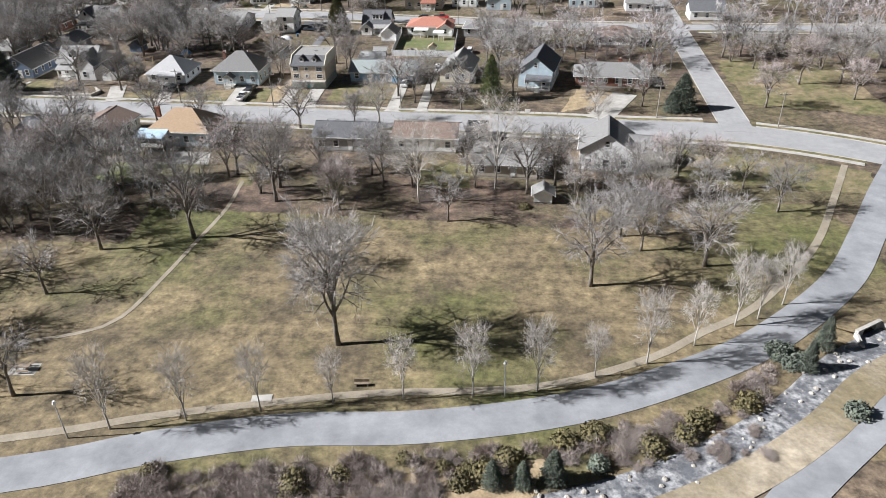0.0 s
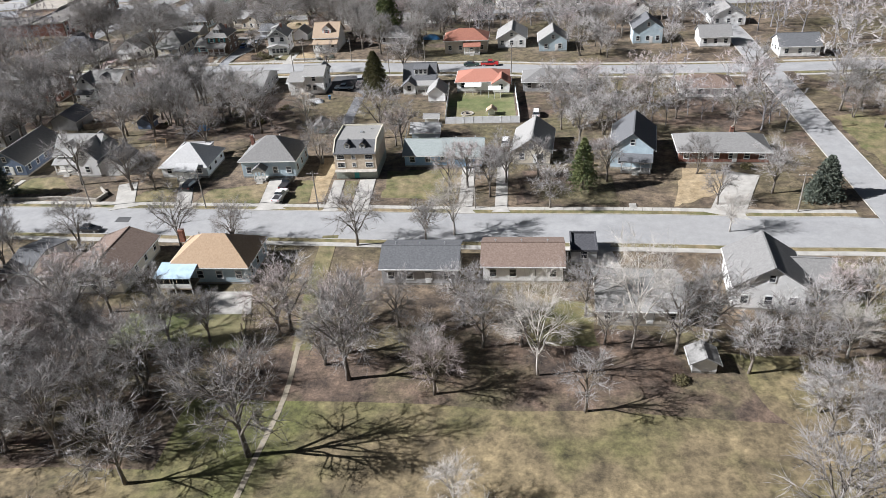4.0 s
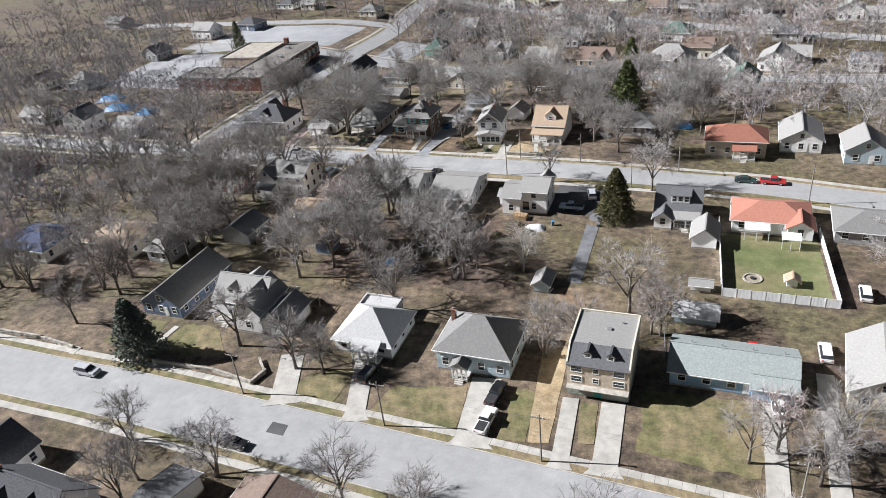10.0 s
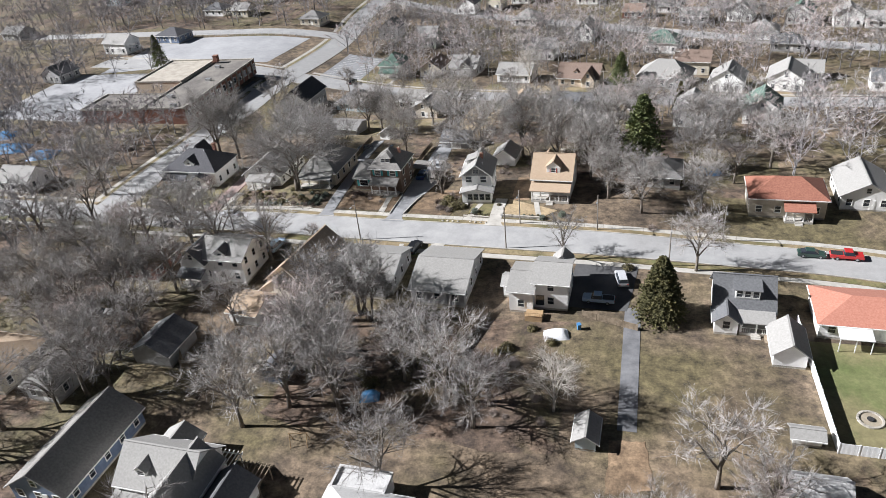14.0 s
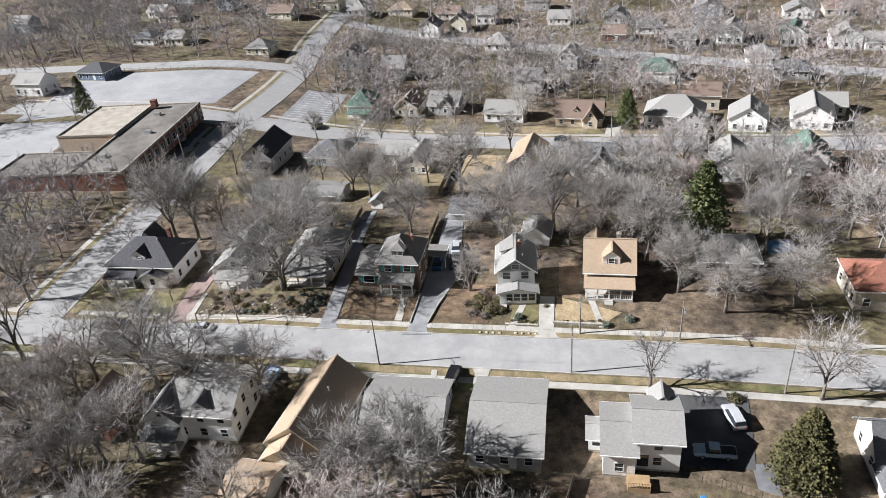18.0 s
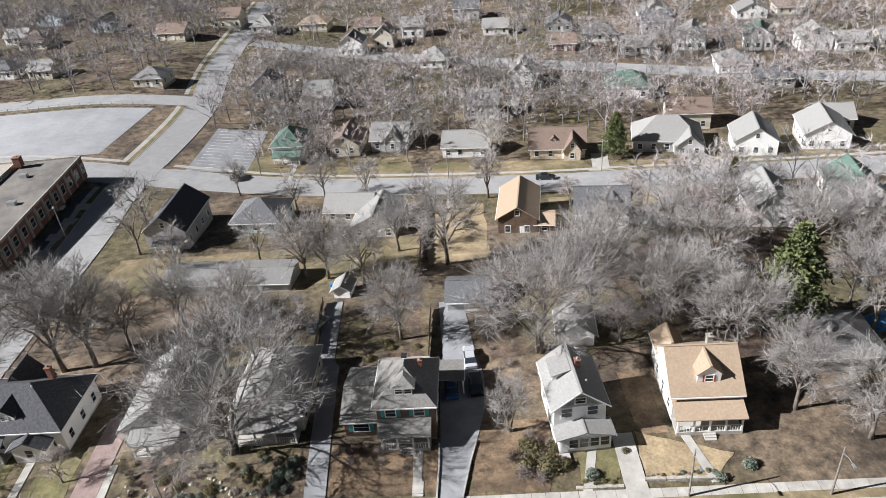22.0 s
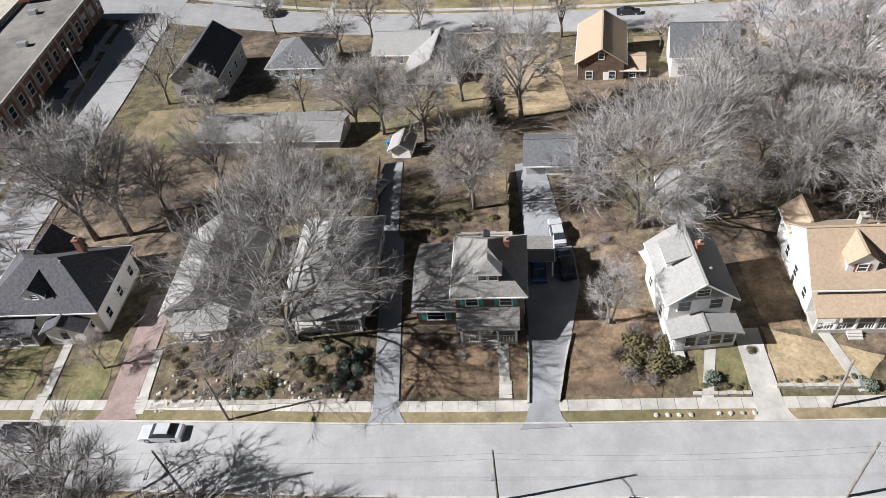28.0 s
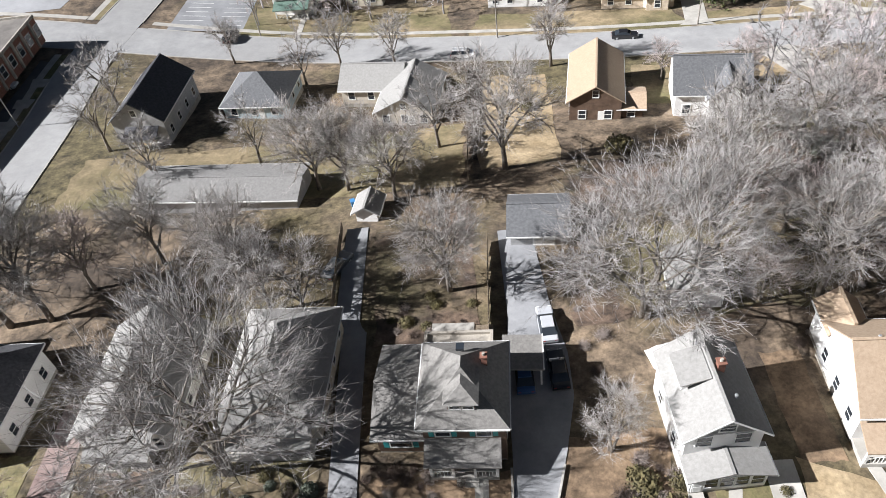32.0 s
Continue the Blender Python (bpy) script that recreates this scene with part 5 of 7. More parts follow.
home(-127.0, 214.0, -4, 7.0, 7.5, 2.8, 2.0, "gy", "grey_wall", "r_slate", name="garage", windows=False)


# ---- houses with a shape of their own ----
def shell(name, mx, my, yaw, d, label, r):
    s, c = math.sin(radians(yaw)), math.cos(radians(yaw))
    x, y = mx - s * d / 2, my + c * d / 2
    HOUSES.append((x, y, r))
    return thing(name, x, y, yaw, label, "house")


def town_house():
    """Three storeys: garage floor, two floors of pale brick, a steep front roof with dormers and a flat roof behind."""
    R = shell("town_house", -43.4, 178.7, -3, 11, "three-storey pale brick house with flat roof and two dormers", 6)
    w, d = 9.0, 11.0
    part("base_wall", Geo().box(-w / 2, w / 2, -d / 2 + 0.1, d / 2, -0.4, 2.4), MAT["green_wall"], R)
    part("wall", Geo().box(-w / 2, w / 2, -d / 2, d / 2, 2.4, 6.9), MAT["tan_brick"], R, "pale tan brick")
    part("side_wall", Geo().box(-w / 2 + 0.02, w / 2 - 0.02, -d / 2 + 2.6, d / 2 - 0.02, 6.9, 8.9), MAT["tan_brick"], R)
    part("mansard_slope", Geo().slab([(-w / 2 - 0.1, -d / 2 + 2.7, 9.1), (-w / 2 - 0.1, -d / 2 - 0.3, 6.8), (w / 2 + 0.1, -d / 2 - 0.3, 6.8), (w / 2 + 0.1, -d / 2 + 2.7, 9.1)], 0.18), MAT["r_slate"], R, "grey shingled front slope")
    part("flat_roof", Geo().box(-w / 2, w / 2, -d / 2 + 2.6, d / 2, 8.85, 9.02), MAT["r_light"], R, "pale membrane roof")
    for x0, x1, y0, y1 in ((-w / 2 - 0.12, -w / 2 + 0.12, -d / 2 - 0.1, d / 2), (w / 2 - 0.12, w / 2 + 0.12, -d / 2 - 0.1, d / 2)):
        part("fire_wall", Geo().add([(x0, y0, 6.4), (x1, y0, 6.4), (x1, y1, 6.4), (x0, y1, 6.4), (x0, y0 + 0.1, 7.2), (x1, y0 + 0.1, 7.2), (x1, -d / 2 + 2.6, 9.35), (x0, -d / 2 + 2.6, 9.35), (x0, y1, 9.35), (x1, y1, 9.35)],
             [(0, 4, 7, 8, 3), (1, 2, 9, 6, 5), (0, 1, 5, 4), (4, 5, 6, 7), (7, 6, 9, 8), (3, 8, 9, 2)]), MAT["cream"], R)
    part("rear_parapet", Geo().box(-w / 2, w / 2, d / 2 - 0.2, d / 2 + 0.02, 8.9, 9.35), MAT["cream"], R)
    for x in (-1.6, 1.7):
        dormer(R, x, -d / 2 + 0.9, 7.6, 1.2, 1.1, 1.7, "beige_wall", "r_dark")
    for z in (3.2, 5.3):
        for x in (-3.1, 3.0):
            window(R, x, -d / 2, z, "s", 1.5, 1.1)
        window(R, -0.3, -d / 2, z + 0.1, "s", 0.7, 0.9)
    for x, w_ in ((-3.0, 2.4), (0.0, 1.0), (2.6, 2.6)):
        door(R, x, -d / 2 + 0.1, 0.05, "s", w_, 2.1, "teal" if w_ < 2 else "green_wall", "garage_door" if w_ > 2 else "door")
    part("canopy", Geo().slab([(-w / 2, -d / 2, 2.55), (-w / 2, -d / 2 - 0.9, 2.3), (w / 2, -d / 2 - 0.9, 2.3), (w / 2, -d / 2, 2.55)], 0.1), MAT["stone"], R)
    R.matrix_basis = R.matrix_basis @ Matrix.Diagonal((1, 1, 0.87, 1))
    part("roof_hatch", Geo().box(0.2, 0.9, 1.0, 1.6, 9.0, 9.3), MAT["metal"], R)
    part("roof_vent", Geo().box(2.2, 2.5, 3.0, 3.3, 9.0, 9.35), MAT["metal"], R)


town_house()


def hip_dormer(R, x, y, z, w, h, depth, wall, roof):
    """A dormer under its own small hip roof; y is its face."""
    ob = part("dormer", Geo().box(x - w / 2, x + w / 2, y, y + depth, z, z + h), MAT[wall], R)
    o, t = 0.35, z + h + w * 0.36
    part("dormer_roof", Geo().add([(x - w / 2 - o, y - o, z + h), (x + w / 2 + o, y - o, z + h), (x + w / 2 + o, y + depth, z + h), (x - w / 2 - o, y + depth, z + h), (x, y + w * 0.55, t), (x, y + depth, t)],
         [(0, 1, 4), (1, 2, 5, 4), (3, 0, 4, 5), (2, 3, 5), (3, 2, 1, 0)]), MAT[roof], ob)
    for s in (-0.5, 0.5):
        window(ob, x + s * w * 0.48, y, z + 0.2, "s", w * 0.36, h * 0.66)


def shutter_house():
    """The brown house with teal shutters, its side wing, porch, car port and rear addition."""
    R = shell("shutter_house", -104.9, 276.6, -4, 9.5, "dark brown two-storey house with slate roof and teal shutters", 6.5)
    body(R, 1.4, -2.35, 7.0, 8.1, 6.3, 2.9, "hip", "brown_wall", "r_taupe", sides="ew")
    body(R, -4.35, -0.9, 4.5, 9.4, 3.1, 1.3, "gx", "brown_wall", "r_taupe", sides="")
    body(R, 0.4, 3.6, 6.4, 3.8, 3.0, 0.3, "flat", "brown_wall", "r_flat", sides="")
    porch(R, 1.2, -6.4, 6.0, 1.9, 2.95, "r_taupe", "shed", 1.0, posts=4, deck=0.6)
    part("porch_steps", Geo().box(1.2, 2.4, -9.0, -8.3, -0.1, 0.3).box(1.2, 2.4, -8.65, -8.3, 0.3, 0.5), MAT["concrete"], R)
    hip_dormer(R, 1.4, -5.6, 7.05, 2.3, 1.15, 3.4, "brown_wall", "r_taupe")
    chimney(R, 3.3, -1.4, 8.75, 0.5)
    for x in (-0.4, 3.1):
        window(R, x, -6.4, 4.35, "s", 1.2, 1.15)
        for s in (-1, 1):
            part("shutter", Geo().box(x + s * 0.98 - 0.22, x + s * 0.98 + 0.22, -6.47, -6.41, 4.3, 5.55), MAT["teal"], R)
    window(R, -4.5, -5.6, 1.2, "s", 1.9, 1.35)
    for s in (-1, 1):
        part("shutter", Geo().box(-4.5 + s * 1.34 - 0.24, -4.5 + s * 1.34 + 0.24, -5.67, -5.61, 1.15, 2.6), MAT["teal"], R)
    part("car_port_roof", Geo().slab([(4.6, 5.4, 2.85), (4.6, 1.3, 2.85), (8.4, 1.3, 2.7), (8.4, 5.4, 2.7)], 0.16), MAT["r_taupe"], R)
    part("car_port_edge", Geo().box(8.4, 8.5, 1.3, 5.4, 2.62, 2.86), MAT["trim"], R)
    for x, y in ((8.2, 1.5), (8.2, 5.2), (6.2, 5.2)):
        part("car_port_post", Geo().box(x - 0.09, x + 0.09, y - 0.09, y + 0.09, -0.3, 2.62), MAT["trim"], R)
    part("skylight", Geo().box(0.9, 1.6, -0.8, -0.1, 8.7, 8.95), MAT["glass"], R)
    part("patio_slab", Geo().box(-2.8, 1.6, 5.6, 9.2, -0.4, 0.16), MAT["concrete"], R)
    part("rear_steps", Geo().box(1.8, 3.6, 5.6, 8.4, -0.3, 0.75), MAT["wood"], R)


shutter_house()


def gable_house():
    R = thing("gable_house", -82.15, 276.44, 2, "white front-gabled house with pale roof and enclosed porch", "house")
    HOUSES.append((-82.15, 276.44, 6))
    body(R, 0, 0, 6.2, 8.2, 5.7, 2.35, "gy", "white", "r_light", sides="ew")
    for x in (-1.6, 1.5):
        window(R, x, -4.1, 4.1, "s", 1.2, 1.3)
    part("gable_face", Geo().slab([(-2.7, -4.13, 5.85), (2.7, -4.13, 5.85), (0, -4.13, 7.85)], 0.01).box(-3.1, 3.1, -4.14, -4.09, 5.6, 5.78), MAT["grey_wall"], R, "grey shingled gable")
    window(R, 0, -4.16, 6.15, "s", 1.2, 0.8)
    for k in (-1, 1):
        part("bargeboard", Geo().add([(k * 3.62, -4.62, 5.3), (k * 3.62, -4.56, 5.3), (0, -4.56, 8.05), (0, -4.62, 8.05), (k * 3.62, -4.62, 5.52), (k * 3.62, -4.56, 5.52), (0, -4.56, 8.27), (0, -4.62, 8.27)],
             [(0, 3, 7, 4), (1, 5, 6, 2), (0, 4, 5, 1), (4, 7, 6, 5), (0, 1, 2, 3)]), MAT["trim"], R)
    ob = part("shed_dormer", Geo().box(-2.5, -0.7, -0.2, 2.6, 6.0, 7.25), MAT["white"], R)
    part("shed_dormer_roof", Geo().slab([(-0.3, 2.9, 8.1), (-2.75, 2.9, 7.3), (-2.75, -0.5, 7.3), (-0.3, -0.5, 8.1)], 0.12), MAT["r_light"], ob)
    body(R, 0.2, -5.1, 6.2, 2.1, 2.75, 0.75, "gy", "white", "r_light", windows=False)
    vents(R, [(-0.5, 3.0, 7.95), (1.2, -2.0, 7.3)])
    for i in range(4):
        window(R, -1.2 + 1.25 * i, -6.15, 1.0, "s", 1.0, 1.4)
    door(R, -2.3, -6.16, 0.42, "s", 0.9, 2.0, "trim")
    part("door_step", Geo().box(-2.9, -1.7, -7.0, -6.2, -0.2, 0.3), MAT["concrete"], R)
    chimney(R, 0.7, 0.6, 8.6, 0.6)
    part("aerial", Geo().tube([(1.2, 1.4, 7.0), (1.2, 1.4, 9.3)], [0.025, 0.02], 4).tube([(0.5, 1.4, 9.2), (2.0, 1.4, 9.2)], [0.015, 0.015], 3), MAT["metal"], R)


gable_house()


def cross_gabled_house():
    """White walls under steep dark roofs that cross."""
    R = shell("cross_gabled_house", -111.5, 133.5, -6, 12, "white two-storey house with steep dark crossing gables", 9)
    body(R, 0.5, 1.0, 12.5, 8.0, 5.4, 3.8, "gx", "white", "r_dark")
    body(R, 2.6, -2.6, 5.4, 6.4, 5.2, 3.2, "gy", "white", "r_dark")
    body(R, -3.4, -3.4, 4.2, 4.0, 3.0, 2.0, "gy", "white", "r_dark")
    porch(R, -2.2, -5.4, 5.6, 2.0, 2.7, "r_dark", "gy", 1.4, posts=4, deck=0.5)
    body(R, 2.8, -7.0, 4.0, 2.6, 2.8, 1.3, "gx", "white", "r_dark")
    dormer(R, -2.6, -1.6, 6.2, 1.7, 1.2, 2.4, "white", "r_dark")
    chimney(R, -4.6, 1.0, 9.6, 0.7)


cross_gabled_house()


def tan_house():
    R = shell("tan_roof_house", -65.6, 272.4, -4, 10.5, "white house with tan shingled roof and large front dormer", 6)
    body(R, -0.3, 0.6, 8.0, 9.2, 4.6, 3.5, "gx", "white", "r_tan", sides="sw")
    porch(R, -0.3, -4.0, 7.8, 2.4, 2.9, "r_tan", "shed", 0.9, posts=5, deck=0.6)
    dormer(R, 0.0, -3.0, 5.3, 2.8, 1.5, 3.2, "white", "r_tan")
    for x in (-0.62, 0.62):
        part("shutter", Geo().box(x - 0.13, x + 0.13, -3.06, -3.01, 5.5, 6.5), MAT["redpaint"], R)
    chimney(R, 1.2, 2.0, 8.4, 0.7, "stone")
    body(R, -2.6, 6.2, 3.0, 3.4, 4.4, 1.3, "gy", "white", "r_tan", windows=False)
    vents(R, [(-2.4, 1.0, 7.7), (2.4, 1.2, 7.6)])


tan_house()


def hip_house():
    R = shell("hip_house", -156.8, 280.4, -3, 11, "white two-storey house with dark hip roof and dormers", 8)
    body(R, 0.4, -2.0, 14.4, 10.2, 4.5, 3.5, "hip", "white", "r_dark")
    dormer(R, 0.2, -6.1, 5.15, 2.6, 1.0, 4.2, "white", "r_dark")
    body(R, -1.4, 2.2, 5.0, 3.6, 4.5, 3.3, "gy", "white", "r_dark", windows=False)
    vents(R, [(3.0, -2.6, 7.7)])
    body(R, 3.6, -7.8, 4.6, 2.2, 2.9, 1.2, "gy", "white", "r_dark", sides="s")
    porch(R, -3.4, -7.1, 6.0, 2.0, 2.7, "r_dark", "shed", 0.9, posts=4, deck=0.5)
    body(R, -3.0, 4.4, 5.0, 3.4, 3.2, 1.6, "gy", "white", "r_dark", windows=False)
    chimney(R, 3.8, 0.6, 8.4, 0.7)


hip_house()


def orange_roof_house():
    R = shell("orange_roof_house", -63.0, 139.0, -3, 10, "pale blue house with orange-tan hip roof and tin porch", 8)
    body(R, 0.6, 0, 13.5, 9.5, 3.7, 3.3, "hip", "pale_blue", "r_orange")
    chimney(R, -6.9, 3.0, 6.0, 0.8)
    part("porch_roof", Geo().slab([(-7.6, -4.3, 4.0), (-7.6, -8.2, 3.3), (-1.2, -8.2, 3.3), (-1.2, -4.3, 4.0)], 0.1), MAT["bluetin"], R, "pale blue tin porch roof")
    part("porch_floor", Geo().box(-7.4, -1.4, -8.0, -4.75, 1.0, 1.2), MAT["wood"], R)
    for x in (-7.3, -4.4, -1.5):
        part("porch_post", Geo().box(x - 0.08, x + 0.08, -8.0, -7.84, 0, 3.3), MAT["trim"], R)
    part("porch_screen", Geo().box(-7.3, -1.5, -7.95, -7.88, 1.2, 2.0), MAT["trim"], R)
    for i in range(5):
        part("screen_panel", Geo().box(-7.2 + 1.15 * i, -6.15 + 1.15 * i, -7.93, -7.9, 2.05, 3.15), MAT["glass"], R)
    vents(R, [(-2.5, 0.9, 6.55), (0.2, 0.9, 6.55), (0.8, 1.0, 6.5), (2.6, 0.9, 6.5)])


orange_roof_house()


def dormer_cottage():
    R = shell("dormer_cottage", -34.0, 232.6, -3, 10, "white cottage with slate roof, dormer and sun porch", 6)
    body(R, 0, 0.6, 8.6, 8.0, 3.2, 3.6, "gx", "white", "r_slate")
    part("shed_dormer", Geo().box(-1.4, 2.2, -2.4, 1.0, 4.3, 6.1), MAT["white"], R)
    part("shed_dormer_roof", Geo().slab([(-1.7, 1.2, 6.75), (-1.7, -2.7, 6.05), (2.5, -2.7, 6.05), (2.5, 1.2, 6.75)], 0.12), MAT["r_slate"], R)
    for i in range(3):
        window(R, -0.8 + 1.2 * i, -2.4, 4.7, "s", 0.8, 1.1)
    body(R, -2.6, -4.6, 3.4, 3.4, 2.7, 1.3, "gy", "white", "r_slate", sides="sw")
    porch(R, 1.8, -3.4, 4.8, 2.6, 2.6, "r_light", "shed", 0.6, posts=3, deck=0.5)
    part("rear_steps", Geo().box(3.0, 4.4, -8.0, -6.0, 0, 0.4), MAT["wood"], R)


dormer_cottage()


def ell_house():
    R = shell("ell_house", -66.6, 234.3, -3, 9, "white two-storey house with low pale roofs in steps", 7)
    body(R, 2.6, 0.6, 5.6, 7.8, 5.5, 1.6, "gx", "white", "r_light")
    body(R, -2.2, -0.4, 4.0, 8.6, 4.4, 1.2, "gx", "white", "r_light")
    body(R, -5.0, 1.0, 2.0, 3.4, 2.8, 0.7, "gx", "white", "r_light", sides="s")
    body(R, 3.6, 5.0, 2.6, 2.4, 5.3, 1.3, "gy", "white", "r_light", windows=False)
    part("deck", Geo().box(-1.2, 1.6, -7.0, -4.8, 0, 0.9), MAT["newwood"], R, "timber back deck")
    for i in range(9):
        part("deck_baluster", Geo().box(-1.2 + 0.34 * i, -1.12 + 0.34 * i, -7.0, -6.92, 0.9, 1.75), MAT["newwood"], R)
    part("deck_rail", Geo().box(-1.2, 1.6, -7.02, -6.9, 1.75, 1.83), MAT["newwood"], R)
    door(R, 0.8, -3.3, 0.9, "s", 1.4, 2.0, "glass", "patio_door")


ell_house()


def cross_gable_house():
    R = shell("cross_gable_house", -108.0, 185.4, -3, 10, "white two-storey house with pale cross-gabled roofs and garage", 9)
    body(R, -1.5, 1.0, 10.5, 8.0, 4.4, 3.2, "gx", "white", "r_light")
    body(R, 2.2, -1.5, 5.6, 9.0, 4.6, 2.8, "gy", "white", "r_light")
    body(R, 7.6, -1.8, 5.2, 7.6, 2.9, 1.9, "gy", "white", "r_slate", sides="")
    door(R, 7.6, -5.6, 0.05, "s", 3.6, 2.1, "trim", "garage_door")
    porch(R, -4.0, -3.0, 5.4, 1.8, 2.7, "r_light", "shed", 0.9, posts=3, deck=0.5)
    dormer(R, -3.2, -2.0, 5.1, 1.6, 1.1, 2.0, "white", "r_light")
    body(R, -3.6, 5.6, 5.0, 4.0, 3.2, 1.6, "gy", "white", "r_light", windows=False)


cross_gable_house()


def porch_house():
    R = shell("porch_house", -128.0, 236.8, -3, 11, "white two-storey house with pale roof and side dormer", 8)
    body(R, 1.4, 0.6, 9.4, 9.0, 5.4, 2.0, "gx", "white", "r_light")
    body(R, -4.2, -1.6, 5.2, 6.4, 4.8, 2.6, "gy", "white", "r_slate")
    dormer(R, 1.4, -3.4, 5.4, 2.2, 1.0, 2.4, "white", "r_slate")
    porch(R, -4.2, -4.8, 5.0, 2.0, 2.7, "r_slate", "shed", 0.8, posts=3, deck=0.6)
    vents(R, [(-1, 1.0, 7.1), (1.5, 1.0, 7.1), (3.5, 1.2, 7.0)])
    part("woodpile", Geo().box(0.4, 3.0, -5.4, -4.2, 0, 0.7), MAT["wood"], R)


porch_house()


def tan_gable_house():
    """The tan roof: sunlit west slope, dark east slope."""
    R = shell("long_gable_house", -112.0, 233.5, -11, 16, "long front-gabled house with tan shingles and rear porch", 8)
    body(R, 0, 0.8, 8.4, 14.5, 3.4, 3.4, "gy", "cream", "r_tan")
    body(R, 0, -8.0, 7.0, 2.4, 3.0, 2.6, "gy", "cream", "r_tan", windows=False)
    vents(R, [(1.6, 2.0, 6.2), (1.8, -2.5, 6.1)])


tan_gable_house()
home(-116.5, 226.0, -8, 5.6, 6.4, 2.6, 1.2, "gx", "white", "r_tan", name="garage", windows=False, label="white garage with rusty tan tin roof")
home(-56.7, 204.8, -3, 2.7, 4.2, 2.0, 0.9, "gy", "pale_blue", "r_light", name="shed", windows=False, label="small pale blue garden shed with barn roof")
home(-30.0, 199.2, -3, 6.6, 3.6, 2.0, 1.4, "gx", "pale_blue", "r_pale", name="shed", windows=False, label="long pale shed with weathered light roof")
home(12.9, 114.8, -3, 3.2, 3.0, 2.0, 0.9, "gy", "white", "r_light", name="shed", windows=False, label="small white garden shed in the park edge")

home(-14.2, 212.9, -3, 1.7, 1.6, 1.6, 0.6, "gy", "white", "r_tan", name="shed", windows=False, label="tiny white playhouse with tan roof on the lawn")
home(-29.2, 209.2, -3, 3.4, 1.8, 1.7, 0.5, "gx", "white", "r_light", name="shed", windows=False, label="low white shed beside the vinyl fence")


# ---- school ----
def school():
    R = thing("school", -199, 343, 0, "low brick school with flat gravel roofs", "school", z=0)
    HOUSES.append((-199, 343, 26))
    def block(x0, x1, y0, y1, z, roof="r_flat", wall="brick"):
        part("wall", Geo().box(x0, x1, y0, y1, -0.5, z), MAT[wall], R)
        part("roof", Geo().box(x0 + 0.2, x1 - 0.2, y0 + 0.2, y1 - 0.2, z, z + 0.12), MAT[roof], R)
        for a, b, c, e in ((x0 - 0.1, x1 + 0.1, y0 - 0.1, y0 + 0.2), (x0 - 0.1, x1 + 0.1, y1 - 0.2, y1 + 0.1), (x0 - 0.1, x0 + 0.2, y0, y1), (x1 - 0.2, x1 + 0.1, y0, y1)):
            part("parapet", Geo().box(a, b, c, e, z, z + 0.55), MAT["stone"], R)
    block(2, 16.5, -22, 27, 4.4, "r_tar", "brick")
    block(-16, 1.8, 2, 26, 4.9, "r_flat", "tan_brick")
    block(-20, 1.8, -22, -8, 4.2, "r_tar")
    for i in range(13):
        y = -21.4 + i * 3.8
        part("pier", Geo().box(16.5, 16.85, y - 0.25, y + 0.25, -0.3, 4.5), MAT["stone"], R)
        window(R, 16.5, y + 1.9, 1.2, "e", 1.6, 2.0)
    for x, y in ((6, -12), (11, 4), (7, 18), (12, -20)):
        part("roof_unit", Geo().box(x - 0.9, x + 0.9, y - 0.6, y + 0.6, 4.5, 5.4), MAT["metal"], R)
    chimney(R, 3.4, 24, 7.2, 1.6)


school()
patch("school_lot", [(-250, 372), (-186, 386), (-182, 420), (-250, 420)], 0.05, MAT["lot"], 10, label="pale school car park")
patch("school_lot", [(-262, 326), (-221, 322), (-218, 371), (-262, 371)], 0.05, MAT["lot"], 8, label="pale school car park")
patch("car_park", [(-161.5, 376.5), (-146.2, 376.2), (-145.8, 406), (-160, 406.5)], 0.05, MAT["greyroad"], 8, label="small striped car park")
for i in range(13):
    y = 379 + i * 2.1
    strip("parking_line", [(-160 + i * 0.1, y), (-155.2 + i * 0.1, y)], -0.06, 0.06, 0.075, MAT["trim"], 0.02)
    strip("parking_line", [(-151.8 + i * 0.05, y), (-147 + i * 0.05, y)], -0.06, 0.06, 0.075, MAT["trim"], 0.02)
patch("school_path", [(-181.6, 318), (-176.6, 318), (-176.6, 362), (-181.6, 364)], 0.06, MAT["asphalt"], 4, label="dark school driveway")
for i in range(5):
    patch("kerb_slab", [(-180.5 + 0.2 * i, 326 + i * 7), (-177.2, 326 + i * 7), (-177.0, 329 + i * 7), (-180.3, 329 + i * 7)], 0.1, MAT["concrete"], 2)

# ---- yards, lawns and drives ----
def lawn(corners, mat="lawn", up=0.045, seed=1, wob=0.35, label="winter lawn"):
    return patch("lawn", corners, up, MAT[mat], 8, wob, label, seed)


lawn([(-133, 177), (-123, 177.5), (-124.2, 184.5), (-132.5, 184.5)], "lawn", 0.045, 1)
lawn([(-121.5, 176.6), (-106.5, 176.6), (-113, 184.5), (-120, 184.8)], "lawn", 0.045, 2)
lawn([(-93.5, 168.6), (-83, 167.8), (-82.5, 179), (-89.5, 175.6)], "lawn", 0.045, 3)
lawn([(-77.5, 166.8), (-62, 167.2), (-63, 177.6), (-74.5, 175.5)], "lawn", 0.045, 4)
lawn([(-56.2, 167.6), (-52, 168), (-52.5, 178.2), (-55.8, 178.8)], "lawn", 0.046, 5)
lawn([(-51.8, 168), (-48.9, 168.4), (-49, 190), (-53.5, 190)], "straw", 0.05, 6)
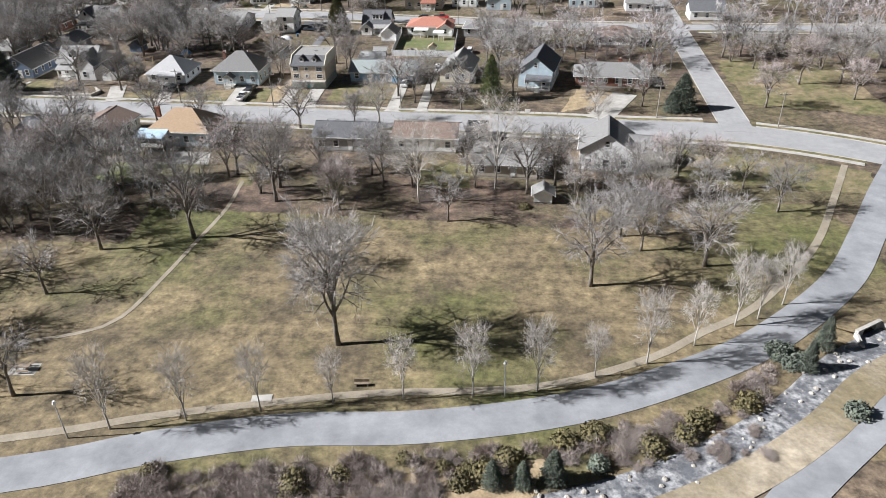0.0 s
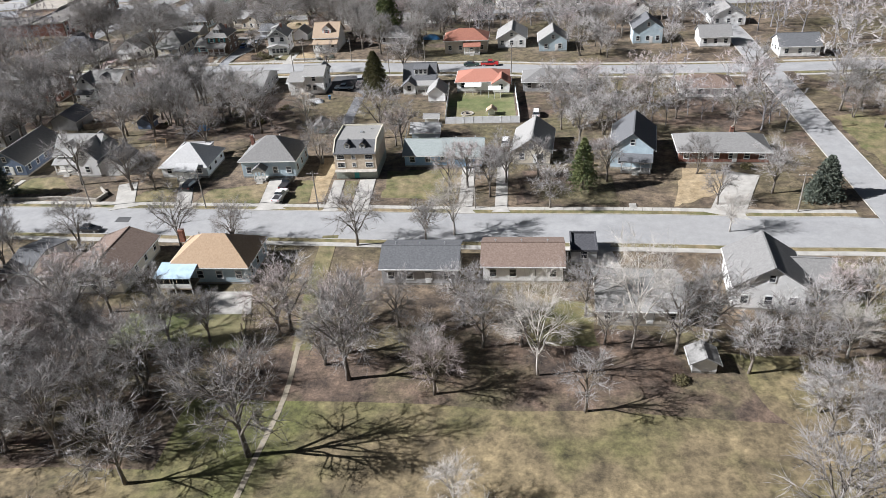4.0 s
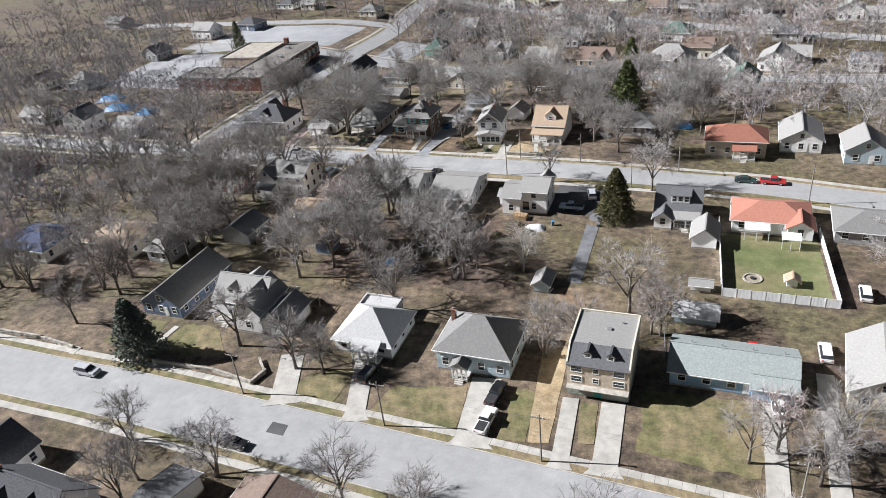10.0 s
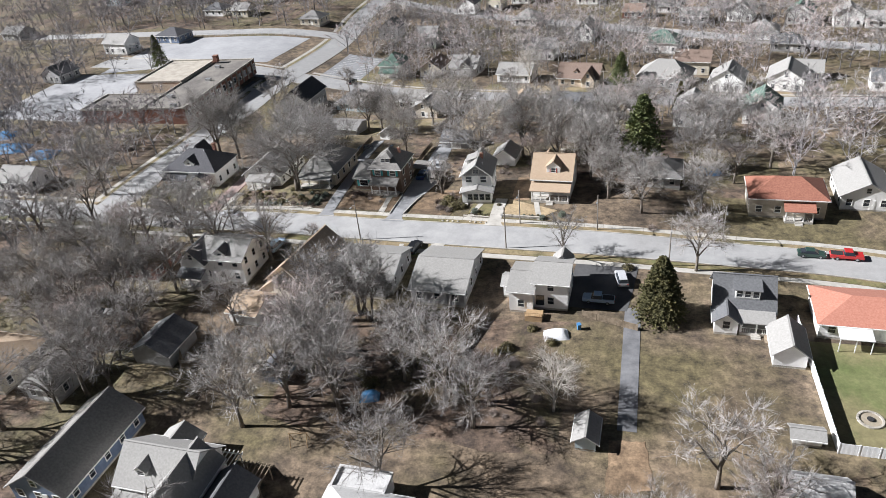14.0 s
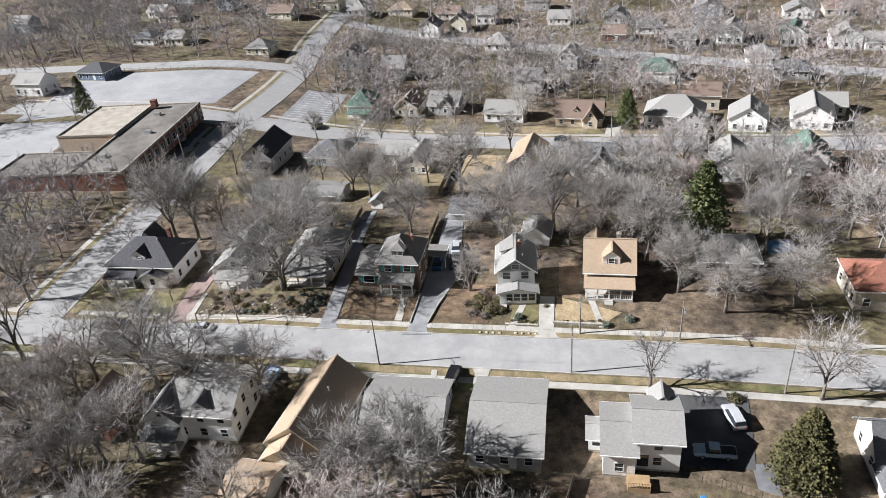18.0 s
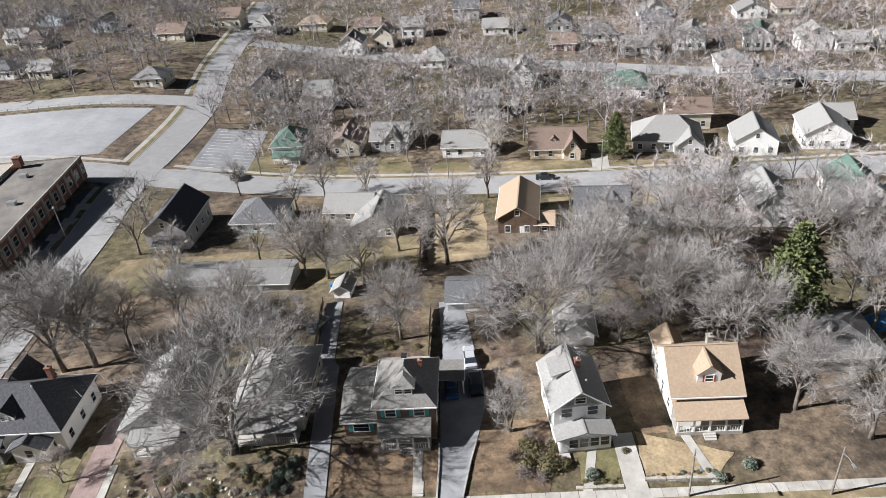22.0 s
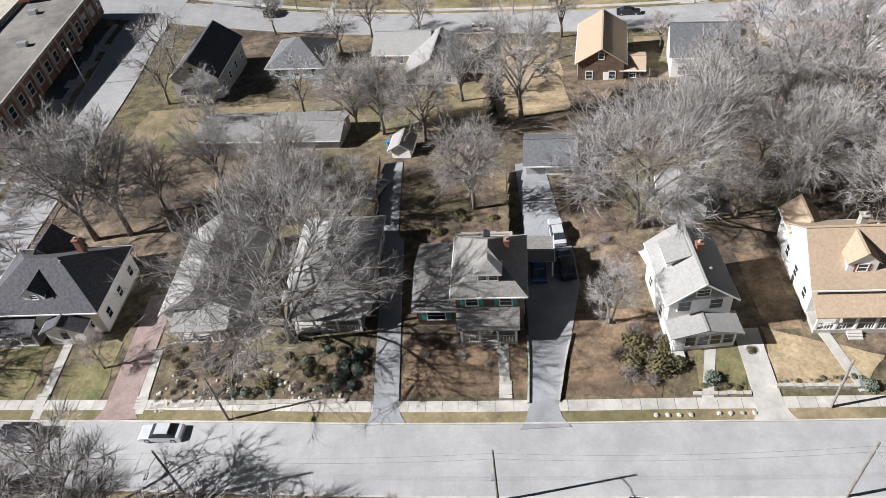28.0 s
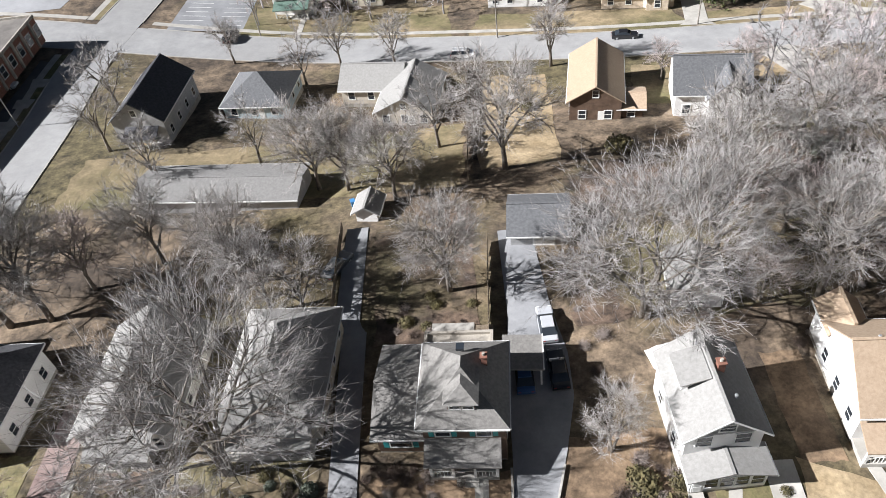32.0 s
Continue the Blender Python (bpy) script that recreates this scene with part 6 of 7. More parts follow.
lawn([(-45, 169.2), (-42.8, 169.4), (-43.2, 177.6), (-45.6, 177.4)], "lawn", 0.06, 7, 0.1)
lawn([(-37, 169), (-21.5, 167.5), (-19.8, 181.8), (-36.8, 182)], "lawn", 0.045, 8)
lawn([(-9.8, 164.8), (10, 163), (10, 176), (-8, 180)], "litter", 0.045, 9)
lawn([(19.5, 161.6), (28, 166), (36, 176), (25, 178.5)], "straw", 0.045, 10)
lawn([(-25.6, 209.4), (-8, 209), (-8.2, 230.5), (-25.6, 231)], "turf", 0.045, 11, 0.0, "mown bright green back lawn")
lawn([(-54, 198), (-48, 199.5), (-49, 207.5), (-53.5, 207)], "russet", 0.05, 12, 0.6)
lawn([(-113.3, 266.8), (-100.3, 266), (-99.6, 273.2), (-113.3, 273.4)], "russet", 0.045, 13)
lawn([(-96, 265.6), (-87, 265), (-85, 276.5), (-95, 276)], "russet", 0.045, 14)
lawn([(-83.4, 264.9), (-78.6, 264.6), (-77.6, 270.6), (-82.4, 271)], "lawn", 0.05, 15)
lawn([(-75.4, 265.2), (-67.6, 264.6), (-64, 268), (-74.9, 272.6)], "straw", 0.05, 16)
lawn([(-74.6, 272), (-70.8, 272), (-70.6, 284), (-74.4, 284)], "russet", 0.046, 17)
lawn([(-168, 268.8), (-156, 268.6), (-156, 278.4), (-168, 278.4)], "lawn", 0.045, 18)
lawn([(-152.3, 268.4), (-147, 267.6), (-147, 278), (-152, 278)], "lawn", 0.045, 19)
lawn([(-141, 267.4), (-119, 266.6), (-118.6, 276.5), (-141, 276.5)], "litter", 0.045, 20)
lawn([(-162, 318), (-103, 316), (-102.2, 333), (-161, 331)], "hay", 0.04, 21, 1.0)
lawn([(-100.5, 320), (-89, 320), (-88, 347), (-98.5, 349)], "straw", 0.045, 22, 0.8)
lawn([(-57, 336), (-30, 333), (-28, 344.5), (-52, 347)], "straw", 0.045, 23, 0.8)
lawn([(-101, 362.8), (-60, 360.2), (-62, 369.5), (-98, 376)], "hay", 0.045, 24)
lawn([(-104, 205), (-60, 203), (-60, 232), (-106, 232)], "litter", 0.03, 25, 2.0)
lawn([(-92, 290), (-60, 290), (-58, 320), (-90, 318)], "litter", 0.03, 26, 2.0)
lawn([(-165, 185), (-132, 186), (-128, 240), (-170, 240)], "litter", 0.03, 27, 2.0)
lawn([(-113, 289), (-101.5, 289), (-102, 312), (-114, 312)], "litter", 0.035, 28, 0.6)
lawn([(-86.5, 249.2), (-84, 249), (-84, 253.4), (-86.5, 253.5)], "turf", 0.05, 29, 0.0)
lawn([(-104, 250.2), (-95.5, 249.8), (-95.5, 253.9), (-104, 254.4)], "turf", 0.05, 30, 0.0)
lawn([(-94.5, 249.7), (-88, 249.4), (-88, 253.4), (-94.5, 253.8)], "turf", 0.05, 31, 0.0)
lawn([(-74, 122), (-52, 122), (-54, 131), (-73, 131)], "turf", 0.04, 32, 1.0)
lawn([(-10.2, 121.5), (0, 121), (0.2, 131), (-10, 134.8)], "lawn", 0.04, 33, 0.6)
# Litter colour here also stands for tree shade lying over these yards.
lawn([(-106, 98), (-57, 100), (-59, 133), (-106, 136)], "litter", 0.028, 38, 2.0)
lawn([(63, 168), (95, 160), (98, 200), (66, 205)], "lawn", 0.03, 34, 1.5)
lawn([(30, 128), (72, 120), (76, 130), (34, 144)], "lawn", 0.03, 35, 1.5)
lawn([(-66, 112), (20, 106), (16, 124), (-64, 128)], "litter", 0.03, 36, 3.0)
# Dark ground under the woods: leaf litter with the trees' shade painted in.
for k, q in enumerate(([(-345, 184), (-176, 176), (-176, 256), (-345, 262)], [(-345, 282), (-182, 274), (-184, 316), (-345, 320)], [(-515, 230), (-345, 230), (-345, 640), (-515, 640)], [(-340, 440), (-184, 440), (-184, 640), (-340, 640)],
                       [(-62, 282), (-20, 276), (-18, 318), (-60, 322)], [(70, 165), (150, 160), (150, 235), (72, 238)], [(-38, 190), (56, 188), (56, 226), (-6, 227)])):
    patch("leaf_litter", q, 0.017, MAT["litter"], 24, 2.0, "brown leaf litter under bare trees", 50 + k)
for k, q in enumerate(([(-150, 373), (-104, 364), (-104, 383), (-144, 388)], [(-60, 358), (-2, 354), (-4, 360), (-56, 366)], [(-120, 322), (-104, 321), (-104, 332), (-118, 332)], [(-76, 334), (-60, 332), (-58, 345), (-74, 347)])):
    patch("lawn", q, 0.034, MAT["hay"], 10, 0.8, "dry hay-coloured lawn", 70 + k)
lawn([(-46, 40), (8, 50), (10, 55.5), (-44, 46)], "straw", 0.03, 37, 0.8)

drive(-90.8, 168.1, -95.0, 180, 4.0)
drive(-77.9, 166.9, -82.0, 181.5, 3.2)
drive(-59.6, 165.4, -60.6, 180, 4.6)
drive(-46.8, 164.1, -47.2, 178, 2.4)
drive(-40.9, 164, -41.0, 178, 3.4)
drive(-20.0, 161.5, -19.4, 183, 2.8)
drive(-13.0, 161.5, -11.8, 190, 2.4)
drive(28.0, 157.6, 36.5, 175, 6.0, label="wide curved concrete driveway")
drive(-115.0, 263.4, -115.5, 291, 2.7, "greyroad", "long grey concrete driveway between houses")
drive(-116.4, 291, -116.6, 309, 2.8, "greyroad", "old grey driveway between fences")
ribbon("driveway", [(-98.9, 261.9, 5.0), (-98.9, 263.0, 3.6), (-98.8, 264.6, 2.9), (-97.9, 270, 3.7), (-97.0, 275, 5.0), (-96.2, 281, 6.4), (-96.0, 286, 6.2), (-96.2, 292, 4.8), (-96.8, 306, 4.0)], 0.124, "greyroad", "long grey concrete driveway widening beside the house")
for side_ in (-1, 1):
    ribbon("drive_kerb", [(-98.8 + side_ * 1.55, 264.8, 0.2), (-97.9 + side_ * 1.95, 270, 0.2), (-97.3 + side_ * 2.4, 273.4, 0.2)], 0.34, "concrete", "low concrete edging of the driveway")
strip("garden_path", [(-102.5, 266.0), (-102.6, 272.4)], -0.55, 0.55, 0.12, MAT["concrete"], label="narrow concrete garden path")
drive(-77.0, 261.4, -76.6, 272.5, 2.6)
drive(-144.4, 265.8, -144.2, 284, 3.4, "paver", "red brick driveway")
strip("driveway", [(-109.5, 254.5), (-107.5, 240)], -1.5, 1.5, 0.124, MAT["greyroad"], label="narrow grey driveway")
patch("apron", [(-62.5, 236.5), (-51.5, 236), (-49, 250.2), (-60, 250)], 0.08, MAT["asphalt"], 4, label="dark asphalt parking apron")
strip("lane", [(-50.5, 237), (-51.4, 209)], -1.3, 1.3, 0.07, MAT["lane"], label="old narrow asphalt lane")
drive(-87.4, 254, -87.2, 245, 1.9)
strip("garden_path", [(-94.9, 253.6), (-94.9, 248)], -0.45, 0.45, 0.12, MAT["concrete"])
strip("garden_path", [(-87.8, 253.6), (-87.8, 248)], -0.3, 0.3, 0.12, MAT["concrete"])
drive(2.8, 149, 4.8, 134, 5.0)
strip("driveway", [(-44.8, 154.5), (-44.2, 135), (-43, 121)], -1.5, 1.5, 0.052, MAT["lawn"], label="worn grassy lane between the yards")
patch("patio", [(-63.5, 130.4), (-53.1, 130.2), (-54.8, 136.5), (-62.4, 136.8)], 0.08, MAT["concrete"], 4, label="concrete patio behind the house")
drive(-32, 357, -37, 366, 6.0)
drive(-59, 360.5, -57, 372, 4.0)
strip("driveway", [(-50, 348), (-46, 332)], -3, 3, 0.1, MAT["concrete"], label="broad pale concrete drive")
for x0, y0, x1, y1 in ((-121.4, 183.6, -122.4, 174), (-153.9, 278, -153.7, 266.6), (-142.2, 275, -142.0, 266.4), (-80.6, 271, -82.8, 263.6), (-69, 271.8, -67.6, 264), (-102.4, 272.6, -102.6, 266), (-134.5, 383, -134.5, 371)):
    strip("garden_path", [(x0, y0), (x1, y1)], -0.55, 0.55, 0.1, MAT["concrete"], label="concrete garden path")
patch("road_patch", [(-90.2, 162.2), (-87.2, 162.0), (-87.4, 164.2), (-90.2, 164.4)], 0.056, MAT["asphalt"], 2, label="dark patch in the street")

# ---- fences, walls, steps ----
fence([(-25.8, 235), (-25.7, 208.6), (-7.4, 207.6)], 1.8, "vinyl", 2.4, "white vinyl privacy fence round the green lawn")
fence([(-7.4, 207.6), (-7.6, 233)], 1.8, "vinyl", 2.4, "white vinyl privacy fence beside the lawn")
fence([(-102, 317.5), (-101.4, 352)], 1.7, "wood")
fence([(-118.2, 294), (-118.5, 309)], 1.4, "wood")
fence([(-100.8, 288.5), (-100.1, 304)], 1.4, "wood")
fence([(-135.4, 299.5), (-133.6, 311)], 1.4, "wood")
fence([(-51.8, 119), (-54.4, 131)], 1.3, "wood", 2.4, "weathered post and rail fence", False)
fence([(-74.5, 233.5), (-77.5, 222), (-76, 212)], 1.5, "wood")
fence([(-128, 226), (-122, 214), (-112, 216)], 1.6, "wood")
fence([(-34.5, 190), (-35, 207)], 1.2, "metal", 2.6, "thin metal mesh fence across the yards", False)
fence([(-58.6, 234), (-49.8, 231)], 1.3, "wood", 2.2, "weathered picket fence behind the apron")
fence([(-255, 421.5), (-182, 421)], 1.5, "metal", 3.2, "metal mesh fence along the car park", False)
stone_wall([(-163, 176.2), (-146, 175.6), (-137.7, 174.2)], 0.9)
stone_wall([(-119, 173.4), (-106.5, 173.2), (-98.2, 171.6), (-97.4, 174.5), (-99.6, 177)], 0.9)
stone_wall([(-75.6, 265.0), (-67.2, 264.4)], 0.6)
stone_wall([(-140.8, 267.2), (-119.6, 266.4)], 0.4, 0.5, "low rough stone edging of the rock garden")
stone_wall([(-83.6, 264.8), (-78.7, 264.5)], 0.3)
steps(-136.5, 172.6, -3, 5)
steps(12, 161.2, -3, 5)
steps(-142.1, 267.0, -3, 4)
steps(-154.0, 268.2, -3, 4)
steps(-102.6, 265.6, -3, 5)

# ---- vehicles ----
car(-138.3, 263.6, 176, "silver", "sedan", "parked silver-grey sedan at the kerb")
car(-154.2, 264.6, 176, "black", "suv", "parked black van at the kerb")
car(-150.5, 258.6, -4, "black", "sedan", "parked black sedan at the kerb")
car(-94.6, 289.6, 92, "silver", "sedan", "parked silver car on the drive", 0.13)
car(-94.2, 283.6, 92, "black", "sedan", "parked black car on the shaded drive", 0.13)
car(-97.6, 283.4, 90, "blue", "sedan", "blue car under the car port", 0.13)
car(-91.8, 251.6, 80, "black", "suv", "parked dark van on the path", 0.12)
car(-52.3, 244.6, 100, "silver", "suv", "parked silver van on the asphalt apron", 0.09)
car(-56.2, 238.4, 176, "pale_blue", "pickup", "parked pale blue pickup on the asphalt apron", 0.09)
car(-58.3, 170.4, 82, "white", "pickup", "parked white pickup on the drive", 0.13)
car(-58.2, 176.2, 82, "black", "pickup", "parked dark pickup with a blue load on the drive", 0.13)
car(-79.5, 177.0, 80, "black", "suv", "parked black car under the carport roof", 0.13)
car(-18.8, 181.2, 88, "white", "sedan", "parked white car beside the house", 0.13)
car(-11.2, 194.6, 88, "white", "suv", "parked white van in the back yard", 0.0)
car(-129.0, 168.6, -3, "silver", "suv", "parked silver car on the street")
car(-93.5, 158.8, -4, "black", "sedan", "dark car parked under the street trees")
car(-19.8, 255.6, -5, "green", "sedan", "parked dark green car at the kerb")
car(-14.2, 255.2, -5, "red", "pickup", "parked red pickup at the kerb")
car(-184, 354, 2, "silver", "sedan", "parked silver car beside the school", 0.06)
car(-101.5, 357.5, -8, "white", "suv", "parked white van at the kerb")
car(-72.5, 358.4, -8, "black", "sedan", "parked black car at the kerb")
car(-147.5, 372.5, 80, "black", "suv", "parked black van beside the car park")
car(-108.5, 241, 84, "blue", "suv", "parked blue car beside the house", 0.13)
car(-121.4, 251.2, 84, "blue", "sedan", "parked blue car beside the house", 0.05)
car(-118.5, 302, 60, "grey", "sedan", "old dark car beside the sheds", 0.0)
car(-3.0, 212, 85, "white", "suv", "parked white car in the back yard", 0.0)
car(-110.4, 131.3, 60, "silver", "sedan", "parked silver car behind the dark-roofed house", 0.0)
car(-105.1, 131.4, 60, "grey", "sedan", "parked grey car behind the dark-roofed house", 0.0)
car(-141.6, 154.9, 40, "white", "sedan", "parked white car beside the dark-roofed house", 0.0)
car(-21.7, 193.5, -4, "red", "pickup", "parked red pickup behind the blue house", 0.0)
car(-121.1, 250.5, 80, "pale_blue", "suv", "parked pale blue van on the narrow drive", 0.13)
car(-146, 226, 20, "white", "sedan", "parked white car among the trees", 0.0)

# ---- poles and wires ----
POLES_B = [(-155.4, 174.2), (-98.3, 169.2), (-72.9, 167.0), (-49.2, 165.0), (-17.9, 163.4)]
for p in POLES_B:
    utility_pole(*p, 8.5, -3)
for a, b in zip(POLES_B, POLES_B[1:]):
    wire(a, b, 8.0, 8.0)
    wire(a, b, 7.2, 7.2)
POLES_C = [(-170, 259.5), (-133.8, 256.4), (-104.0, 254.6), (-73.6, 253.4), (-44, 250), (-8, 246)]
for p in POLES_C:
    utility_pole(*p, 9.0, -3, p[0] < -150, True)
for a, b in zip(POLES_C, POLES_C[1:]):
    wire(a, b, 8.5, 8.5)
    wire(a, b, 7.6, 7.6)
for p in ((-131.7, 265.0), (-71.5, 262.4), (-56, 261), (-34, 259.5)):
    utility_pole(*p, 7.5, -3, False, True)
for p in ((-142, 374), (-59, 360.6), (-95, 364.5)):
    utility_pole(*p, 8.0, -8)
utility_pole(66, 153, 8.0, 0)
utility_pole(41, 158.4, 8.0, 0)
lamp_post(-43, 56.2, 5.0)
lamp_post(5.6, 64.9, 5.0)
lamp_post(-176.2, 341, 7.0)

# ---- park and garden things ----
picnic_table(-54.6, 67.3, 5)
patch("table_slab", [(-56.4, 66.2), (-52.8, 66.4), (-53, 68.6), (-56.4, 68.4)], 0.05, MAT["concrete"], 2)


def bench(x, y, yaw):
    root = thing("park_bench", x, y, yaw, "dark park bench beside the footpath", "bench")
    part("seat", Geo().box(-0.9, 0.9, -0.22, 0.22, 0.42, 0.47), MAT["wood"], root)
    part("backrest", Geo().box(-0.9, 0.9, 0.2, 0.25, 0.5, 0.9), MAT["wood"], root)
    for s in (-0.7, 0.7):
        part("leg", Geo().box(s - 0.04, s + 0.04, -0.2, 0.24, 0, 0.44), MAT["metal"], root)


bench(-11.5, 66.2, 4)
patch("bench_slab", [(-24.2, 62.8), (-21.8, 63.1), (-21.9, 64.2), (-24.3, 63.9)], 0.09, MAT["concrete"], 2)


def pergola(x, y, yaw, mat, label):
    root = thing("pergola", x, y, yaw, label, "pergola")
    for px in (-1.7, 1.7):
        for py in (-1.5, 1.5):
            part("post", Geo().box(px - 0.07, px + 0.07, py - 0.07, py + 0.07, 0, 2.4), MAT[mat], root)
    for py in (-1.5, 1.5):
        part("beam", Geo().box(-2.1, 2.1, py - 0.05, py + 0.05, 2.4, 2.55), MAT[mat], root)
    for i in range(7):
        part("rafter", Geo().box(-2.0 + i * 0.65, -1.9 + i * 0.65, -1.9, 1.9, 2.55, 2.67), MAT[mat], root)


pergola(-103.5, 194.5, -3, "trim", "white slatted pergola behind the house")
pergola(-98.6, 193.0, -3, "wood", "dark timber pergola frame on the lawn")


def swing(x, y, yaw):
    root = thing("swing_frame", x, y, yaw, "wooden garden swing frame on the lawn", "swing")
    for s in (-1.2, 1.2):
        part("leg", Geo().tube([(s, -0.8, 0), (s, 0, 2.0)], [0.06, 0.06], 5), MAT["newwood"], root)
        part("leg", Geo().tube([(s, 0.8, 0), (s, 0, 2.0)], [0.06, 0.06], 5), MAT["newwood"], root)
    part("crossbeam", Geo().tube([(-1.4, 0, 2.0), (1.4, 0, 2.0)], [0.06, 0.06], 5), MAT["newwood"], root)


swing(-95.6, 201, 10)


def fire_pit(x, y):
    root = thing("fire_pit", x, y, 0, "round stone fire pit set in the lawn", "fire pit")
    for i in range(18):
        a = i * math.tau / 18
        s = part("stone", Geo().box(-0.28, 0.28, -0.15, 0.15, 0, 0.22), MAT["stone"], root)
        s.matrix_basis = pose(1.5 * math.cos(a), 1.5 * math.sin(a), 0.03, 0, 0, math.degrees(a) + 90)
    part("gravel", Geo().tube([(0, 0, 0.03), (0, 0, 0.07)], [1.4, 1.4], 18), MAT["path"], root)
    part("fire_bowl", Geo().tube([(0, 0, 0.06), (0, 0, 0.3)], [0.3, 0.45], 10), MAT["black"], root)


fire_pit(-20.4, 215)


def patio_cover(x, y, yaw, w, d, tall, label):
    root = thing("patio_cover", x, y, yaw, label, "patio cover")
    part("cover", Geo().slab([(-w / 2, d / 2, tall + 0.25), (-w / 2, -d / 2, tall), (w / 2, -d / 2, tall), (w / 2, d / 2, tall + 0.25)], 0.1), MAT["trim"], root)
    for px in (-w / 2 + 0.15, 0, w / 2 - 0.15):
        part("post", Geo().box(px - 0.06, px + 0.06, -d / 2 + 0.1, -d / 2 + 0.22, 0, tall - 0.08), MAT["trim"], root)


patio_cover(-19.0, 230.2, -3, 4.6, 3.0, 2.5, "white patio cover behind the terracotta-roofed house")
patio_cover(-13.2, 227.0, -3, 3.4, 2.6, 2.4, "white patio cover beside the rear gable")


def bin_(x, y, mat, label):
    root = thing("wheeled_bin", x, y, 20, label, "bin")
    part("bin_body", Geo().add([(-0.25, -0.28, 0), (0.25, -0.28, 0), (0.25, 0.28, 0), (-0.25, 0.28, 0), (-0.3, -0.36, 1.0), (0.3, -0.36, 1.0), (0.3, 0.36, 1.0), (-0.3, 0.36, 1.0)],
         [(3, 2, 1, 0), (0, 1, 5, 4), (1, 2, 6, 5), (2, 3, 7, 6), (3, 0, 4, 7), (4, 5, 6, 7)]), MAT[mat], root)
    part("lid", Geo().box(-0.32, 0.32, -0.38, 0.4, 1.0, 1.07), MAT[mat], root)


bin_(-117.6, 314, "bluetarp", "blue wheeled bin beside the shed")
bin_(-59.0, 230.6, "bluetarp", "blue wheeled bin beside the deck")
bin_(-90.6, 182, "black", "black wheeled bin beside the garage")


def tarp(x, y, sx, sy, sz, label, mat="bluetarp"):
    g = Geo()
    n, r = 7, random.Random(int(abs(x * 7 + y)))
    for i in range(n):
        for j in range(n):
            u, v = i / (n - 1) * 2 - 1, j / (n - 1) * 2 - 1
            g.v.append((u * sx, v * sy, max(0.0, sz * (1 - u ** 4) * (1 - v ** 4) + r.uniform(-0.06, 0.06) * sz)))
    g.f = [(i * n + j, (i + 1) * n + j, (i + 1) * n + j + 1, i * n + j + 1) for i in range(n - 1) for j in range(n - 1)]
    ob = part("tarpaulin", g, MAT[mat], None, label, True)
    x, y = settle(x, y)
    ob.matrix_basis = pose(x, y, height(x, y), 0, 0, 12)
    return tagged(ob, label, "heap")


tarp(-83.4, 284.6, 1.6, 1.2, 1.1, "heap under a white and blue cover behind the house", "vinyl")
tarp(-62.5, 228.6, 2.0, 1.4, 0.9, "pale covered heap below the back deck", "vinyl")
tarp(-88.5, 211.0, 1.5, 1.0, 1.3, "heap under a blue tarpaulin in the wood")
tarp(-230, 300, 6, 3, 1.8, "heap under blue tarpaulins in the yard")
tarp(-215, 296, 4, 3, 1.5, "heap under blue tarpaulins in the yard")
tarp(-242, 310, 5, 3, 1.6, "heap under blue tarpaulins in the yard")
tarp(-34, 290, 3, 2, 1.4, "heap under a blue tarpaulin among the trees")

# ---- creek at the edge of the park ----
CREEK = [(8, 48.5), (19, 52.6), (29.3, 58.2), (38.5, 65), (46.6, 72.6), (56, 79)]
strip("creek_bed", CREEK, -2.0, 1.8, 0.05, MAT["creek"], label="shallow rocky creek bed")
strip("creek_bank", CREEK, -6.2, -2.0, 0.12, MAT["sand"], 0.4, label="sandy bank of the creek")
root_ = thing("culvert", 53, 79.4, 32, "concrete culvert mouth over the creek", "culvert")
part("head_wall", Geo().box(-2.4, -1.3, -0.25, 0.25, -0.3, 1.15).box(1.3, 2.4, -0.25, 0.25, -0.3, 1.15).box(-1.3, 1.3, -0.25, 0.25, 0.92, 1.15), MAT["concrete"], root_)
# Black plate behind the opening stands for the dark inside the culvert.
part("culvert_barrel", Geo().box(-1.3, 1.3, 0.5, 0.6, -0.1, 0.92), MAT["black"], root_)
for sx_ in (-1, 1):
    part("wing_wall", Geo().slab([(sx_ * 2.4, 0.2, 0.9), (sx_ * 3.6, -1.9, 0.35), (sx_ * 3.3, -2.0, 0.35), (sx_ * 2.1, 0.1, 0.9)][::sx_], 0.9), MAT["concrete"], root_)
part("fill", Geo().slab([(-3.0, 3.4, 0.3), (-2.4, 0.2, 1.0), (2.4, 0.2, 1.0), (3.0, 3.4, 0.3)], 0.35), MAT["park"], root_)
r_ = random.Random(5)
boulder = Geo()
for i in range(3):
    for j in range(8):
        a, e = j * math.tau / 8, (-0.5, 0.35, 1.1)[i]
        boulder.v.append((math.cos(a) * math.cos(e) * r_.uniform(0.8, 1.1), math.sin(a) * math.cos(e) * r_.uniform(0.8, 1.1), math.sin(e) * r_.uniform(0.7, 1.0)))
boulder.f = [(i * 8 + j, i * 8 + (j + 1) % 8, (i + 1) * 8 + (j + 1) % 8, (i + 1) * 8 + j) for i in range(2) for j in range(8)] + [tuple(range(16, 24)), tuple(reversed(range(8)))]
BOULDER = boulder.mesh("boulder", MAT["stone"])


def rock(x, y, s):
    ob = part("boulder", BOULDER, None)
    x, y = settle(x, y)
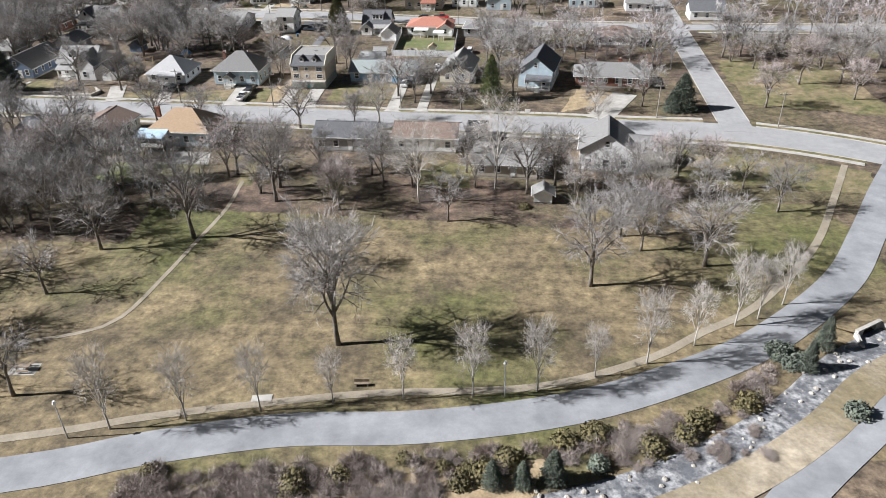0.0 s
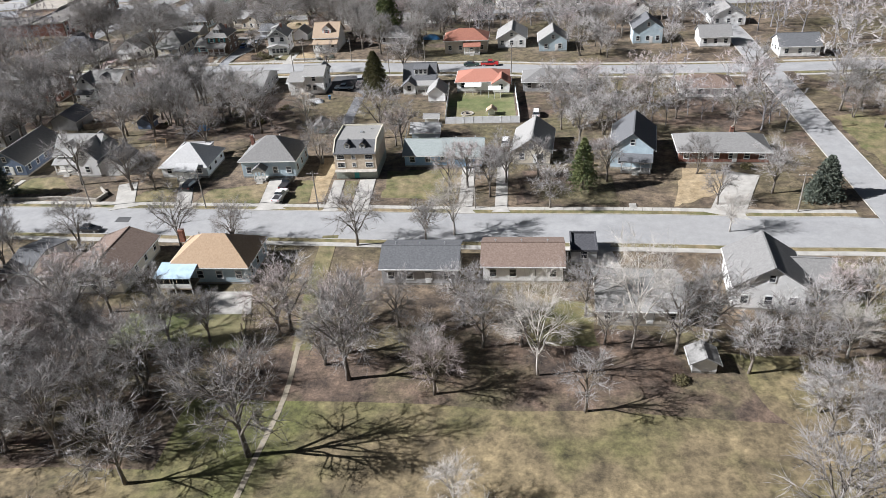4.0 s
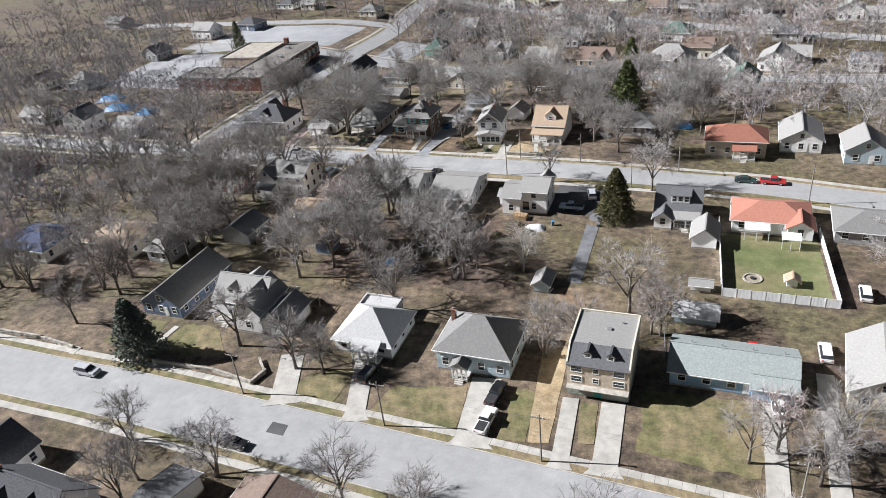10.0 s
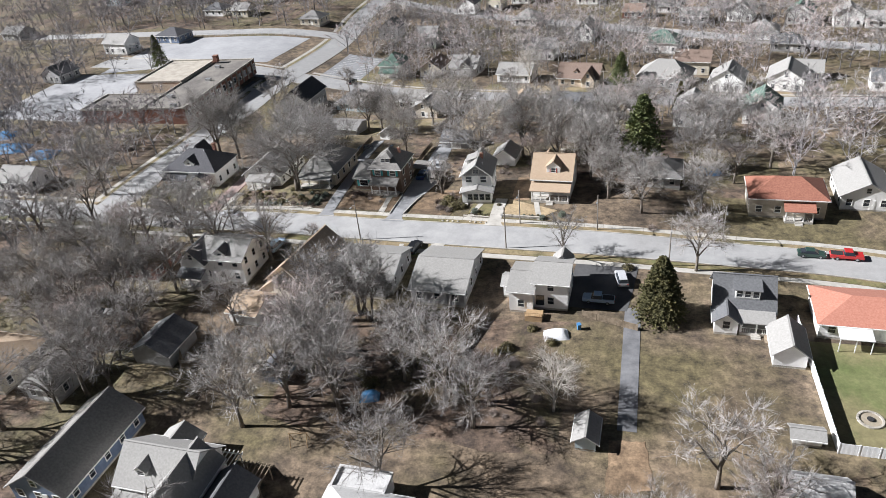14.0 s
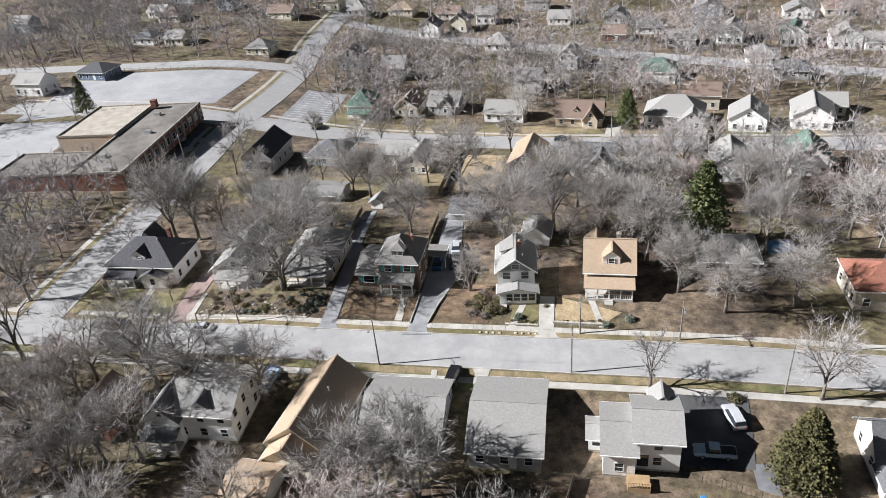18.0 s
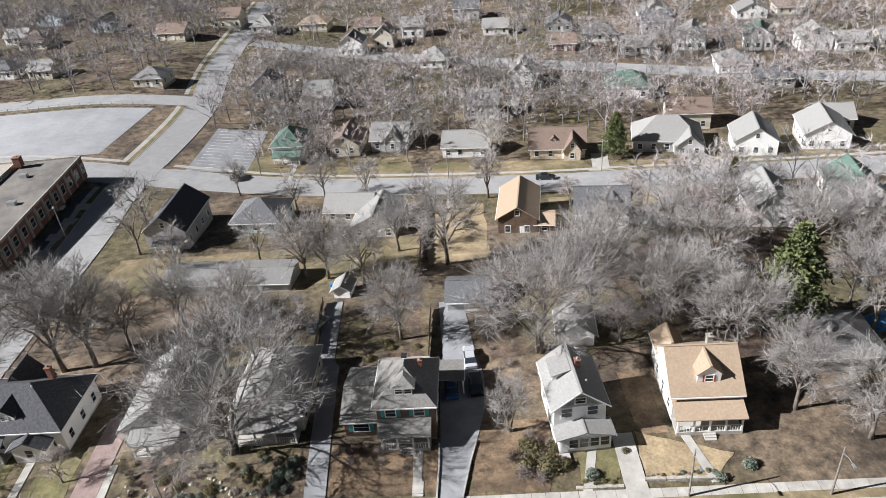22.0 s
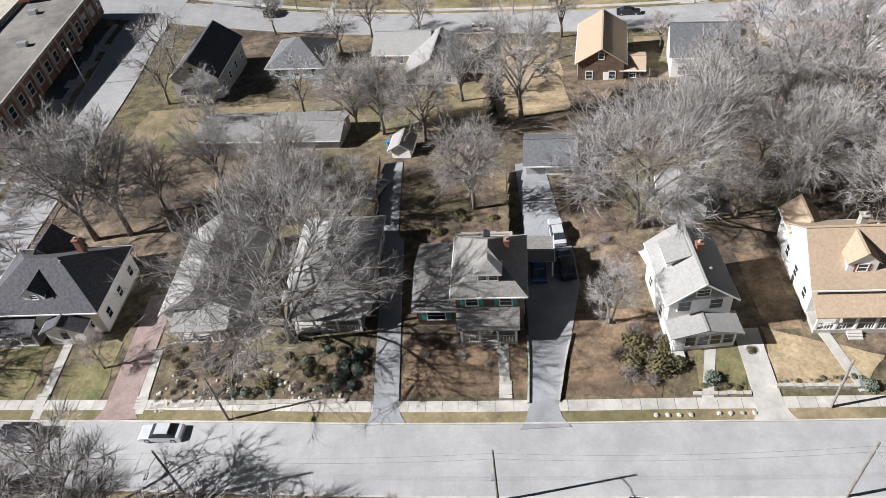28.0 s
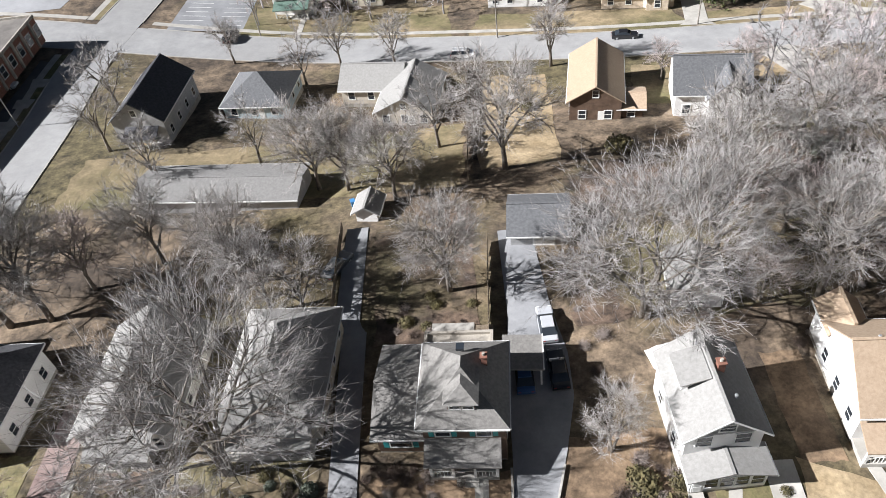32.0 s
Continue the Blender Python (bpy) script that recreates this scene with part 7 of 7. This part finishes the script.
    ob.matrix_basis = pose(x, y, height(x, y) + s * 0.25, 0, 0, r_.uniform(0, 360)) @ Matrix.Diagonal((s, s * r_.uniform(0.7, 1), s * 0.7, 1))
    tagged(ob, "rough pale limestone boulder", "boulder", "rocks")


for k in range(60):
    t_ = r_.random()
    p_ = smoothed(CREEK, 2.0)
    q_ = p_[int(t_ * (len(p_) - 1))]
    rock(q_.x + r_.uniform(-2.2, 2.2), q_.y + r_.uniform(-2.2, 2.2), r_.uniform(0.12, 0.42))
for k in range(42):
    rock(r_.uniform(-140, -119.5), r_.uniform(267.2, 271.5), r_.uniform(0.14, 0.32))
for k in range(8):
    rock(-88 + k * 1.1 + (1.6 if k > 3 else 0), 262.6 - k * 0.05, 0.32)

# ---- thicket between the park drive and the creek ----
rt = random.Random(41)
THICKET = smoothed([(-32, 50.2), (-20, 51.2), (-6, 53.2), (8, 55.4), (18, 58), (28, 62), (34.4, 66.5), (38, 70)], 1.0)
tangle = []
for k in range(150):
    p_ = THICKET[rt.randrange(len(THICKET))]
    tangle.append((p_.x + rt.uniform(-1.6, 1.6), p_.y + rt.uniform(-1.9, 1.9), rt.uniform(1.0, 2.0), ("bare", "bare", "dark", "bare")[k % 4] if k % 9 else "brown"))
thicket(tangle, "tangled leafless shrubs beside the park drive")
for k in range(7):
    bush(41.0 + rt.uniform(-1.5, 1.5), 73.0 + rt.uniform(-2, 2), rt.uniform(0.9, 1.5), "green", 1.2)

# ---- front yards along the middle street ----
ry = random.Random(77)
for k in range(46):
    bush(ry.uniform(-140.5, -118.6), ry.uniform(267.6, 273.5), ry.uniform(0.3, 0.75), ("brown", "green", "dark", "bare", "dark")[k % 5], 0.9)
for k in range(12):
    bush(ry.uniform(-120.6, -117.6), ry.uniform(267.4, 272.8), ry.uniform(0.5, 1.0), ("green", "dark")[k % 2], 1.1)
for k in range(15):
    bush(-113 + k * 0.62, ry.uniform(272.2, 274.4), ry.uniform(0.7, 1.25), "dark", 0.85)
for k in range(20):
    bush(ry.uniform(-90.2, -84.6), ry.uniform(265.6, 272.5), ry.uniform(0.6, 1.3), ("brown", "dark", "dark", "bare")[k % 4], 1.0)
for k in range(9):
    bush(-83.2 + k * 0.55, 265.4 + ry.uniform(-0.3, 0.3), ry.uniform(0.3, 0.5), ("dark", "brown")[k % 2], 0.9)
for k in range(6):
    bush(-83.0 + k * 0.9, 271.6 + ry.uniform(-0.3, 0.3), ry.uniform(0.3, 0.55), ("brown", "green")[k % 2], 0.9)
for k in range(14):
    bush(-75.2 + k * 0.6, 265.5 + ry.uniform(-0.3, 0.3), ry.uniform(0.25, 0.45), ("brown", "green", "bare")[k % 3], 0.8)
for k in range(16):
    bush(ry.uniform(-112, -102), ry.uniform(288, 296), ry.uniform(0.5, 1.1), ("brown", "dark", "bare")[k % 3], 0.8)
thicket([(ry.uniform(-92, -60), ry.uniform(283, 300), ry.uniform(0.7, 1.5), ("bare", "dark", "bare")[k % 3]) for k in range(30)], "leafless undergrowth behind the houses")
for k in range(30):
    rock(ry.uniform(-141, -118), ry.uniform(266.6, 269), ry.uniform(0.14, 0.3))

thicket([(ry.uniform(-140.5, -119), ry.uniform(267.6, 276), ry.uniform(0.45, 1.1), ("bare", "dark", "brown", "bare", "dark")[k % 5]) for k in range(60)], "winter shrubs and dry stalks in the rock garden")
for x, y, r0, k_ in ((-89.6, 267.4, 1.7, "bare"), (-87.6, 266.6, 1.5, "bare"), (-90.4, 270.0, 1.6, "dark"), (-88.2, 273.4, 1.6, "bare"), (-86.0, 274.6, 1.3, "dark"), (-84.6, 272.8, 1.0, "bare"), (-110.6, 273.6, 1.3, "dark"), (-107.2, 273.0, 1.4, "bare"), (-104.6, 273.8, 1.2, "dark")):
    bush(x, y, r0, k_, 1.0)

# ---- trees ----
tree(-15.9, 74, 20, "big", 0.8, " in the park")
for x, y, h_ in ((-45.2, 101, 17), (-59, 96.8, 12.5), (18.3, 89, 15), (36, 95, 13.5), (-35, 114.6, 16), (-77, 122, 17), (10.2, 119, 13), (15.5, 121.6, 13), (26, 113.9, 10), (52.7, 113, 10), (39, 166, 11)):
    tree(x, y, h_, "broad")
for x, y, h_ in ((-61, 84, 10), (0.8, 121.3, 8), (-3.5, 108, 10), (-45.6, 125.8, 14), (-53.2, 62.7, 11), (49.5, 122, 8), (-142.6, 181, 11), (-105.8, 180.5, 14), (-23.1, 170.2, 10.5), (-40.7, 201, 15), (-35.2, 195.5, 12), (-62.4, 250.4, 10.5), (-158.2, 333, 12.5), (-143, 254.2, 15), (-150.5, 250.4, 15)):
    tree(x, y, h_, "open")
for x, y, h_ in ((4.5, 120.3, 19), (-9, 115, 17)):
    tree(x, y, h_, "sycamore", 1.0)
for x, y, h_ in ((32.5, 117.5, 10), (-19.7, 93, 8), (27, 152, 8.5), (-21.7, 153.4, 12), (-61.4, 211.6, 11), (-84, 374, 14)):
    tree(x, y, h_, "pale", 1.35)
for x, y, h_ in ((-109.9, 156.4, 10), (-92.8, 153, 11), (-96.8, 214.9, 17), (-102.7, 229.0, 16), (-96.8, 231.6, 16)):
    tree(x, y, h_, "split", 1.1)
tree(-113.1, 252.0, 5.5, "red", 1.0, " beside the street")
for x, y, h_ in ((-147, 322, 12), (-133, 327, 11), (-106, 327, 12), (-161, 346, 13), (-166.5, 308, 13), (-129.5, 351.5, 11)):
    tree(x, y, h_, "open", 1.0, " in a back yard")
for x, y, h_ in ((-139, 248.6, 16), (-131, 246.0, 16), (-120.5, 246.6, 13)):
    tree(x, y, h_, "broad", 1.1, " beside the street")
for x, y, h_ in ((-145.1, 255.6, 13), (-167.0, 255.2, 17), (-178, 251, 15)):
    tree(x, y, h_, "open", 1.05, " beside the street")
# Unseen trees added to the west so that their shade reaches the lawn.
for x, y, h_ in ((-73, 73, 14), (-80, 88, 15), (-72, 60, 13), (-80, 103, 15), (-90, 80, 15)):
    tree(x, y, h_, "broad", 1.15, " at the park edge")
tree(-84.3, 290, 18.5, "spreading", 1.0, " behind the houses")
tree(-90.6, 274.6, 9.5, "small", 1.0, " on russet grass")
for x, y, h_ in ((-157.5, 296, 20), (-152.8, 296.5, 18.5), (-104.8, 296.3, 13.5), (-122.9, 318.7, 14), (-118.7, 318, 13), (-111.9, 314.6, 14), (-141.3, 305.2, 13), (-96.8, 319.6, 18), (-130, 300, 14), (-75, 297, 18), (-66, 291, 16), (-58, 284, 15.5), (-70, 309, 16), (-47.6, 268.4, 13.5), (-54, 274, 13), (-36.8, 270.6, 13)):
    tree(x, y, h_, "big", 0.95, " in a back yard")
tree(-126.5, 275.2, 19.0, "spreading", 1.12, " spreading over two houses")
for x, y, h_ in ((-72.8, 152.4, 11), (-61.8, 150.8, 10), (-39.1, 150.6, 12), (-105.5, 203, 15), (-82, 195.4, 14), (-84.2, 215.2, 12), (-129.7, 206.9, 14), (-107.8, 208.8, 14), (-118, 225.8, 11), (-139.5, 212, 13), (-144.6, 230.0, 16), (-158.9, 229, 15)):
    tree(x, y, h_, "broad", 1.0, " behind the houses")
for x, y, h_ in ((-163, 214.5, 14), (-39.5, 249.0, 13), (-177.6, 273.0, 16), (-124.3, 359, 11), (-176.3, 235.8, 19), (-205.3, 229.5, 18)):
    tree(x, y, h_, "broad", 0.95, " in a back yard")
for x, y, h_ in ((-92.5, 176.5, 13), (-87.3, 176.2, 10), (-26.6, 150, 10), (-114, 357, 11), (-144.6, 362.0, 10), (-165.2, 246, 16), (-237.7, 275.6, 17), (-27, 323.5, 13), (-86.7, 350.2, 13)):
    tree(x, y, h_, "tall")
for x, y, h_ in ((-35.8, 120.4, 15), (-47.0, 124.6, 12), (-22.9, 111.5, 11), (-70.6, 211.5, 8.5), (-151, 256.4, 8), (-70.3, 341, 7.5), (-72, 291, 8), (-148, 273, 6), (-66, 301, 10), (-133, 413, 10)):
    tree(x, y, h_, "red")
for i, (x, y) in enumerate(((-38.9, 57.8), (-30.7, 59.5), (-22.6, 61.4), (-14.4, 63), (-6.2, 64), (1.9, 64.8), (9.5, 66.2), (16.6, 69), (23.3, 71.7), (30, 75.6), (36.3, 80), (39.8, 81.7), (44.2, 85.2))):
    tree(x, y, (12.4, 11.4, 10.8, 8.8, 10.6, 12.0, 11.6, 8.8, 12.4, 10.4, 12.8, 11.0, 10.8)[i], "pale", 0.68, " beside the park footpath", "young trees along the footpath")
evergreen(-122.2, 174.6, 12, "spruce", 1.35)
evergreen(-46.4, 235, 11.5, "cedar", 1.25)
evergreen(-47.6, 291, 17, "pine", 1.0)
evergreen(-37.5, 338.4, 9, "cedar", 0.75)
evergreen(-53.9, 369.0, 11.5, "pine", 1.0)
evergreen(3.5, 170, 11, "pine", 0.85)
evergreen(47.6, 163.7, 8.5, "spruce", 1.5)
evergreen(45.0, 162.4, 5.0, "spruce", 1.5)
evergreen(-224.9, 375.6, 13, "pine", 0.8)
evergreen(42.5, 71.4, 4.5, "spruce", 1.0)
evergreen(46.0, 75.6, 5.0, "spruce", 1.0)
for x, y, h_ in ((4.2, 51.8, 3.6), (7.3, 52.0, 3.4), (10.4, 52.6, 4.4)):
    evergreen(x, y, h_, "spruce", 1.2)
for x, y, r0, k_ in ((15.3, 54.8, 1.3, "green"), (1.0, 52.0, 1.5, "brown"), (45.2, 63.8, 1.6, "green"), (37.4, 68.8, 1.2, "bare"), (18.7, 58.2, 1.4, "bare"), (-81.6, 266.4, 0.9, "green"), (-86.4, 268.4, 1.7, "brown"), (-88.4, 271, 1.6, "brown"), (-85.6, 271.6, 1.5, "bare"), (-76.8, 269.6, 0.6, "brown"),
                     (-131.8, 268.4, 0.7, "green"), (-130.4, 268.2, 0.7, "green"), (-129.2, 268.4, 0.6, "green"), (-119.8, 270.8, 1.0, "green"), (-120.6, 268.4, 0.7, "green"), (-80.6, 322, 2.2, "brown"), (-92, 336, 1.4, "brown"), (38, 177.6, 1.5, "brown"), (-46, 262, 1.6, "bare"), (-111, 271.8, 1.0, "bare"),
                     (-107, 271.2, 1.0, "bare"), (-104, 270, 0.8, "bare"), (9.6, 113.4, 1.2, "brown"), (-51, 248.6, 1.2, "brown"), (-55, 316, 2, "green"), (-67, 264.4, 0.8, "green"), (-63, 266, 0.9, "green")):
    bush(x, y, r0, k_, 1.2 if k_ == "green" else 0.85)
thicket([(r_.uniform(-34, 0), r_.uniform(47.2, 51.2), r_.uniform(1.2, 2.1), "bare") for k in range(110)], "dense bare shrubs along the park edge")
thicket([(r_.uniform(15, 34), 52 + r_.uniform(2.5, 7.5) + (k % 8) * 0.4, r_.uniform(0.7, 1.5), "bare") for k in range(40)], "bare shrubs on the creek bank")
thicket([(r_.uniform(-100, -62), r_.uniform(206, 230), r_.uniform(0.8, 1.7), "bare" if k % 3 else "brown") for k in range(34)], "undergrowth among the trees behind the houses")


def clear_of(x, y, margin=1.0):
    for line, half, _ in RUNS:
        for p in line:
            if abs(p.x - x) < 9 and abs(p.y - y) < 9 and (p.x - x) ** 2 + (p.y - y) ** 2 < (half + margin + 1.5) ** 2:
                return False
    return all((hx - x) ** 2 + (hy - y) ** 2 > r * r for hx, hy, r in HOUSES)


PLACED = [(-75, 297), (-66, 290), (-58, 284), (-70, 308), (-84.3, 288), (-54, 274)]


def spread(x0, x1, y0, y1, n, lo, hi, seed, gap=3.2):
    """Seeded random spots, clear of streets and houses."""
    r = random.Random(seed)
    out = []
    for k in range(n * 10):
        if len(out) >= n:
            break
        x, y = r.uniform(x0, x1), r.uniform(y0, y1)
        if clear_of(x, y) and all((x - a) ** 2 + (y - b) ** 2 > gap * gap for a, b in PLACED):
            PLACED.append((x, y))
            out.append((x, y, r.uniform(lo, hi), r.uniform(0, 6.28)))
    return out


mixed = ("broad", "broad", "tall", "broad", "split", "red")
for i, (x, y, h_, t_) in enumerate(spread(-104, -62, 207, 231, 11, 11, 16, 1) + spread(-172, -130, 188, 246, 24, 11, 16, 2) + spread(0, 56, 190, 226, 15, 9, 13, 31) + spread(-20, 30, 158, 178, 9, 8, 12, 32) + spread(-150, -118, 292, 312, 4, 9, 13, 5) + spread(-62, -20, 284, 322, 20, 9, 15, 6)
                                   + spread(-100, -56, 100, 131, 19, 9, 15, 11) + spread(-40, 40, 112, 133, 10, 8, 12, 13) + spread(20, 60, 96, 130, 9, 7, 11, 14) + spread(-150, -96, 120, 150, 10, 8, 12, 15) + spread(66, 128, 158, 215, 24, 10, 15, 41) + spread(-106, -68, 104, 150, 12, 9, 14, 43) + spread(10, 60, 256, 312, 16, 8, 13, 44) + spread(-60, -24, 322, 345, 6, 9, 12, 45) + spread(-56, -20, 186, 196, 3, 9, 12, 42)):
    tree(x, y, h_, mixed[i % 6], 1.0, " among others")
FAR_WEST = (spread(-330, -172, 176, 258, 190, 11, 17, 3) + spread(-330, -182, 276, 318, 90, 11, 16, 4) + spread(-330, -252, 320, 420, 70, 11, 16, 16) + spread(-410, -330, 230, 500, 80, 11, 17, 21) + spread(-340, -180, 432, 580, 250, 11, 17, 22) + spread(-262, -222, 326, 372, 8, 10, 14, 23))
far_wood("far_woods", [p for i, p in enumerate(FAR_WEST) if i % 3], "bare winter woods between distant houses", "twig_far")
far_wood("far_woods", FAR_WEST[::3], "grey-mauve bare trees between distant houses", "twig_mauve")
FAR_NORTH = (spread(-165, 70, 384, 452, 270, 10, 15, 7) + spread(-180, 130, 440, 600, 370, 11, 16, 8) + spread(66, 150, 215, 400, 120, 11, 17, 9) + spread(-18, 58, 276, 345, 60, 9, 14, 10) + spread(-165, -100, 60, 118, 36, 10, 15, 12) + spread(8, 56, 195, 232, 22, 8, 13, 17) + spread(-165, -100, 378, 384, 6, 9, 12, 18) + spread(-60, 20, 312, 345, 26, 9, 14, 19) + spread(-182, -164, 274, 300, 5, 10, 14, 20))
for k_, (mat_, label_) in enumerate((("twig_mauve", "grey-mauve bare trees between distant houses"), ("twig", "grey bare trees between distant houses"), ("twig_red", "reddish bare trees between distant houses"), ("twig_bright", "pale bare trees between distant houses"))):
    far_wood("far_woods", FAR_NORTH[k_::4], label_, mat_)


# ---- pavement slabs ----
def paving(pts, off, x0, x1, half=0.65, step=1.6):
    """Concrete slabs with open joints along a pavement."""
    line = [p for p in smoothed(pts, 0.4) if x0 < p.x < x1]
    base = strip("pavement", [(p.x, p.y) for p in line[::8]], off - half, off + half, 0.092, MAT["joint"], label="concrete slab pavement beside the street")
    run, a = 0.0, 0
    for i in range(1, len(line)):
        run += (line[i] - line[i - 1]).length
        if run < step:
            continue
        d = (line[i] - line[a]).normalized()
        n, g = Vector((-d.y, d.x, 0)), Geo()
        q = []
        for p, o in ((line[a] + d * 0.025, off - half), (line[i] - d * 0.025, off - half), (line[i] - d * 0.025, off + half), (line[a] + d * 0.025, off + half)):
            x, y = settle(*(p + n * o).xy)
            q.append((x, y, height(x, y) + 0.108 + 0.005 * math.sin(i * 1.7)))
        part("slab", g.slab(q, 0.06), MAT["slab"], base)
        run, a = 0.0, i


paving(STREET_C, 5.9, -164, -30)
paving(STREET_B, 7.4, -160, 20)
